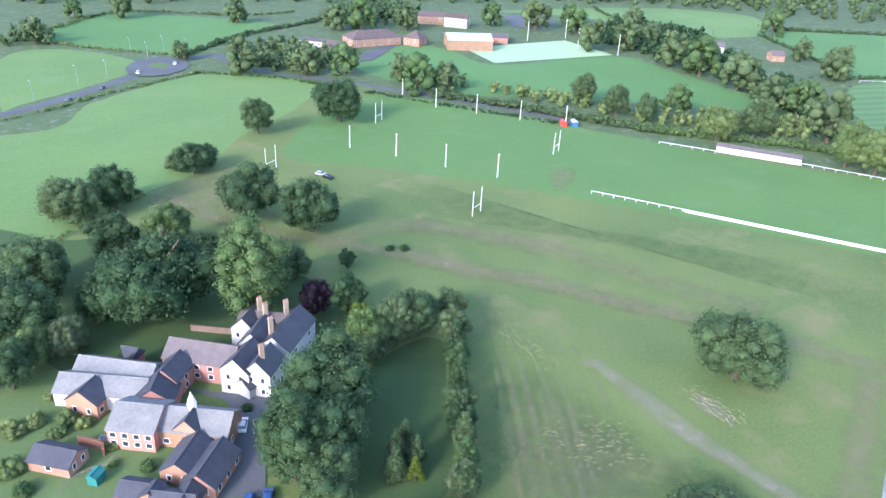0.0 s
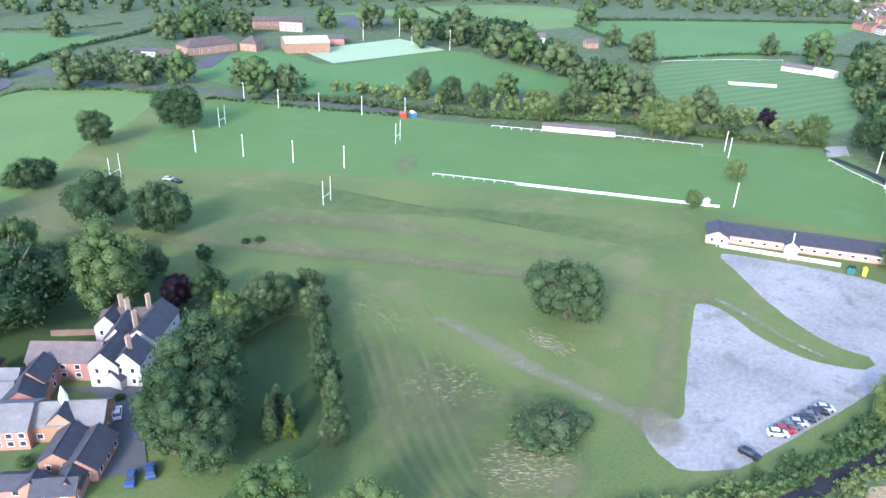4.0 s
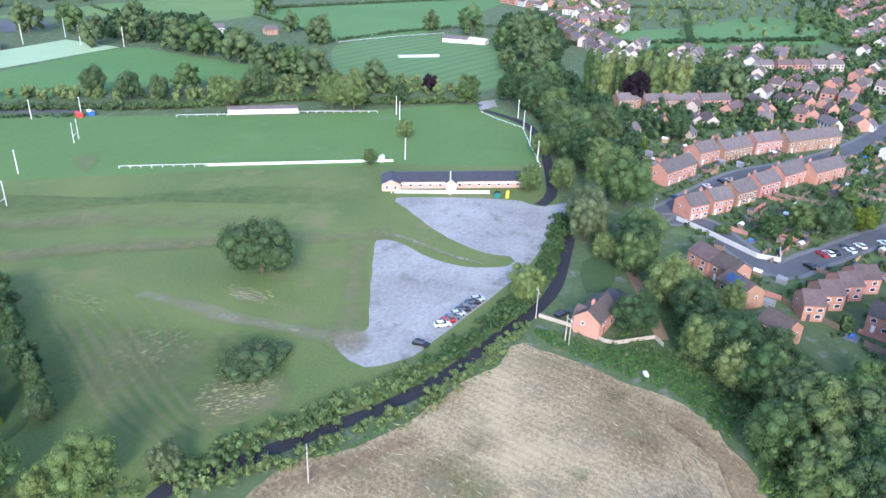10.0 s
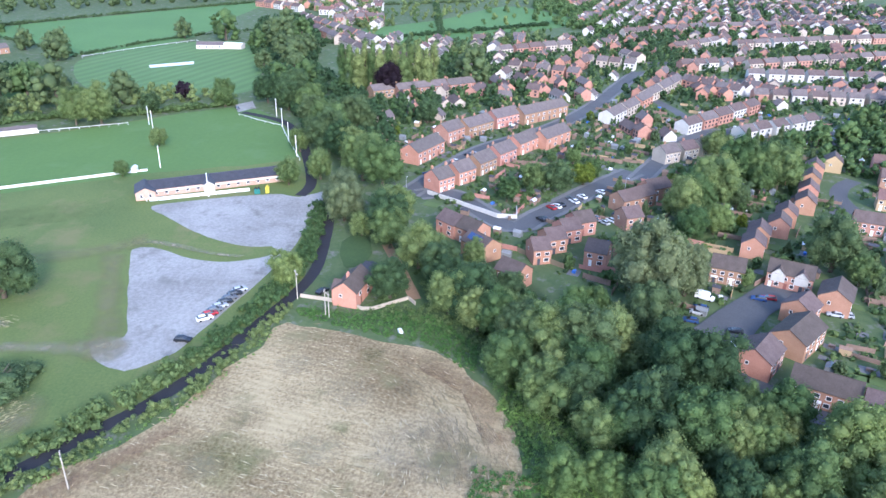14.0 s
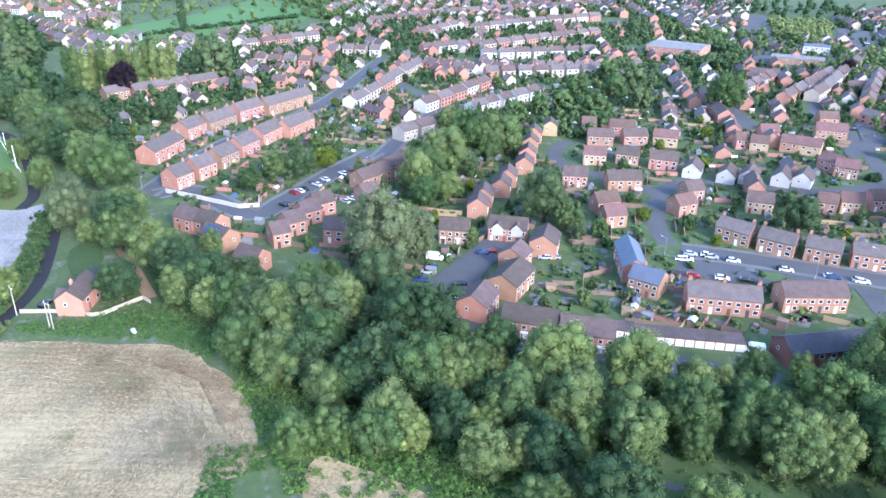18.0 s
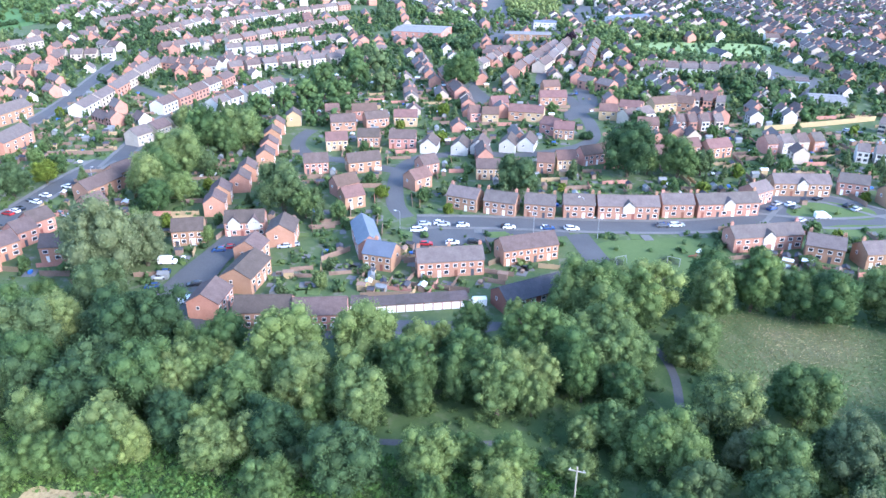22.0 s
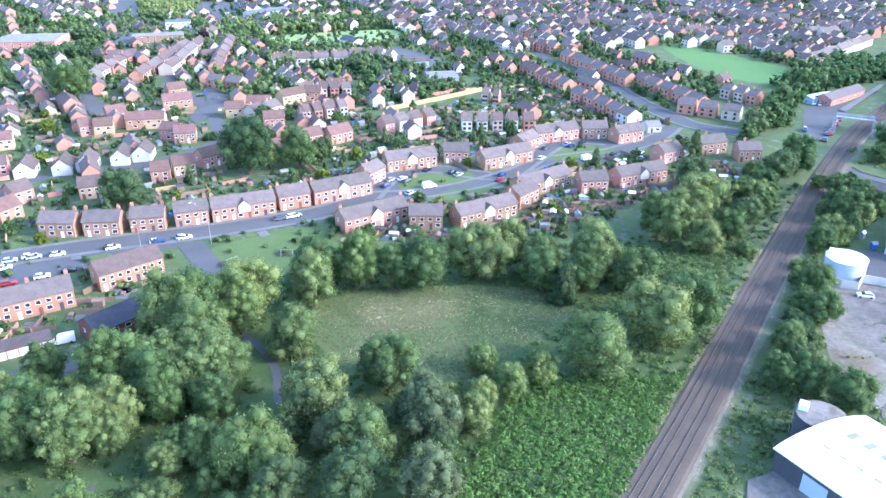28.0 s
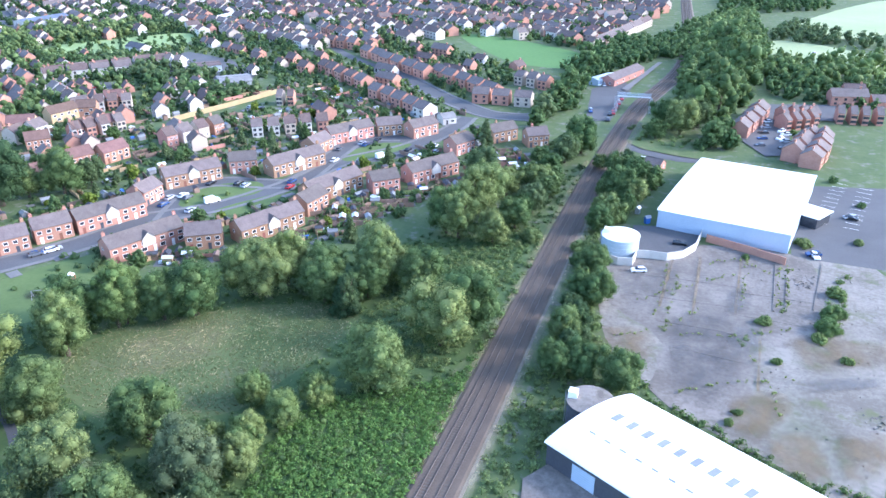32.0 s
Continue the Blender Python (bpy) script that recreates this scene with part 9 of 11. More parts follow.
# wood floor and undergrowth
patch('wood_floor', 'bramble_floor', 0.01, [(136.9, -31.6), (126.7, -55.9), (111.9, -64.1), (84.1, -71.3), (62.9, -76.2), (0, -100), (-48, -130), (-48, -300), (-45.9, -335.1), (3.2, -309.5), (62.2, -248.6), (69.3, -195), (65.5, -181.9), (74.2, -155.9), (97.6, -133.4), (131.1, -115.7), (153.2, -73), (182.6, -50.6), (180.7, -37.2), (150, -36.4)], label='grass and weeds under the trees, shade in their colour')
scrub([(141.5, -31), (130.9, -55.9), (112, -66.8), (84.2, -73.6), (71.3, -76.6), (71.6, -84.1), (103.8, -81.9), (132.8, -64.8), (143.9, -46.4)], 2.4, 0.5, 1.1, 'leaf_mid', 839, 'green nettles and brambles round the field')
scrub([(109.9, -71.6), (92.4, -81.4), (66.7, -98.4), (48.1, -113.1), (-10, -110), (63.6, -74.2), (77.9, -71.5), (100.3, -65.1)], 1.7, 0.6, 1.2, 'leaf_bright', 840, 'bright green brambles and nettles')
scrub([(-20.9, -211.1), (-17.5, -226), (-19.8, -240), (-33.9, -249.1), (-45.1, -257.4), (-46.3, -274.7), (-48, -224), (-50, -150), (-20, -150)], 1.5, 0.7, 1.4, 'leaf_bright', 841, 'bright green bramble bank beside the railway')
scrub([(-22.9, -250.2), (-41.5, -262.4), (-42.3, -287.3), (-42.9, -340.9), (-34.4, -340.4), (-16.1, -300.3), (-14.4, -268.9)], 2.6, 0.6, 1.3, 'leaf_mid', 842, 'green scrub beside the railway')
scrub([(-45.9, -335.1), (-48.1, -400.4), (-42.9, -405.4), (-31.4, -348.6), (-4.8, -316.5), (-3.1, -296.4), (-17.7, -294.4), (-34.6, -307.4)], 3, 0.5, 1.2, 'leaf_mid', 843, 'rough green scrub and long grass')
scrub([(-57.8, -237), (-60.1, -274.5), (-58.9, -339.7), (-60.3, -404.6), (-70.4, -408.1), (-64.7, -341.7), (-71.6, -283.6), (-85.1, -267.3), (-70, -252), (-66.8, -232.2), (-62, -170)], 2.4, 0.7, 1.6, 'leaf_mid', 844, 'dense green scrub between railway and yard')
scrub([(-84, -266.9), (-95.8, -260.2), (-114, -250.6), (-127.2, -248), (-113.6, -244.5), (-83.1, -264.5)], 2.0, 0.6, 1.3, 'leaf_light', 845, 'overgrown strip beside the warehouse')
scrub([(-121, -303.7), (-127.8, -336.6), (-130.7, -337.6), (-125.8, -302.8)], 2.4, 0.6, 1.3, 'leaf_light', 846, 'weeds growing over derelict ground')
scrub([(85.6, -93.5), (75.6, -112.5), (46, -143), (29.8, -164.4), (8.9, -168.9), (20.2, -133.2), (54, -88.5)], 1.9, 0.7, 1.5, 'leaf_bright', 847, 'bright green woodland edge brambles')
scrub([(42.5, 80.3), (49.5, 68.6), (59.9, 46), (60.2, 41.1), (38.8, 50.8), (31.7, 66.6)], 2.2, 0.6, 1.4, 'leaf_mid', 848, 'green undergrowth under the trees')
scrub([(136.9, -31.6), (126.7, -55.9), (111.9, -64.1), (84.1, -71.3), (62.9, -76.2), (0, -100), (-48, -130), (-48, -300), (-45.9, -335.1), (3.2, -309.5), (62.2, -248.6), (69.3, -195), (65.5, -181.9), (74.2, -155.9), (97.6, -133.4), (131.1, -115.7), (153.2, -73), (182.6, -50.6), (180.7, -37.2), (150, -36.4)], 3.4, 0.5, 1.4, 'leaf_mid', 849, 'woodland undergrowth of brambles and saplings', leaves=30)
scrub([(136.9, -31.6), (126.7, -55.9), (111.9, -64.1), (84.1, -71.3), (62.9, -76.2), (0, -100), (-48, -130), (-48, -300), (-45.9, -335.1), (3.2, -309.5), (62.2, -248.6), (69.3, -195), (65.5, -181.9), (74.2, -155.9), (97.6, -133.4), (131.1, -115.7), (153.2, -73), (182.6, -50.6), (180.7, -37.2), (150, -36.4)], 3.8, 0.5, 1.3, 'leaf_light', 850, 'woodland undergrowth of brambles and ferns', leaves=30)
scrub([(44.6, -230), (40.2, -247.1), (17.3, -268), (-5.7, -277.4), (-14.4, -268.9), (-8.7, -240.8), (-3.6, -229.5), (18.1, -220.4)], 1.0, 0.25, 0.5, 'seed_grass', 851, 'long seeding grass and weeds of the clearing', leaves=16)
patch('parking_court', 'asphalt', 0.3256, [(134.8, -119.8), (144.6, -129.2), (153.5, -139), (167.1, -153.2), (165.7, -162.8), (155.4, -156.9), (143, -142.9), (130.8, -133.6), (112.9, -126.4), (90.5, -156.7), (85.2, -154.1), (102.1, -123.1), (119.6, -122.2)], label='grey asphalt parking court between houses', smooth=False)
wall_line([(230.9, -45.7), (223.2, -55), (208.7, -71.3), (208.1, -78.1), (216.8, -78.7)], 1.7, 0.3, 'render_white', 'garden_wall', 'white rendered garden wall at the street corner')
wall_line([(144.4, -401.3), (133.2, -437.4), (126.2, -463.7)], 2.4, 0.2, 'timber_pale', 'timber_fence', 'long new pale timber fence')
OCC_line(142.1, -398, 130.9, -433.6, 7)
OCC_line(130.9, -433.6, 124, -459.6, 7)
wall_line([(29.8, -305.7), (20.3, -323.2), (7.4, -340.6), (-1.8, -366)], 1.6, 0.15, 'timber', 'timber_fence', 'brown timber fence behind gardens')
wall_line([(160.5, -145), (165.6, -150.6)], 1.6, 0.15, 'timber', 'timber_fence', 'brown timber fence by the court')
wall_line([(151.6, -177.5), (149.3, -189)], 1.7, 0.15, 'timber', 'timber_fence', 'brown timber panel garden fence')
wall_line([(128.6, -166.7), (130.5, -177.2)], 1.7, 0.15, 'timber', 'timber_fence', 'brown timber panel garden fence')
wall_line([(115.9, -180), (116.4, -190)], 1.7, 0.15, 'timber', 'timber_fence', 'brown timber panel garden fence')
wall_line([(102.3, -166.2), (95.4, -178.2)], 1.7, 0.15, 'timber', 'timber_fence', 'brown timber panel garden fence')
wall_line([(180.2, -76.6), (169.2, -89.8)], 1.7, 0.15, 'timber', 'timber_fence', 'brown timber panel garden fence')
wall_line([(99.1, -207.1), (100.1, -214)], 1.7, 0.15, 'timber', 'timber_fence', 'brown timber panel garden fence')
wall_line([(108.2, -186), (100.4, -186.8)], 1.7, 0.15, 'timber', 'timber_fence', 'brown timber panel garden fence')
soft_patch('safety_mat', 'safety_black', 0.3198, [(85.1, -241.2), (80.1, -244.5), (75.8, -240.5), (80.6, -237.2)], 2, 'dark rubber playground matting', strength=1.0)
soft_patch('safety_mat', 'safety_black', 0.3201, [(76.8, -255.9), (71.7, -259.3), (67.4, -254.8), (72.4, -251.5)], 2, 'dark rubber playground matting', strength=1.0)
swings(70.2, -254.2, 30)
climber(68.5, -263.5, 20)
swings(79.4, -241.5, 80)
footbridge(-53.4, -494, 5)
b = thing('railway_station', -35.3, -552.5, 0, 'low slate-roofed brick railway station building', 'station')
wing(b, -34.2, -535.5, -45.8, -570.8, 9, 3.4, 2.2, 'brick', 'roof_slate', wins=5)
wing(b, -27, -534.4, -35.1, -551.4, 7, 3.0, 0.8, 'pale_cladding', 'sheet_blue')
patch('platform', 'pavement_grey', 0.7625, [(-43.3, -528.1), (-55, -602.9), (-57.5, -602), (-46.6, -525.4)], label='grey station platform', smooth=False)
bay_lines(-128.3, -372.9, -138.7, -412.9, 10)
bay_lines(-137.4, -371.5, -146.4, -409.8, 9)
tree('bush', -136.1, -360.9, 1.7)
tree('bush', -120.9, -354.2, 2.3)
tree('bush', -119.5, -355.9, 1.7)
tree('bush', -134.1, -415.1, 2, 1.0, 1)
tree('bush', -140.6, -392.7, 1.5, 1.0, 1)
lamp_post(96.3, -248.3, 7, 40)
lamp_post(135.3, -197.8, 7, 40)
lamp_post(112.3, -256.6, 7, 40)
lamp_post(111.2, -234.1, 7, 40)
lamp_post(231.5, -37.4, 7, 200)
lamp_post(235.7, -121.8, 7, 200)
lamp_post(122.2, 453.6, 9, 100)
lamp_post(140.6, 452.1, 9, 100)
lamp_post(79.7, 396.8, 9, 100)
lamp_post(126.6, 437.1, 9, 100)
lamp_post(150.6, 442.5, 9, 100)
lamp_post(95, 401.9, 9, 100)
lamp_post(55.6, 374.7, 9, 100)

# town centre
lump_line([(345.5, -530.3), (320.5, -566.5), (293.9, -600.6)], 2, 2.5, 897, 'leaf_dark', label='tall clipped dark hedge round the bowling green')
lump_line([(317, -563), (286.8, -530.7)], 1.5, 1.8, 898, 'leaf_dark', label='clipped hedge between two bowling greens')
house(284.2, -537.7, 267.6, -532.2, w=9, eave=2.8, rise=2.2, wall='render_white', roof='roof_dark', chim=0, front=-1)
far_row(267.2, -447.9, 233, -480.1, 4, seed=900, walls=(2,), roofs=(4, 5, 4, 5))
far_row(279.4, -411.3, 349.1, -487, 5, seed=901, walls=(1,), roofs=(4, 5, 4, 5))
far_row(225.1, -499.4, 212.3, -500.8, 2, seed=902, walls=(2,), roofs=(4, 5, 4, 5))
patch('yard', 'asphalt', 0.3409, [(242.7, -511.1), (241.1, -541.1), (200.5, -528.5), (162, -503.1), (152.6, -471.3), (181.3, -477.1), (207.2, -477.3)], label='grey asphalt works yard', smooth=False)
b = thing('workshop', 196.6, -499.9, 0, 'low pale blue workshop with a brown roof', 'workshop')
wing(b, 201.4, -490.1, 188.5, -502.4, 13, 4.2, 0.5, 'sheet_blue', 'roof_brown', wins=6)
b = thing('workshop', 161.2, -480.2, 0, 'low grey-roofed workshop in the yard', 'workshop')
wing(b, 163.7, -465.2, 150.8, -476.6, 18, 4, 0.9, 'grey_metal', 'roof_grey_old', wins=3)
b = thing('workshop', 297.7, -684.2, 0, 'long low white-roofed workshop', 'workshop')
wing(b, 294.3, -650.6, 292.1, -686.8, 12, 4, 0.8, 'render_white', 'white_sheet', wins=4)
patch('car_park', 'asphalt', 0.343, [(646.5, -584.9), (628.9, -614.6), (510.4, -531.3), (446.6, -518.8), (405.1, -507.7), (371.4, -455.9), (412.9, -434.3), (493.9, -477.9)], label='grey asphalt town car park', smooth=False)
patch('car_park', 'asphalt', 0.3433, [(546.8, -629.2), (507.1, -644.4), (408.4, -558), (429.3, -535.4)], label='grey asphalt town car park', smooth=False)
b = thing('superstore', 465.8, -408.2, 0, 'wide low store with pale grey roofs', 'store')
wing(b, 468, -388.7, 438.8, -414.9, 34, 6, 1.2, 'brick', 'roof_grey_old', wins=8)
b = thing('shop_block', 417.5, -476.8, 0, 'low flat-roofed shop block in grey and brick', 'shops')
wing(b, 409.9, -450.8, 387.5, -477.3, 14, 5, 0.6, 'brick', 'roof_grey_old', wins=8)
b = thing('shop_block', 446.5, -525, 0, 'white flat-roofed block beside the car park', 'shops')
wing(b, 439.1, -502.7, 426.8, -516.9, 12, 6, 0.6, 'render_white', 'roof_blue', wins=5)
b = thing('shop_block', 447.5, -621.5, 0, 'low white hall with blue-grey roof', 'hall')
wing(b, 425.2, -576.9, 418.5, -615.4, 16, 5, 1.6, 'render_white', 'roof_blue', wins=6)
b = thing('shop_block', 412.2, -363.4, 0, 'low grey-roofed shop block on the main street', 'shops')
wing(b, 367.1, -400.8, 357.8, -415.9, 12, 4.5, 1.8, 'brick', 'roof_brown', wins=4)
tree('copper', 358.4, -471.4, 5.8, 1.0, 1)
patch('street_court', 'asphalt', 0.3469, [(256.1, -382.4), (258.2, -395.2), (229.3, -375.7), (215.1, -358.2), (205.6, -335), (219.2, -343.3), (228.3, -361.2)], label='grey turning head of a close')
patch('street_court', 'asphalt', 0.3472, [(241.3, -450.8), (224.2, -455.6), (210.1, -440.8), (222.4, -431.5)], label='grey parking court between houses', smooth=False)
patch('street_court', 'asphalt', 0.3475, [(356.5, -361), (343.1, -361.9), (296.1, -339.6), (261.1, -324.7), (257.9, -316), (299.3, -334.6)], label='grey close with parked cars')
car(311.8, -337.7, 0, 'white')
car(300.6, -333, 47, 'silver')
car(244.6, -370.6, 94, 'black')
car(246.2, -375.5, 141, 'blue')
car(229.5, -442, 8, 'white')
car(225.7, -442.5, 55, 'red')
car(222.1, -443, 102, 'white')
car(231.3, -504.3, 149, 'silver')
car(230.7, -511.8, 16, 'black')
car(224.5, -509, 63, 'blue')
car(223.8, -516.5, 110, 'white')
car(479, -494.6, 157, 'red')
car(448.9, -483.9, 24, 'white')
car(421.3, -474, 71, 'silver')
car(539.7, -533.2, 118, 'black')
car(482.7, -590.4, 165, 'blue')
car(463.4, -586.7, 32, 'white')
car(440, -571.7, 79, 'red')
car(189.8, -479, 126, 'white')
car(122.1, -432.9, 173, 'silver')
car(117.2, -433.8, 40, 'black')

# estate beyond the railway
patch('street_court', 'asphalt', 0.3544, [(-100.6, -461.1), (-111.4, -520.5), (-146.1, -530.6), (-143.1, -499.2), (-125, -498.3), (-120.1, -442), (-111.9, -437.1)], label='grey estate street with parking bays', smooth=False)
far_row(-117.5, -478.5, -132.9, -490.7, 4, seed=949, walls=(0,), roofs=(5,))
far_row(-120, -433, -130.8, -463.5, 4, seed=950, walls=(0,), roofs=(5,))
car(-113.5, -488.5, 20, 'white')
car(-112.8, -479, 20, 'silver')
car(-111.7, -469.7, 20, 'black')
car(-111.1, -461, 20, 'blue')
car(-110, -450.9, 20, 'grey')
car(-121.8, -480.9, 20, 'red')
car(-120.8, -470.1, 20, 'white')
car(-120, -459.8, 20, 'silver')
car(-119.1, -450.1, 20, 'black')
car(-125.1, -503, 20, 'blue')
car(-128.7, -504.5, 20, 'grey')
ribbon('bridge_road', 'asphalt', 6, [(-57.3, -437.3), (-66.2, -428.4), (-79.5, -423.6), (-89.8, -424.3)], z=0.09, label='grey lane beside the railway')
patch('rough_meadow', 'rough_grass', 0.3289, [(-53.3, -468.5), (-78.6, -469.6), (-90.6, -429.7), (-77.1, -427.7), (-58.4, -437.8)], label='rough grass bank beside the railway')
tree('round', -77.6, -456.4, 7.5)
tree('round', -68.4, -447, 4.0)
tree('round', -91.3, -442.6, 5.9, 1.0, 1)
tree('round', -95.3, -459.2, 5.2, 1.0, 1)
tree('round', -98.9, -443.6, 4.1, 1.0, 1)
tree('bush', -86.8, -439, 3.2, 1.0, 1)
tree('round', -59, -397.6, 4.2)
tree('round', -66.8, -390.4, 4.4)
tree('light', -73.5, -392.3, 3.6, 1.0, 1)
tree('round', -64.5, -371.3, 4.6)
tree('round', -61.4, -354.7, 4.3)
tree('bush', -70.4, -379.6, 2.7, 1.0, 1)
tree('bush', -123.5, -472, 2.2, 1.0, 1)
car(-60.2, -415.1, 30, 'white')
car(-63.4, -415, 30, 'white')
car(-66.2, -417.6, 30, 'white')
car(-71, -412.6, 30, 'white')
house(-68.6, -410.3, -74.9, -408.1, w=6, eave=2.6, rise=1.6, wall='brick', roof='roof_slate', chim=0, front=-1)

# gardens and far town
near_town = [(318.4, -15.3), (386.6, -118.3), (382.7, -213.7), (352.4, -310.6), (186.3, -396.8), (121.6, -486), (22.7, -461.3), (-12.2, -402.3), (7.3, -312.8), (63.8, -270.3), (86.1, -224.6), (94.7, -200), (115.6, -143.4), (141.3, -118.1), (159.9, -93.6), (188.1, -58.2), (221.4, -46.7)]
far_town([(388.2, -342.2), (402.2, -394.7), (388.6, -480.5), (376.2, -518.6), (254.2, -451.7), (176.6, -403.3), (129.1, -362.8), (129.6, -333.5), (149.9, -302.7), (156.4, -267.9), (188.3, -233.2)], -28, 21, 32, 9.5, 0.3, True)
far_town([(304.4, -420.4), (210.5, -454.5), (138.5, -438.1), (76.5, -433.5), (114.4, -357.1), (161.8, -301.8)], -35, 22, 32, 9.5, 0.3, True)
far_town([(460.8, -75.4), (486.4, -131.1), (435.2, -156.6), (373.6, -119.8), (382.7, -79.3)], 20, 23, 32, 9.5, 0.3, True)
far_town([(343.1, -112.7), (389.9, -151.2), (457, -201.6), (428, -239.4), (417.7, -287.1), (375.7, -274.1), (327.6, -178.4), (283.2, -137.7), (299, -122.8)], 15, 24, 32, 9.5, 0.3, True)
far_town([(399.3, -23.3), (440.3, -69.7), (388.8, -89.3), (346, -50.1), (317.1, -31.7)], 15, 25, 32, 9.5, 0.3, True)
farmid = [(318.4, -15.3), (386.6, -118.3), (382.7, -213.7), (352.4, -310.6), (186.3, -396.8), (121.6, -486), (22.7, -461.3), (14.6, -557.9), (167, -660.8), (409.5, -601.9), (532.3, -518.6), (634.8, -344.6), (722.7, -475.4), (682.2, -209), (624.1, -148.9), (533.4, -73.4)]
far_town(farmid, -24, 41, 34, 10, 0.26, True)
clutter([(135.9, -180.4), (122.9, -195.0), (100.8, -210.4), (84.0, -225.0), (90.6, -216.5), (88.5, -191.8), (102.2, -168.0), (115.2, -169.8)], 3.4, 1400, -50, 0.9)
shrubs([(135.9, -180.4), (122.9, -195.0), (100.8, -210.4), (84.0, -225.0), (90.6, -216.5), (88.5, -191.8), (102.2, -168.0), (115.2, -169.8)], 4.2, 0.4, 1.2, "leaf_mid", 1410)
shrubs([(135.9, -180.4), (122.9, -195.0), (100.8, -210.4), (84.0, -225.0), (90.6, -216.5), (88.5, -191.8), (102.2, -168.0), (115.2, -169.8)], 6.5, 0.6, 1.5, "leaf_light", 1420)
clutter([(68.8, -277.7), (59.7, -299.6), (46.0, -313.1), (28.8, -317.4), (25.3, -349.6), (9.6, -365.4), (-3.7, -384.4), (-19.1, -408.5), (-16.7, -384.7), (1.0, -348.5), (14.0, -316.9), (35.2, -289.4), (57.7, -279.3)], 3.4, 1401, -62, 0.9)
shrubs([(68.8, -277.7), (59.7, -299.6), (46.0, -313.1), (28.8, -317.4), (25.3, -349.6), (9.6, -365.4), (-3.7, -384.4), (-19.1, -408.5), (-16.7, -384.7), (1.0, -348.5), (14.0, -316.9), (35.2, -289.4), (57.7, -279.3)], 4.2, 0.4, 1.2, "leaf_mid", 1411)
shrubs([(68.8, -277.7), (59.7, -299.6), (46.0, -313.1), (28.8, -317.4), (25.3, -349.6), (9.6, -365.4), (-3.7, -384.4), (-19.1, -408.5), (-16.7, -384.7), (1.0, -348.5), (14.0, -316.9), (35.2, -289.4), (57.7, -279.3)], 6.5, 0.6, 1.5, "leaf_light", 1421)
clutter([(-2.7, -385.9), (-8.0, -410.3), (-28.8, -411.3), (-33.8, -398.9), (-26.5, -376.1), (-16.6, -360.0)], 3.4, 1402, -60, 0.9)
shrubs([(-2.7, -385.9), (-8.0, -410.3), (-28.8, -411.3), (-33.8, -398.9), (-26.5, -376.1), (-16.6, -360.0)], 4.2, 0.4, 1.2, "leaf_mid", 1412)
shrubs([(-2.7, -385.9), (-8.0, -410.3), (-28.8, -411.3), (-33.8, -398.9), (-26.5, -376.1), (-16.6, -360.0)], 6.5, 0.6, 1.5, "leaf_light", 1422)
clutter(near_town, 5.5, 31, -28, 0.8)
garden_trees(near_town, 8.5, ["round", "dark", "light", "bush", "bush_dark", "conifer", "golden", "bush_light"], 1.2, 2.8, 5, 0.5)
tagged(CLUT.make("garden_clutter", CLUT_MATS), "sheds, fences, patios and lawns of small gardens", "gardens", "", "stuff")
shrubs(farmid, 7, 0.8, 2.2, "leaf_mid", 17)
shrubs(farmid, 9, 1.2, 2.8, "leaf_dark", 18)
shrubs(farmid, 12, 0.8, 2.0, "leaf_light", 19)
shrubs(near_town, 5.2, 0.5, 1.3, "leaf_mid", 7)
shrubs(near_town, 6.5, 0.5, 1.2, "leaf_light", 8)
shrubs(near_town, 8, 0.6, 1.4, "leaf_dark", 9)
q = [(693.2, -163.1), (651.3, -228.1), (561.8, -391.9), (410.5, -257.7), (369.9, -312.1), (418.5, -347.4), (600.5, -331.3), (1205.1, -725.6), (1088, -208.6)]
far_town(q, -20, 1, 30, 12, 0.765)
shrubs(q, 7.5, 1.4, 3.4, "leaf_mid", 51, "trees and shrubs of far gardens")
shrubs(q, 10, 1.8, 4.0, "leaf_dark", 71, "trees and shrubs of far gardens")
q = [(768.8, -220.5), (634.3, -467.4), (477.3, -478.6), (817, -725.9), (968.6, -257.2)]
far_town(q, -15, 2, 30, 12, 0.765)
shrubs(q, 7.5, 1.4, 3.4, "leaf_mid", 52, "trees and shrubs of far gardens")
shrubs(q, 10, 1.8, 4.0, "leaf_dark", 72, "trees and shrubs of far gardens")
q = [(430.7, -531.2), (402.8, -564.9), (330.9, -651.8), (200.1, -606), (219.2, -774.5), (308.9, -970), (647.5, -721.4)]
far_town(q, -30, 3, 30, 12, 0.765)
shrubs(q, 7.5, 1.4, 3.4, "leaf_mid", 53, "trees and shrubs of far gardens")
shrubs(q, 10, 1.8, 4.0, "leaf_dark", 73, "trees and shrubs of far gardens")
q = [(275.6, -587), (141.9, -570.4), (92.8, -653.3), (-9.4, -629.2), (-41.3, -802.3), (-27.6, -966.7), (253.5, -1008.5), (528, -817.6)]
far_town(q, -40, 4, 30, 12, 0.765)
shrubs(q, 7.5, 1.4, 3.4, "leaf_mid", 54, "trees and shrubs of far gardens")
shrubs(q, 10, 1.8, 4.0, "leaf_dark", 74, "trees and shrubs of far gardens")
q = [(638.2, 67.8), (583.6, 14.8), (592.5, -38.1), (629.4, -132.7), (568.9, -126.1), (509.8, -47.4), (562.8, 45.9)]
far_town(q, -10, 5, 34, 12, 0.765)
shrubs(q, 7.5, 1.4, 3.4, "leaf_mid", 55, "trees and shrubs of far gardens")
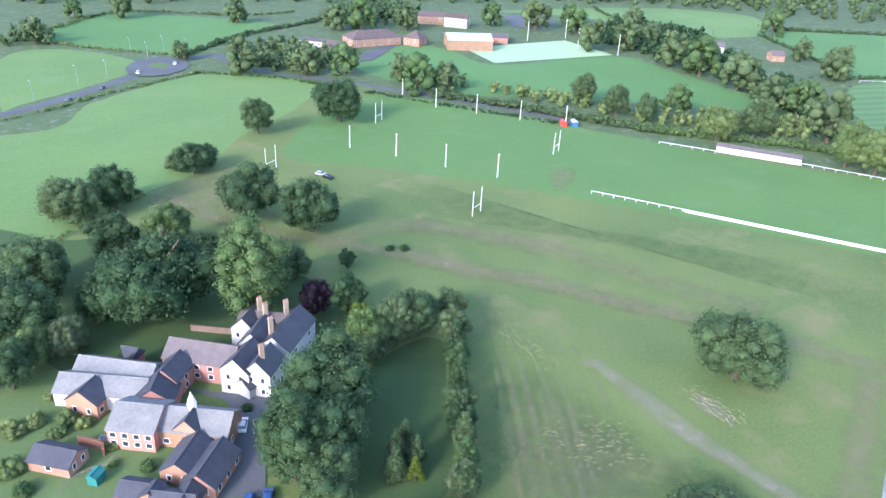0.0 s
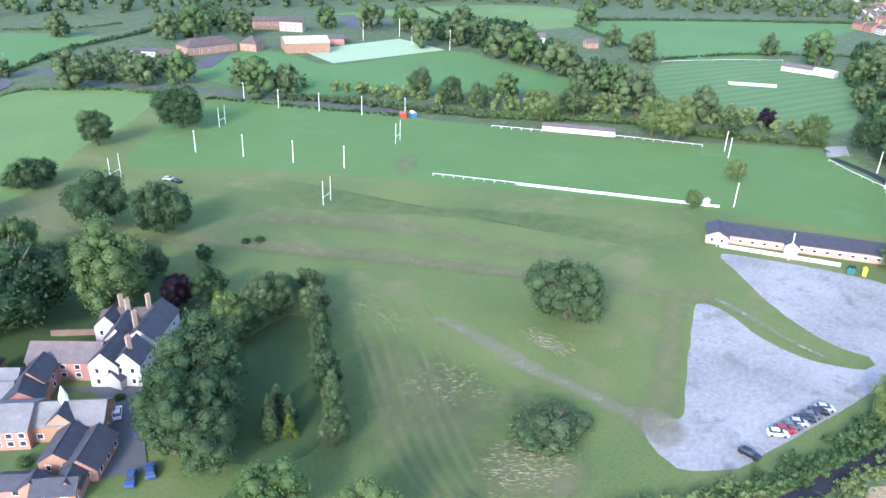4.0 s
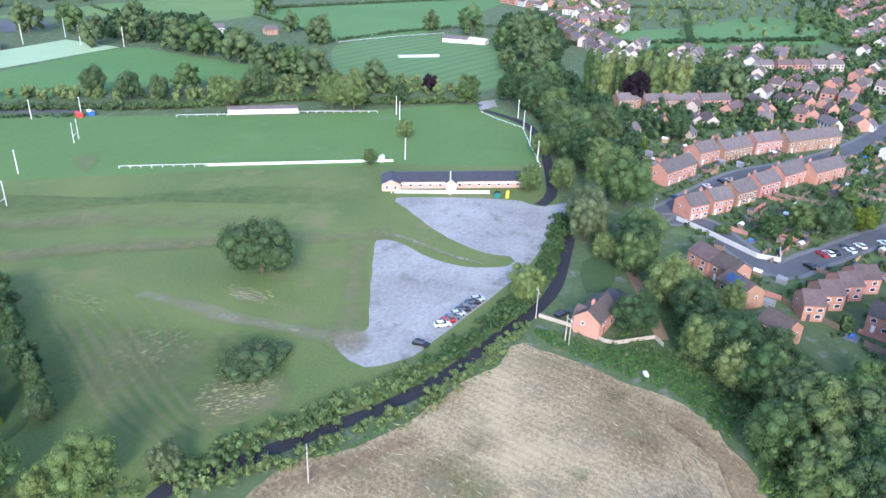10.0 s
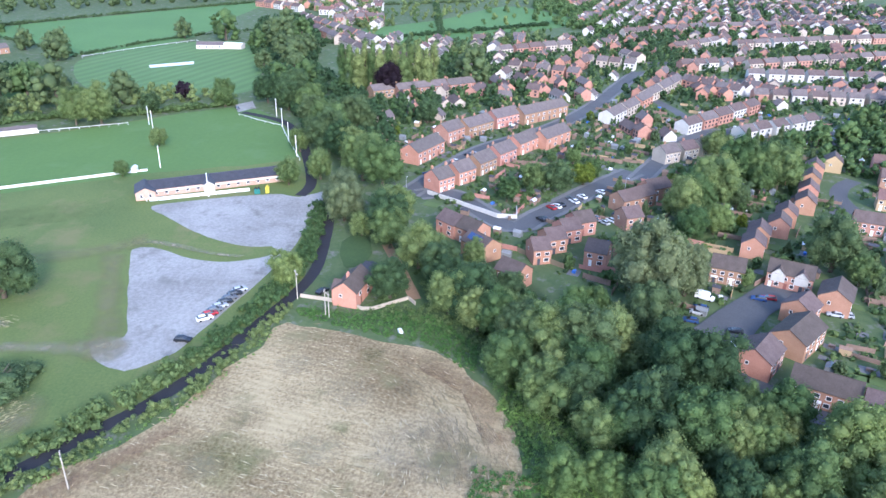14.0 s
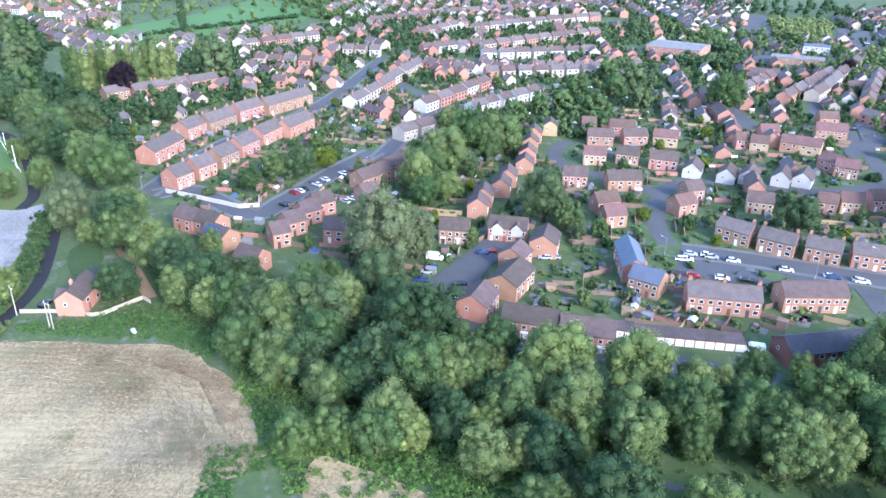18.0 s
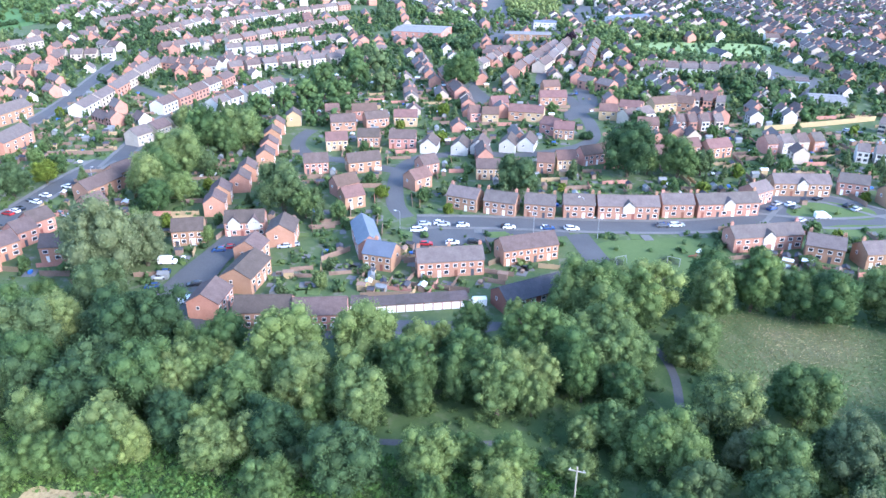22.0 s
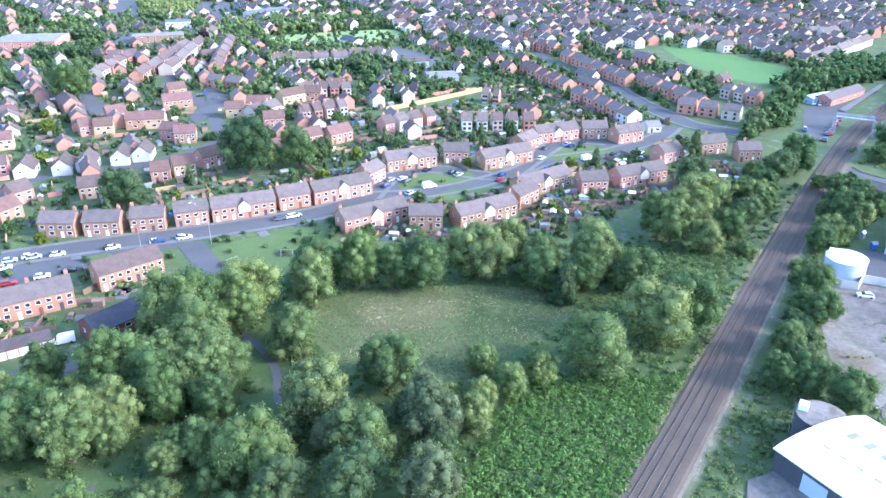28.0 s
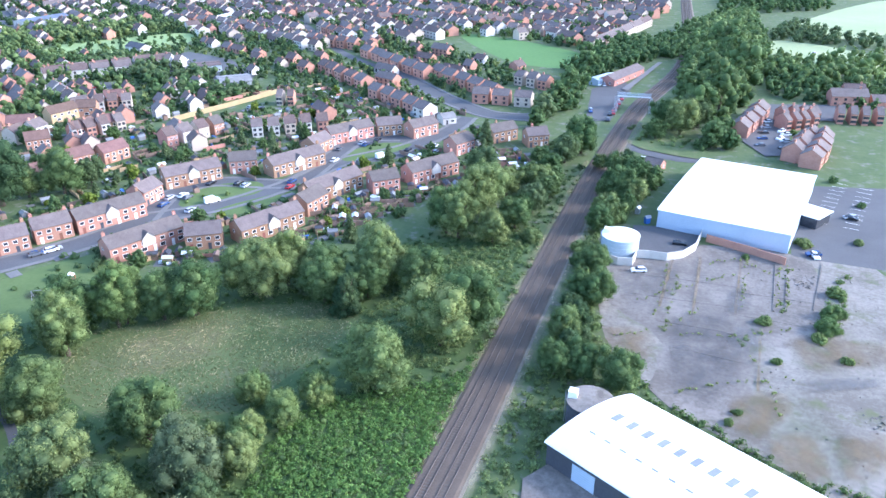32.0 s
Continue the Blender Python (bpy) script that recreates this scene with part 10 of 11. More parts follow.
shrubs(q, 10, 1.8, 4.0, "leaf_dark", 75, "trees and shrubs of far gardens")
q = [(873.3, 183), (757.2, 92.1), (604.4, 8.8), (1103.9, 55.8), (1112.9, 228.9)]
far_town(q, -10, 6, 34, 12, 0.765)
shrubs(q, 7.5, 1.4, 3.4, "leaf_mid", 56, "trees and shrubs of far gardens")
shrubs(q, 10, 1.8, 4.0, "leaf_dark", 76, "trees and shrubs of far gardens")
q = [(513.9, -22.4), (518.2, -120.6), (399.2, -107.6), (363.1, -62.6), (332.4, -25.6), (366, -9.1)]
far_town(q, -12, 12, 36, 12, 0.2975)
shrubs(q, 7.5, 1.4, 3.4, "leaf_mid", 62, "trees and shrubs of far gardens")
shrubs(q, 10, 1.8, 4.0, "leaf_dark", 82, "trees and shrubs of far gardens")
q = [(-120.7, -530), (-166.8, -523.9), (-175.6, -585.6), (-148.7, -557.3)]
far_town(q, 10, 7, 30, 12, 0.51)
shrubs(q, 7.5, 1.4, 3.4, "leaf_mid", 57, "trees and shrubs of far gardens")
shrubs(q, 10, 1.8, 4.0, "leaf_dark", 77, "trees and shrubs of far gardens")
far_trees_done()
FAR.make("town", FAR_MATS)
tagged(bpy.data.objects["town"], "far rows of brick and rendered houses", "houses", "", "stuff")

# mid town

# far woods
shrubs([(527.7, 98.3), (670.8, 125.1), (701.1, 84.1), (537.2, 45.8), (473.1, 42.2), (377.4, -7.9), (299.4, -30.5), (242.9, -28.7), (263, -5.3), (317.4, 18.9), (384.8, 48.1)], 6, 2.2, 3.8, 'leaf_dark', 1026, 'belt of trees beside the drive')
shrubs([(422.2, 394.2), (497.7, 409.4), (521.4, 352.3), (430.9, 242.7), (430.8, 207.2), (368.4, 151.8), (354.7, 174.1), (390.5, 235.2), (417.9, 318.5)], 7, 2.5, 4.5, 'leaf_dark', 1027, 'dense far woodland')
shrubs([(246.6, 313.7), (266.3, 265), (290.9, 205.7), (332.4, 155), (351.4, 116.1), (369.1, 69.7), (390.6, 75.9), (382.5, 129), (351.3, 179.7), (302.4, 221.6), (277, 275.5)], 7, 2.0, 3.6, 'leaf_mid', 1028, 'dense far woodland')
shrubs([(-74.9, -630.6), (-72.4, -510.3), (-88.4, -468.4), (-100, -481.5), (-113.8, -578.8), (-171.8, -559), (-184.7, -649.2), (-114.7, -626), (-109.7, -808.9), (-76.1, -768.4)], 8, 3, 5.5, 'leaf_light', 1029, 'dense far woodland')
shrubs([(2.6, -605), (-23.1, -674.9), (-60.5, -687.1), (-64.9, -627.3), (-25.5, -564.1), (-26, -465.9), (-13.6, -461.7), (-9.7, -530)], 7, 2.5, 4.5, 'leaf_mid', 1030, 'dense far woodland')
shrubs([(280.8, -498.6), (230.3, -508.3), (159.4, -487.5), (130.9, -454.5), (158, -430.1), (202.4, -458.9), (262, -476.1)], 6, 2.5, 4.5, 'leaf_dark', 1031, 'dense far woodland')
shrubs([(-116.3, -705.2), (-168.1, -690.1), (-186.1, -676.6), (-190.4, -707.7), (-137.9, -774.2)], 8, 2.5, 4, 'leaf_dark', 1032, 'dense far woodland')
shrubs([(174.2, 440.6), (236.2, 441.5), (221, 385.8), (190.3, 369.7), (152.3, 387.9)], 6, 2.5, 4.5, 'leaf_dark', 1033, 'dense far woodland')
shrubs([(307.3, 544.3), (361.9, 571.3), (374, 520.4), (335.9, 466.9), (280.4, 488.7)], 8, 3, 5, 'leaf_dark', 1034, 'dense far woodland')
shrubs([(69.1, 541.1), (98.8, 528.9), (88.5, 495.7), (62.2, 498.5)], 7, 2, 4, 'leaf_dark', 1035, 'dense far woodland')
shrubs([(583.4, -454.2), (509.7, -543.9), (358.7, -527.4), (251.9, -482.9), (184.1, -421.5), (219, -361.4), (274.2, -403.2), (275.8, -454.5), (389.9, -450)], 7, 2.2, 4.2, 'leaf_mid', 1036, 'dense far woodland')
shrubs([(388.7, -557.7), (324.5, -635.2), (298.7, -607.9), (358.7, -527.4)], 7, 2.5, 4, 'leaf_dark', 1037, 'dense far woodland')
shrubs([(466.5, -397.7), (455.3, -454.3), (385.9, -400.9), (402.3, -364.6)], 7, 2.5, 4.5, 'leaf_dark', 1038, 'dense far woodland')
shrubs([(276.4, -199.6), (313.1, -250.6), (339.6, -279.3), (275.4, -260.2), (243.9, -212), (244.5, -166.3), (231.8, -143.2), (258.9, -149.6)], 6, 2, 4, 'leaf_mid', 1039, 'belt of trees between gardens')

# worn ground
soft_strip('worn_track', 'worn_earth', 7, [(119.1, 92.5), (118, 78.5), (116.5, 63.4), (116.9, 46.9), (117.9, 31.5), (119.7, 23.1)], 0.3723, 'pale worn track across the grass', 0.85)
soft_strip('worn_track', 'dry_grass', 10, [(114.4, 161.7), (122.6, 141.2), (135.6, 127.2), (147.2, 104.3), (162.4, 80.9), (172, 57.5), (182.2, 42.1)], 0.3726, 'dry worn track across the field', 0.7)
soft_strip('worn_track', 'dry_grass', 14, [(126.1, 175.8), (141.5, 156.1), (155.8, 133.6), (164.6, 106.1), (176.3, 80.5)], 0.3729, 'dry worn band across the field', 0.5)
soft_strip('worn_track', 'worn_earth', 3.2, [(181.4, 43.7), (177.2, 30.5), (172.9, 19.8), (171, 8.6)], 0.3732, 'pale vehicle track beside the car park', 0.9)
soft_strip('worn_track', 'dry_grass', 9, [(171, 50.1), (143.5, 39.4), (121.6, 30.9), (111.1, 29.8)], 0.3735, 'dry worn grass edge of the car park', 0.8)
soft_patch('bare_patch', 'worn_earth', 0.3738, [(119.2, 36), (124.4, 28.3), (119.7, 23.1), (111.6, 23.3), (112.2, 30.3)], 3, 'bare pale earth at the car park entrance', strength=0.9)
soft_patch('dry_patch', 'dry_grass', 0.3741, [(87.1, 54.3), (95.5, 46.5), (97.3, 32.8), (87.5, 30.2), (80.1, 39.4), (78.5, 49.5)], 5, 'patch of cut dry grass', strength=0.9)
soft_patch('dry_patch', 'dry_grass', 0.3744, [(89.2, 86.6), (105.9, 69.6), (99.1, 55), (85.4, 53.1), (77.7, 74.3)], 6, 'patch of cut dry grass', strength=0.7)
soft_patch('dry_patch', 'worn_earth', 0.3747, [(129.7, 71.1), (130.7, 61.8), (126.4, 56.5), (124, 64.8)], 2, 'bare patch under the oak', strength=0.9)
soft_patch('dark_grass', 'grass_dark', 0.375, [(97.6, 105.4), (112.7, 74.6), (101.3, 50.2), (77.9, 42.1), (64.3, 55.1), (70.5, 75.4)], 12, 'darker rough grass', strength=0.5)
soft_patch('dark_grass', 'grass_dark', 0.3753, [(107.3, 60.6), (114.6, 45.6), (96.7, 34), (89.8, 48.7)], 5, 'darker rough grass round a thicket', strength=0.7)
soft_patch('dark_grass', 'grass_dark', 0.3756, [(150.6, 205.5), (167.3, 156.1), (207.7, 98.3), (218.4, 65.6), (201.2, 62.6), (174.5, 124.9), (132.5, 183.6)], 8, 'darker green band of the field', strength=0.35)
soft_patch('dry_patch', 'dry_grass', 0.3759, [(62.4, 242.7), (101.6, 254.9), (102.6, 228), (79.5, 203.4), (63.4, 218)], 6, 'dry grass by the field oaks', strength=0.6)
soft_strip('worn_track', 'dry_grass', 8, [(61.8, 229.2), (69.4, 235.6), (74.5, 213.9), (85.7, 192.4), (100.3, 176.6), (116, 151.7), (127.3, 134.6), (145.5, 104.7), (159.4, 79.3)], 0.3762, 'dry worn track across the field', 0.8)
soft_strip('worn_track', 'dry_grass', 12, [(92.7, 176.8), (121.7, 177.9), (141, 158.8), (151.1, 140.9)], 0.3765, 'dry worn band across the field', 0.6)
soft_patch('dry_patch', 'dry_grass', 0.3768, [(202.1, 190.6), (212.1, 184.9), (196.8, 173.2), (187.2, 172.4)], 3, 'worn goal mouth on the pitch', strength=0.7)
soft_patch('earth', 'bare_earth', 0.3771, [(65.5, 22.5), (78.6, 12.6), (90.3, 3), (90.6, -1.8), (78.1, 6.4), (66.7, 13.8)], 4, 'reddish bare earth edge of the hay field', strength=0.75)
soft_patch('earth', 'bare_earth', 0.3774, [(123.8, -41.7), (118.2, -54.6), (105.1, -63.9), (91.1, -68.9), (79, -70.3), (78.8, -65.3), (94.7, -62.4), (110.2, -53.4), (119.3, -40.7)], 3, 'reddish bare earth edge of the hay field', strength=0.6)
soft_patch('green_patch', 'meadow', 0.3777, [(84.6, -1.9), (88.6, -11.3), (81.9, -19.9), (69.1, -16.6), (71.6, -5.2)], 5, 'green regrowth in the hay field', strength=0.4)
soft_patch('dark_hay', 'waste_ground', 0.378, [(89.8, -38.4), (98.4, -56.2), (83.9, -67.8), (70.7, -61.8), (73, -39.2)], 8, 'darker damp hay', strength=0.35)
soft_patch('dry_patch', 'dry_grass', 0.3783, [(36.3, -242.4), (22.4, -258.9), (10.6, -263), (11.2, -242.3), (23.5, -231.2)], 5, 'pale seeding grass in the clearing', strength=0.7)
# shade on this half of the clearing, painted as darker grass
soft_patch('dark_grass', 'grass_dark', 0.3786, [(16.4, -266.7), (-6.3, -276), (-14.4, -265.6), (-6.5, -239.4), (5.2, -243.2)], 6, 'long grass in the clearing, shade in its dark colour', strength=0.5)
soft_strip('dry_verge', 'dry_grass', 3, [(-48, -224), (-47.2, -247.7), (-47.1, -291.9), (-46.5, -344.3), (-46.4, -410.1)], 0.3789, 'dry pale grass along the track', 0.9)
soft_strip('mown_line', 'dry_grass', 1.6, [(98.9, 102.9), (85.6, 83.2), (73.5, 64.5), (67.9, 51.2)], 0.3792, 'pale mown line curving through the grass', 0.55)
soft_strip('mown_line', 'dry_grass', 1.6, [(99.6, 98.8), (87, 80.2), (75, 61.5), (69.4, 48.1)], 0.3795, 'pale mown line curving through the grass', 0.55)
soft_strip('mown_line', 'dry_grass', 1.6, [(100.4, 94.7), (88.5, 77.2), (76.4, 58.4), (70.8, 44.9)], 0.3798, 'pale mown line curving through the grass', 0.55)
soft_strip('mown_line', 'dry_grass', 1.6, [(101.1, 90.6), (89.9, 74.1), (77.8, 55.4), (72.3, 41.7)], 0.3801, 'pale mown line curving through the grass', 0.55)
soft_strip('mown_line', 'dry_grass', 1.6, [(101.8, 86.6), (91.4, 71.1), (79.3, 52.3), (73.8, 38.6)], 0.3804, 'pale mown line curving through the grass', 0.55)
soft_strip('mown_line', 'dry_grass', 1.6, [(102.6, 82.6), (92.8, 68), (80.7, 49.2), (75.2, 35.4)], 0.3807, 'pale mown line curving through the grass', 0.55)
soft_strip('mown_line', 'dry_grass', 1.5, [(79.8, 49), (85.4, 40.1), (94.4, 34.1)], 0.381, 'pale cut swathe beside the thicket', 0.7)
soft_strip('mown_line', 'dry_grass', 1.5, [(79, 47.6), (84.1, 39.2), (92.6, 33.6)], 0.3813, 'pale cut swathe beside the thicket', 0.7)
soft_strip('mown_line', 'dry_grass', 1.5, [(78.2, 46.2), (82.8, 38.4), (90.8, 33.2)], 0.3816, 'pale cut swathe beside the thicket', 0.7)
soft_strip('mown_line', 'dry_grass', 1.5, [(77.4, 44.8), (81.6, 37.6), (89.1, 32.7)], 0.3819, 'pale cut swathe beside the thicket', 0.7)
soft_strip('mown_line', 'dry_grass', 1.5, [(76.7, 43.4), (80.4, 36.8), (87.4, 32.3)], 0.3822, 'pale cut swathe beside the thicket', 0.7)
soft_strip('mown_line', 'dry_grass', 1.6, [(110.8, 120.1), (94.4, 92), (80.5, 72.5)], 0.3825, 'pale mown line in the grass', 0.45)
soft_strip('mown_line', 'dry_grass', 1.6, [(112.7, 115.7), (97.7, 89.8), (83.6, 70.4)], 0.3828, 'pale mown line in the grass', 0.45)
soft_strip('mown_line', 'dry_grass', 1.6, [(114.6, 111.3), (101.1, 87.6), (86.6, 68.3)], 0.3831, 'pale mown line in the grass', 0.45)
soft_strip('mown_line', 'dry_grass', 1.6, [(116.4, 107.1), (104.4, 85.3), (89.7, 66.2)], 0.3834, 'pale mown line in the grass', 0.45)
soft_strip('mown_line', 'dry_grass', 1.6, [(118.2, 102.9), (107.8, 83.1), (92.8, 64.2)], 0.3837, 'pale mown line in the grass', 0.45)
soft_strip('mown_line', 'dry_grass', 1.6, [(120, 98.8), (111.2, 80.9), (95.8, 62.1)], 0.384, 'pale mown line in the grass', 0.45)

# derelict site
soft_patch('moss', 'bramble_floor', 0.3846, [(-103.3, -267.7), (-113.5, -279.6), (-123.2, -267.2), (-127.9, -252.5), (-113.9, -249.1)], 5, 'mossy weeds on derelict ground', strength=0.3)
soft_patch('dark_slab', 'asphalt', 0.3849, [(-87.2, -300.1), (-101.8, -308.2), (-103.2, -273.8), (-94.6, -262.6), (-86.8, -274.5)], 4, 'darker damp concrete', strength=0.8)
soft_patch('bright_slab', 'pavement_grey', 0.3852, [(-71.4, -324), (-86.2, -333), (-86.7, -305.9), (-74.5, -301.5)], 4, 'paler scraped concrete', strength=0.6)
rubble([(-103, -338.8), (-138.9, -337.1), (-127.1, -252.3), (-114.2, -253.8), (-104.4, -272.1)], 3.2, 3, 0.15, 0.45, "concrete_old", "scattered broken concrete rubble")
rubble([(-116.1, -332.5), (-122, -334.6), (-121.4, -326.9), (-115.8, -325.6)], 1.2, 4, 0.3, 0.8, "concrete_old", "heap of broken concrete rubble")
rubble([(-127, -273.2), (-131, -274.6), (-130.2, -268.8), (-126.4, -268.4)], 1.2, 5, 0.3, 0.8, "concrete_old", "heap of broken concrete rubble")
scrub([(-84.3, -288.1), (-86.7, -325.7), (-87.4, -326), (-85.7, -286.1)], 2.0, 0.3, 0.8, 'leaf_light', 1088, 'weeds growing in concrete joints')
scrub([(-114.2, -339), (-116.2, -339.7), (-114.4, -309.7), (-112.1, -308.9)], 2.0, 0.3, 0.8, 'leaf_light', 1089, 'weeds growing in concrete joints')
scrub([(-101.9, -294.3), (-109.7, -308.1), (-110.2, -302.6), (-103.2, -289.7)], 2.0, 0.3, 0.8, 'leaf_light', 1090, 'weeds growing in concrete joints')
scrub([(-89, -262.6), (-96.9, -260.6), (-96.4, -258.6), (-88, -261.3)], 2.0, 0.3, 0.8, 'leaf_light', 1091, 'weeds growing in concrete joints')
shrubs([(-57.6, -732.9), (-112.5, -812), (-119.3, -677.5), (-113.5, -561.1), (-105.1, -510.3), (-89.8, -483.7), (-76.4, -503.8), (-66, -592.4)], 6.5, 2.5, 4.5, 'leaf_mid', 1092, 'belt of tall trees beside the railway')
shrubs([(-61.5, -734.5), (-112.5, -812), (-114.1, -665.4), (-101.3, -525.4), (-77.6, -527.3)], 9, 3, 5, 'leaf_light', 1093, 'belt of tall trees beside the railway')
shrubs([(-116.5, -629.8), (-152.5, -597.7), (-146.9, -538.6), (-114.3, -536.5)], 6.5, 2.2, 4.2, 'leaf_mid', 1094, 'dense far woodland')
shrubs([(-52.7, -463.5), (-78.9, -465.2), (-89.4, -432.8), (-60.4, -440.2)], 5, 0.6, 1.6, 'leaf_mid', 1095, 'scrub on the railway bank')
shrubs([(-6.6, -584.7), (-32.4, -642), (-60.2, -696.8), (-65.1, -626.5), (-37, -580.5), (-20.3, -529.3)], 6.5, 2.2, 4, 'leaf_mid', 1096, 'dense far woodland')
shrubs([(301.1, -487.9), (258.5, -505.9), (212.6, -474.1), (181.3, -477.1), (153.1, -474.9), (137.6, -449.4), (149.5, -407.5), (170.2, -421.6), (217.1, -467), (264.4, -469.3)], 6, 2.2, 4.0, 'leaf_mid', 1097, 'belt of trees behind the estate')
shrubs([(424.2, -543.7), (419.9, -600.1), (369.6, -622.1), (322.1, -633.4), (302, -606.2), (345.5, -535.1), (378.8, -519.8)], 7, 2.5, 4.5, 'leaf_mid', 1098, 'dense far woodland')
shrubs([(589.4, -584.7), (558.9, -635.9), (455, -542), (504.6, -526.8)], 7, 2.5, 4.5, 'leaf_mid', 1099, 'dense far woodland')
shrubs([(617.4, -452), (608.8, -466.3), (513.4, -414.6), (536.2, -407.8)], 6, 2.5, 4, 'leaf_dark', 1100, 'dense far woodland')
shrubs([(491.5, -421.2), (464.4, -465.9), (405.4, -418.4), (425.7, -376.3)], 6, 2.5, 4, 'leaf_mid', 1101, 'dense far woodland')
shrubs([(373.2, -744.7), (389.3, -832.9), (366.1, -914.3), (301.5, -795.8), (320.1, -715.3)], 8, 2.5, 4.5, 'leaf_dark', 1102, 'dense far woodland')
shrubs([(879.7, -143.3), (840.9, -208.4), (732.1, -221.3), (650.8, -187.8), (665.5, -163.6), (704.9, -128.9)], 7, 2.5, 4.5, 'leaf_mid', 1103, 'dense far woodland')
shrubs([(693.1, -213.9), (667, -257.3), (509.6, -217.3), (506, -181.9)], 7, 2, 4, 'leaf_dark', 1104, 'dense far woodland')
shrubs([(482.9, 607.9), (570.1, 503.1), (729.9, 325.3), (883.5, 111.1), (1130.4, -187.5), (1364.6, -213.1), (831.8, 374.2), (548.2, 686.9)], 22, 5, 8, 'leaf_dark', 1105, 'far woods along the skyline')
shrubs([(87.8, 655.1), (243.7, 608), (481.2, 527.7), (890.2, 373.4), (1069.4, 454.8), (101.2, 737.1)], 22, 5, 8, 'leaf_dark', 1106, 'far woods along the skyline')
shrubs([(890.4, -144.2), (398.1, -973.2), (462.7, -1091.8), (1012.6, -154.2)], 22, 4, 7, 'leaf_dark', 1107, 'far woods along the skyline')
shrubs([(263, -819.5), (-184.8, -998), (-194.1, -1103.1), (305.9, -905.6)], 22, 4, 7, 'leaf_dark', 1108, 'far woods along the skyline')
lump_line([(560.2, 49.7), (686.7, -139)], 5, 4, 1109, 'leaf_dark', label='dark hedge with trees between far gardens', kind='stuff')
lump_line([(788.7, 88.5), (860.7, -69.5)], 5, 4, 1110, 'leaf_dark', label='dark hedge with trees between far gardens', kind='stuff')
lump_line([(831.8, -31.3), (621.3, -41.5)], 5, 4, 1111, 'leaf_dark', label='dark hedge with trees between far gardens', kind='stuff')
shrubs([(861.2, 100.9), (933, -10), (1092.4, -183.4), (702.5, -140.7), (646.8, -36.6), (614.9, 54.4)], 22, 2, 4.5, 'leaf_mid', 1112, 'scattered trees and shrubs of a park')
shrubs([(761.3, 43.4), (798.7, -171.4), (609.6, -151.8), (572.8, 11.7)], 24, 1.6, 3.6, 'leaf_mid', 1113, 'scattered trees and shrubs of a park')

# hay swathes
soft_patch('hay_patch', 'hay_pale', 0.4032, [(113.9, -11.8), (117.5, -16), (115.6, -23.2), (108.1, -22.7), (106.8, -17.1)], 5, 'patch of drier or greener hay', strength=0.4)
soft_patch('hay_patch', 'hay_pale', 0.4035, [(103.7, -25.2), (108, -30.8), (105.7, -39.7), (96.8, -38.4), (95.2, -31.1)], 5, 'patch of drier or greener hay', strength=0.4)
soft_patch('hay_patch', 'hay_dark', 0.4038, [(94.1, -6.1), (97.3, -10.1), (95.6, -17.4), (88.9, -17.1), (87.7, -11.5)], 5, 'patch of drier or greener hay', strength=0.4)
soft_patch('hay_patch', 'hay_dark', 0.4041, [(105.7, -40.5), (108.6, -44.5), (107.1, -50.4), (101, -49.1), (99.9, -44.1)], 5, 'patch of drier or greener hay', strength=0.4)
soft_patch('hay_patch', 'hay_pale', 0.4044, [(84, -21.8), (87.4, -26.7), (85.6, -34.7), (78.5, -33.7), (77.2, -27.2)], 5, 'patch of drier or greener hay', strength=0.4)
soft_patch('hay_patch', 'hay_dark', 0.4047, [(88.3, -45.7), (91.3, -50.3), (89.7, -56.9), (83.4, -55.2), (82.3, -49.5)], 5, 'patch of drier or greener hay', strength=0.4)
soft_patch('hay_patch', 'hay_pale', 0.405, [(77.8, -1.9), (80.4, -5.6), (79, -12.2), (73.4, -12.1), (72.5, -7)], 5, 'patch of drier or greener hay', strength=0.4)
soft_patch('hay_patch', 'meadow', 0.4053, [(119.2, -32.3), (121.6, -35.4), (120.3, -40.2), (115, -39.4), (114.1, -35.4)], 5, 'patch of drier or greener hay', strength=0.4)
soft_patch('hay_patch', 'meadow', 0.4056, [(90.5, -28.7), (92.3, -31.3), (91.4, -35.5), (87.4, -34.9), (86.7, -31.5)], 5, 'patch of drier or greener hay', strength=0.4)

# derelict slab details
soft_strip('slab_joint', 'safety_black', 0.5, [(-73.6, -319.3), (-89, -320.1), (-103.1, -320.5)], 0.4062, 'weedy joint between concrete slabs', 0.8)
soft_strip('slab_joint', 'safety_black', 0.5, [(-74.3, -307.8), (-88.7, -308.4), (-101.8, -308.8)], 0.4065, 'weedy joint between concrete slabs', 0.8)
soft_strip('slab_joint', 'safety_black', 0.5, [(-82.1, -296), (-94.5, -296), (-105.7, -295.7)], 0.4068, 'weedy joint between concrete slabs', 0.8)
soft_strip('slab_joint', 'safety_black', 0.5, [(-87.1, -285.3), (-96.9, -284.4), (-105.6, -283.4)], 0.4071, 'weedy joint between concrete slabs', 0.8)
soft_strip('slab_joint', 'safety_black', 0.5, [(-101.7, -317.4), (-111.8, -317.8), (-120.8, -317.9)], 0.4074, 'weedy joint between concrete slabs', 0.8)
soft_strip('slab_joint', 'safety_black', 0.5, [(-101.8, -305.3), (-111.3, -305.1), (-119.8, -304.6)], 0.4077, 'weedy joint between concrete slabs', 0.8)
soft_strip('slab_joint', 'rust_moss', 1.0, [(-84.8, -334.4), (-84.1, -317.3), (-83.6, -302.3)], 0.408, 'weedy joint between concrete slabs', 0.9)
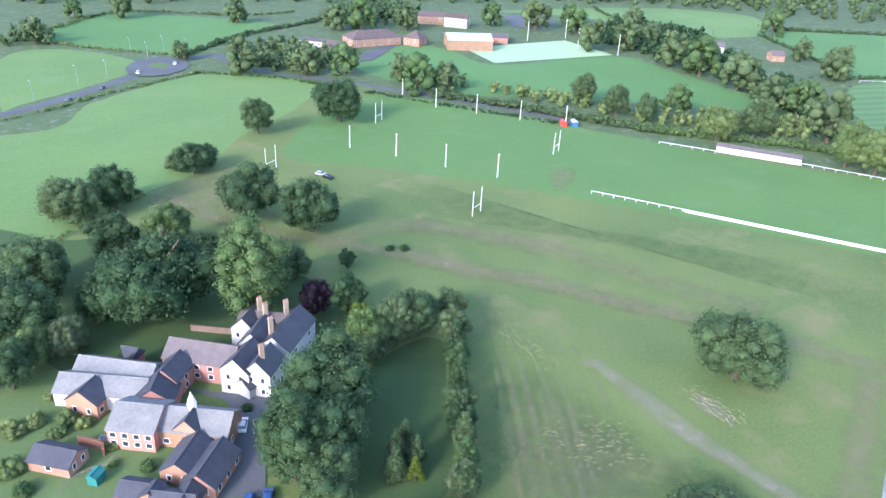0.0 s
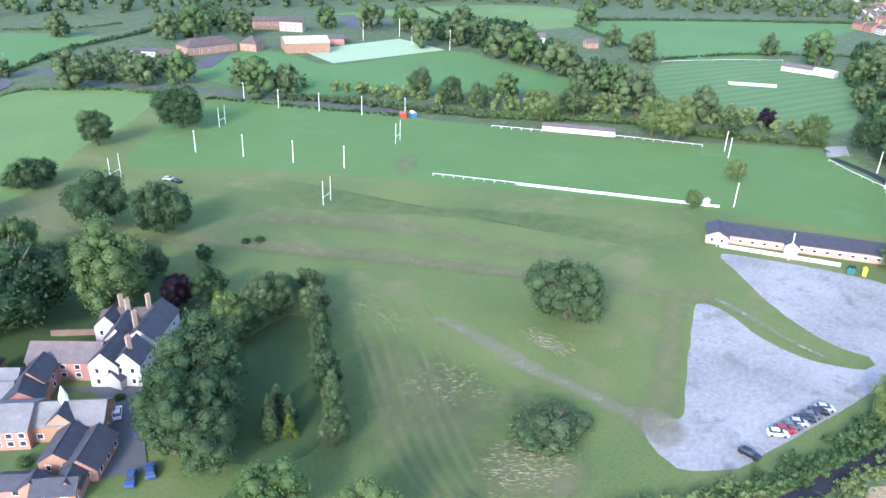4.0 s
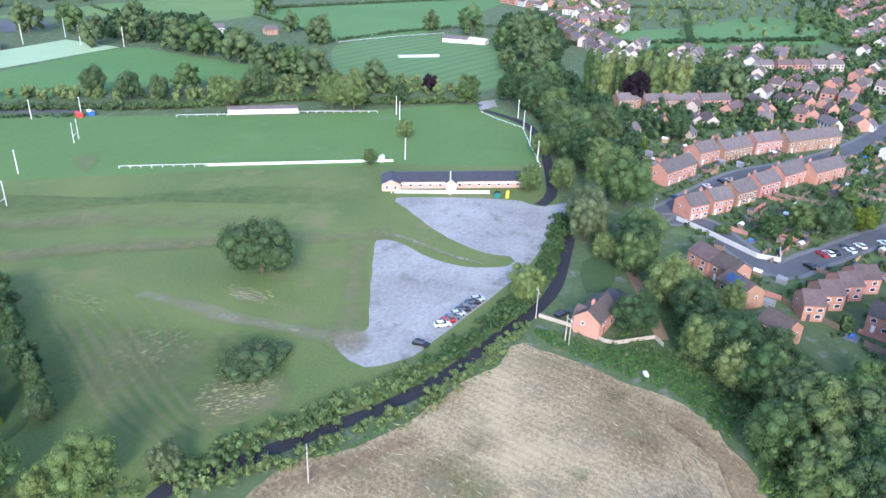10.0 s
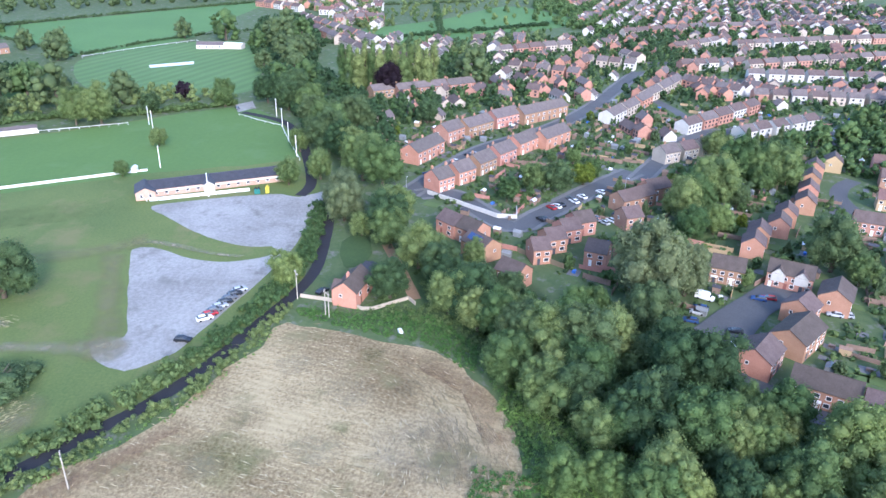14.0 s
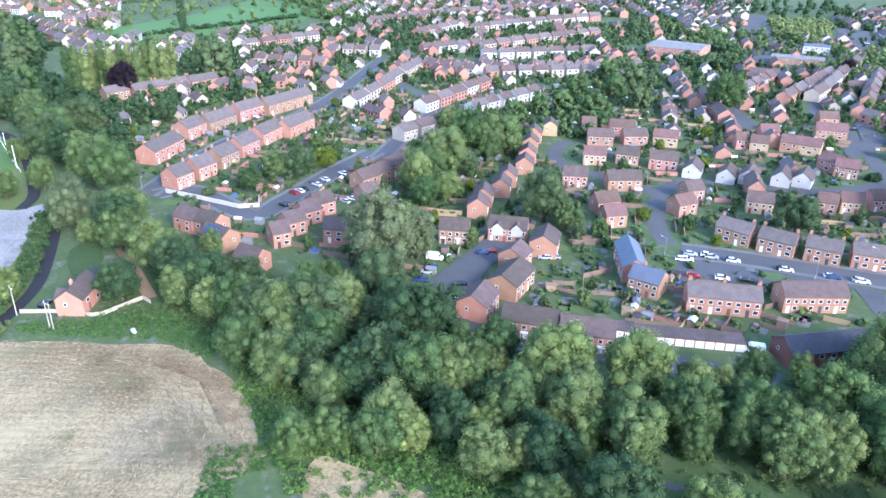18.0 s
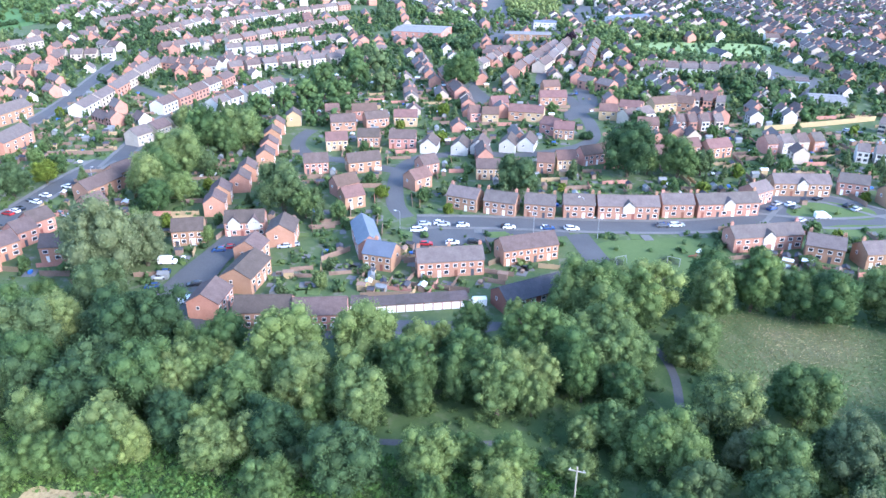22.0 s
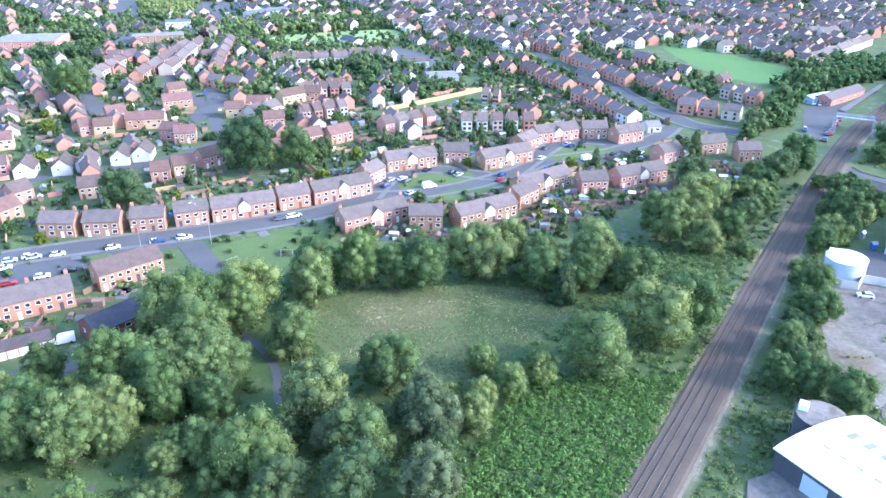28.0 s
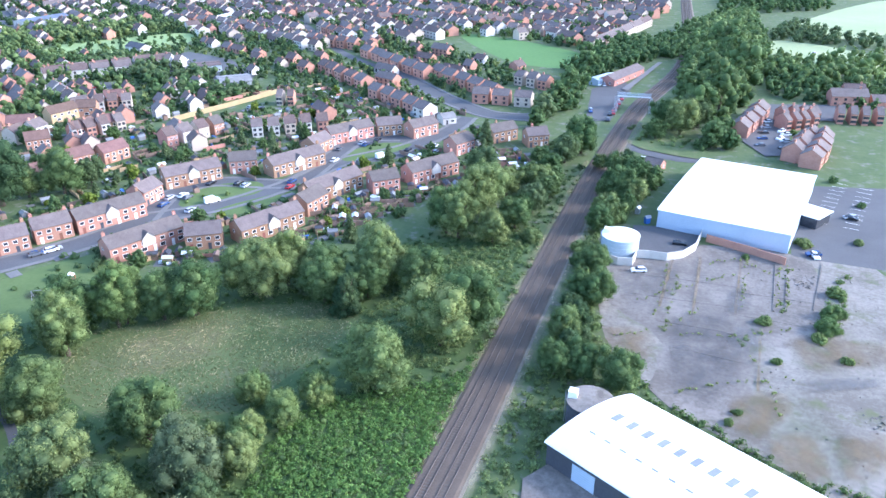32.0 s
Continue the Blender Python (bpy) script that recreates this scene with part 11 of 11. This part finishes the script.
soft_strip('slab_joint', 'rust_moss', 1.0, [(-103.3, -340.9), (-102.5, -321.7), (-101.8, -305.3)], 0.4083, 'weedy joint between concrete slabs', 0.9)
soft_strip('slab_joint', 'rust_moss', 1.0, [(-92.2, -337), (-92, -318.1), (-91.8, -301.7)], 0.4086, 'weedy joint between concrete slabs', 0.9)
soft_strip('slab_joint', 'rust_moss', 1.0, [(-107.6, -296.3), (-107.1, -283.9), (-106.6, -272.9)], 0.4089, 'weedy joint between concrete slabs', 0.9)
wall_line([(-112.4, -340.2), (-110.9, -310.8)], 0.3, 0.3, 'concrete_old', 'kerb_wall', 'low broken concrete upstand')
wall_line([(-115, -332.8), (-113.8, -311.8)], 0.3, 0.3, 'concrete_old', 'kerb_wall', 'low broken concrete upstand')
wall_line([(-124.7, -342.7), (-120.5, -314.8)], 0.3, 0.3, 'concrete_old', 'kerb_wall', 'low broken concrete upstand')
soft_patch('moss', 'rust_moss', 0.4101, [(-101.6, -271.1), (-111.2, -276.6), (-112.9, -267.3), (-105.4, -255.6), (-100.2, -259)], 4, 'rusty moss and dry weeds on derelict ground', strength=0.8)
soft_patch('moss', 'rust_moss', 0.4104, [(-120.8, -262.8), (-130.1, -267.9), (-128.1, -254.1), (-121.4, -250.2)], 4, 'rusty moss and dry weeds on derelict ground', strength=0.8)
soft_patch('moss', 'rust_moss', 0.4107, [(-70.8, -288.7), (-82.6, -291.5), (-84, -278.1), (-72.4, -278.8)], 4, 'rusty moss and dry weeds on derelict ground', strength=0.8)
soft_patch('moss', 'rust_moss', 0.411, [(-114.5, -298.8), (-135.2, -303.6), (-133.7, -293.4), (-116.1, -284.9)], 4, 'rusty moss and dry weeds on derelict ground', strength=0.8)
soft_patch('moss', 'rust_moss', 0.4113, [(-106.4, -257.7), (-116.8, -263.2), (-119.5, -249.6), (-112, -248.4)], 4, 'rusty moss and dry weeds on derelict ground', strength=0.8)
soft_patch('bright_slab', 'pavement_grey', 0.4116, [(-100.6, -299.2), (-107, -302.9), (-106.8, -288.6), (-100.8, -286.4)], 2, 'pale crushed concrete', strength=0.8)
soft_patch('bright_slab', 'pavement_grey', 0.4119, [(-87.1, -285.3), (-92, -287.8), (-92.9, -283.2), (-88.7, -281.6)], 2, 'pale crushed concrete', strength=0.8)
soft_patch('bright_slab', 'pavement_grey', 0.4122, [(-100.2, -318.5), (-105.9, -320.5), (-104.4, -306.2), (-99.1, -304.3)], 2, 'pale crushed concrete', strength=0.8)
soft_patch('bright_slab', 'pavement_grey', 0.4125, [(-113.5, -279.6), (-133, -288.6), (-132.4, -284.1), (-115.6, -276.1)], 2, 'pale crushed concrete', strength=0.8)
tree('bush_light', -108.5, -304, 1.9)
tree('bush_light', -110.9, -286.8, 1.3)
tree('bush_light', -125.7, -291.9, 1.5)
tree('bush_light', -104.4, -340.2, 1.3)
tree('bush_light', -122.7, -304.8, 3.3)
tree('bush_light', -124.6, -312.6, 3.1)
tree('bush_light', -126.4, -324.1, 2.6)
tree('bush_light', -120.5, -299.7, 1.9)
tree('bush_light', -101.1, -261, 1.1)
tree('bush_light', -102.7, -264.9, 1.1)
wall_line([(-93.3, -348.3), (-104.5, -344), (-114.7, -339.2)], 2.4, 0.3, 'brick', 'brick_plinth', 'brick lower wall of the store')
shed(-83.8, -361.1, 0, 1.6, 1.3, 'blue_plastic', 'blue_plastic', "stacked goods cage in the store yard")
shed(-85.3, -359.7, 31, 1.6, 1.3, 'grey_metal', 'grey_metal', "stacked goods cage in the store yard")
shed(-86.6, -363, 62, 1.6, 1.3, 'yellow_plastic', 'white_sheet', "stacked goods cage in the store yard")
shed(-88.4, -360.3, 3, 1.6, 1.3, 'grey_metal', 'blue_plastic', "stacked goods cage in the store yard")
shed(-89.9, -363.2, 34, 1.6, 1.3, 'white_sheet', 'grey_metal', "stacked goods cage in the store yard")
shed(-91.6, -361.4, 65, 1.6, 1.3, 'blue_plastic', 'white_sheet', "stacked goods cage in the store yard")
shed(-84.5, -355.8, 6, 1.6, 1.3, 'grey_metal', 'blue_plastic', "stacked goods cage in the store yard")
shed(-86.6, -356, 37, 1.6, 1.3, 'yellow_plastic', 'grey_metal', "stacked goods cage in the store yard")
shed(-89.2, -357.4, 68, 1.6, 1.3, 'grey_metal', 'white_sheet', "stacked goods cage in the store yard")
shed(-78.8, -361.3, 9, 1.6, 1.3, 'white_sheet', 'blue_plastic', "stacked goods cage in the store yard")
shed(-74.9, -356.6, 40, 1.6, 1.3, 'blue_plastic', 'grey_metal', "stacked goods cage in the store yard")
shed(-71.1, -363.5, 71, 1.6, 1.3, 'grey_metal', 'white_sheet', "stacked goods cage in the store yard")
car(-85.9, -343.1, -177, 'black')
car(-136.3, -380.6, 165, 'black')
car(-123.1, -347.3, 105, 'white')
shrubs([(-83.5, -971.6), (-186, -1012.4), (-173.3, -868.6), (-117, -826.3), (-100.2, -750.2), (-83.2, -800.1)], 9, 3, 5, 'leaf_mid', 1202, 'dense far woodland')
shrubs([(-130.9, -757.5), (-159.8, -717.2), (-157.5, -691.1), (-126.2, -730.8)], 7, 2, 3.5, 'leaf_dark', 1203, 'dark field hedge with trees')
shrubs([(-118, -881.4), (-186, -1012.4), (-179.3, -936.5), (-121.4, -834.5)], 7, 2, 3.5, 'leaf_dark', 1204, 'dark field hedge with trees')
scrub([(135.9, -13.5), (136.9, -31.6), (129.1, -50.1), (116.6, -61.5), (98.9, -67.5), (84, -70.1), (84.1, -73), (105.3, -69.1), (126.9, -60.3), (137.5, -43.7), (143.1, -30.8), (142.2, -15.3)], 1.5, 0.25, 0.6, 'leaf_bright', 1205, 'bright green nettles and long grass round the hay field', leaves=24)
scrub([(96.4, 0.2), (123.6, -10), (130.3, -10.4), (128.2, -8.8), (102.8, -0.1), (83, 14.7), (69.6, 24.9), (67, 23.4), (79.3, 13)], 1.6, 0.25, 0.6, 'leaf_bright', 1206, 'green weeds on the field edge beside the lane', leaves=24)
scrub([(79.4, -60.7), (77.4, -71.7), (70.2, -79.4), (69, -74.4), (69.4, -67), (61.2, -63.7), (62.7, -57.8)], 1.5, 0.5, 1.1, 'leaf_bright', 1207, 'bright green brambles beside the hay field')
patch('roundabout', 'asphalt', 0.4224, [(109.1, 419.7), (124.2, 436.6), (140.9, 433.8), (140.6, 410.7), (123.2, 396.3), (109, 401.8)], label='grey asphalt road junction')
patch('traffic_island', 'lawn', 0.4377, [(121.1, 419.9), (128.4, 425.4), (132.1, 417.7), (124.7, 409.5)], label='small grassed traffic island')
car(68.9, 369.8, 60, 'grey')
car(112.1, 407, 60, 'white')
car(135.8, 419.1, 60, 'white')
car(87.6, 384.2, 60, 'grey')

# loose straw and weeds
field_edge = [(132.3, -12), (128.5, -26.7), (123.8, -41.7), (118.2, -54.6), (105.1, -63.9), (91.1, -68.9), (79, -70.3), (76.5, -70.4), (69.4, -66.4), (30, 20), (10, 20), (64.7, 24.4), (78.4, 15), (90.1, 5.4), (106.6, -1.4), (121.6, -8.4), (129.5, -9.9)]
def swathe(x, y):
    """Round the rim the machine followed the edge, inside it went up and down."""
    return (math.atan2(y + 15, x - 75) if math.hypot(x - 75, y + 15) > 27 else -0.35) + math.pi / 2


straw(field_edge, 1300, swathe, "hay_pale", 1, "pale loose straw lying in swathes on the field", 0.41, 0.6, 3.0, 0.3)
straw(field_edge, 1100, swathe, "hay_dark", 2, "dark gaps and stems between the swathes", 0.414, 0.8, 3.4, 0.34)
straw([(72, -60), (88, -66), (104, -60), (116, -48), (122, -32), (114, -32), (104, -46), (90, -56), (74, -52)], 700, swathe, "hay_dark", 3, "dark swathe lines round the field's edge", 0.418, 2.0, 5.0, 0.3)
straw([(92.3, 50.9), (99.3, 36.7), (93.4, 34.7), (83.7, 38.6), (77.4, 47.0), (84.4, 47.7)], 520, lambda x, y: -0.87, "cut_grass", 49, "pale wisps of cut grass on the field", 0.39, 0.4, 1.8, 0.13)
straw([(99.5, 80.3), (108.9, 70.1), (102.1, 59.3), (96.0, 65.5), (86.0, 73.9), (88.3, 80.1)], 252, lambda x, y: -0.61, "cut_grass", 50, "pale wisps of cut grass on the field", 0.39, 0.4, 1.8, 0.13)
straw([(93.1, 91.7), (96.1, 86.3), (75.8, 63.4), (76.8, 73.8)], 218, lambda x, y: -2.27, "cut_grass", 51, "pale wisps of cut grass on the field", 0.39, 0.4, 1.8, 0.13)
straw([(130.5, 71.6), (132.4, 66.4), (129.7, 56.7), (125.3, 58.4), (125.5, 65.9)], 218, lambda x, y: -1.48, "cut_grass", 52, "pale wisps of cut grass on the field", 0.39, 0.4, 1.8, 0.13)
straw([(110.6, 112.5), (112.6, 96.2), (107.3, 93.4), (105.2, 109.2)], 134, lambda x, y: -1.56, "cut_grass", 53, "pale wisps of cut grass on the field", 0.39, 0.4, 1.8, 0.13)
straw([(103.6, 73.1), (105.7, 69.4), (95.1, 63.2), (93.7, 65.7)], 50, lambda x, y: 0.32, "cut_grass", 54, "pale wisps of cut grass on the field", 0.39, 0.4, 1.8, 0.13)
scrub([(140.9, -13.5), (138.5, -22.6), (137.3, -30.5), (140.6, -46.1), (134.7, -53.1), (124.7, -62.3), (112.3, -61.9), (113.7, -58.3), (123.7, -50.1), (127.7, -36.4), (132.2, -23.7), (136.9, -13.6)], 1.25, 0.45, 1.0, "leaf_bright", 1301, "bright green nettles and brambles beside the hay field", 26)
weed_lines([[(-82.9, -299.2), (-83.3, -313.5), (-83.5, -327.8)], [(-103.4, -309.4), (-104.0, -325.6), (-104.6, -340.4)], [(-111.6, -312.8), (-112.6, -325.9), (-113.2, -336.6)], [(-114.2, -313.9), (-115.3, -327.0), (-116.1, -337.8)], [(-88.8, -291.8), (-102.5, -295.0), (-114.9, -302.9)], [(-75.1, -286.1), (-84.8, -292.9), (-93.2, -305.1)], [(-104.9, -288.4), (-109.2, -276.5), (-110.9, -265.3)], [(-91.5, -269.0), (-102.6, -275.9), (-113.7, -280.6)], [(-95.0, -332.6), (-102.3, -337.5), (-110.8, -332.0)], [(-78.2, -304.9), (-88.5, -315.7), (-100.9, -327.8)]], "leaf_light", 1302, "weeds growing along cracks in the concrete")
soft_strip('cess_path', 'worn_earth', 3.4, [(-57.6, -200), (-57.8, -250), (-57.4, -300), (-57.2, -345), (-57.6, -400), (-60, -470)], 0.379, 'pale earth path beside the track', 0.8)
soft_strip('garden_path', 'worn_earth', 1.8, [(8.2, 115.0), (10.8, 118.2), (13.8, 118.7), (17.6, 118.4), (20.7, 120.3)], 0.2, 'pale earth path through the walled garden', 1.0)
straw(CLEARING, 2600, lambda x, y: 6.28 * noise.noise((x * 0.05, y * 0.05, 5)), "cut_grass", 1500, "pale bent stems of long seeding grass in the clearing", 0.42, 0.4, 1.6, 0.2)
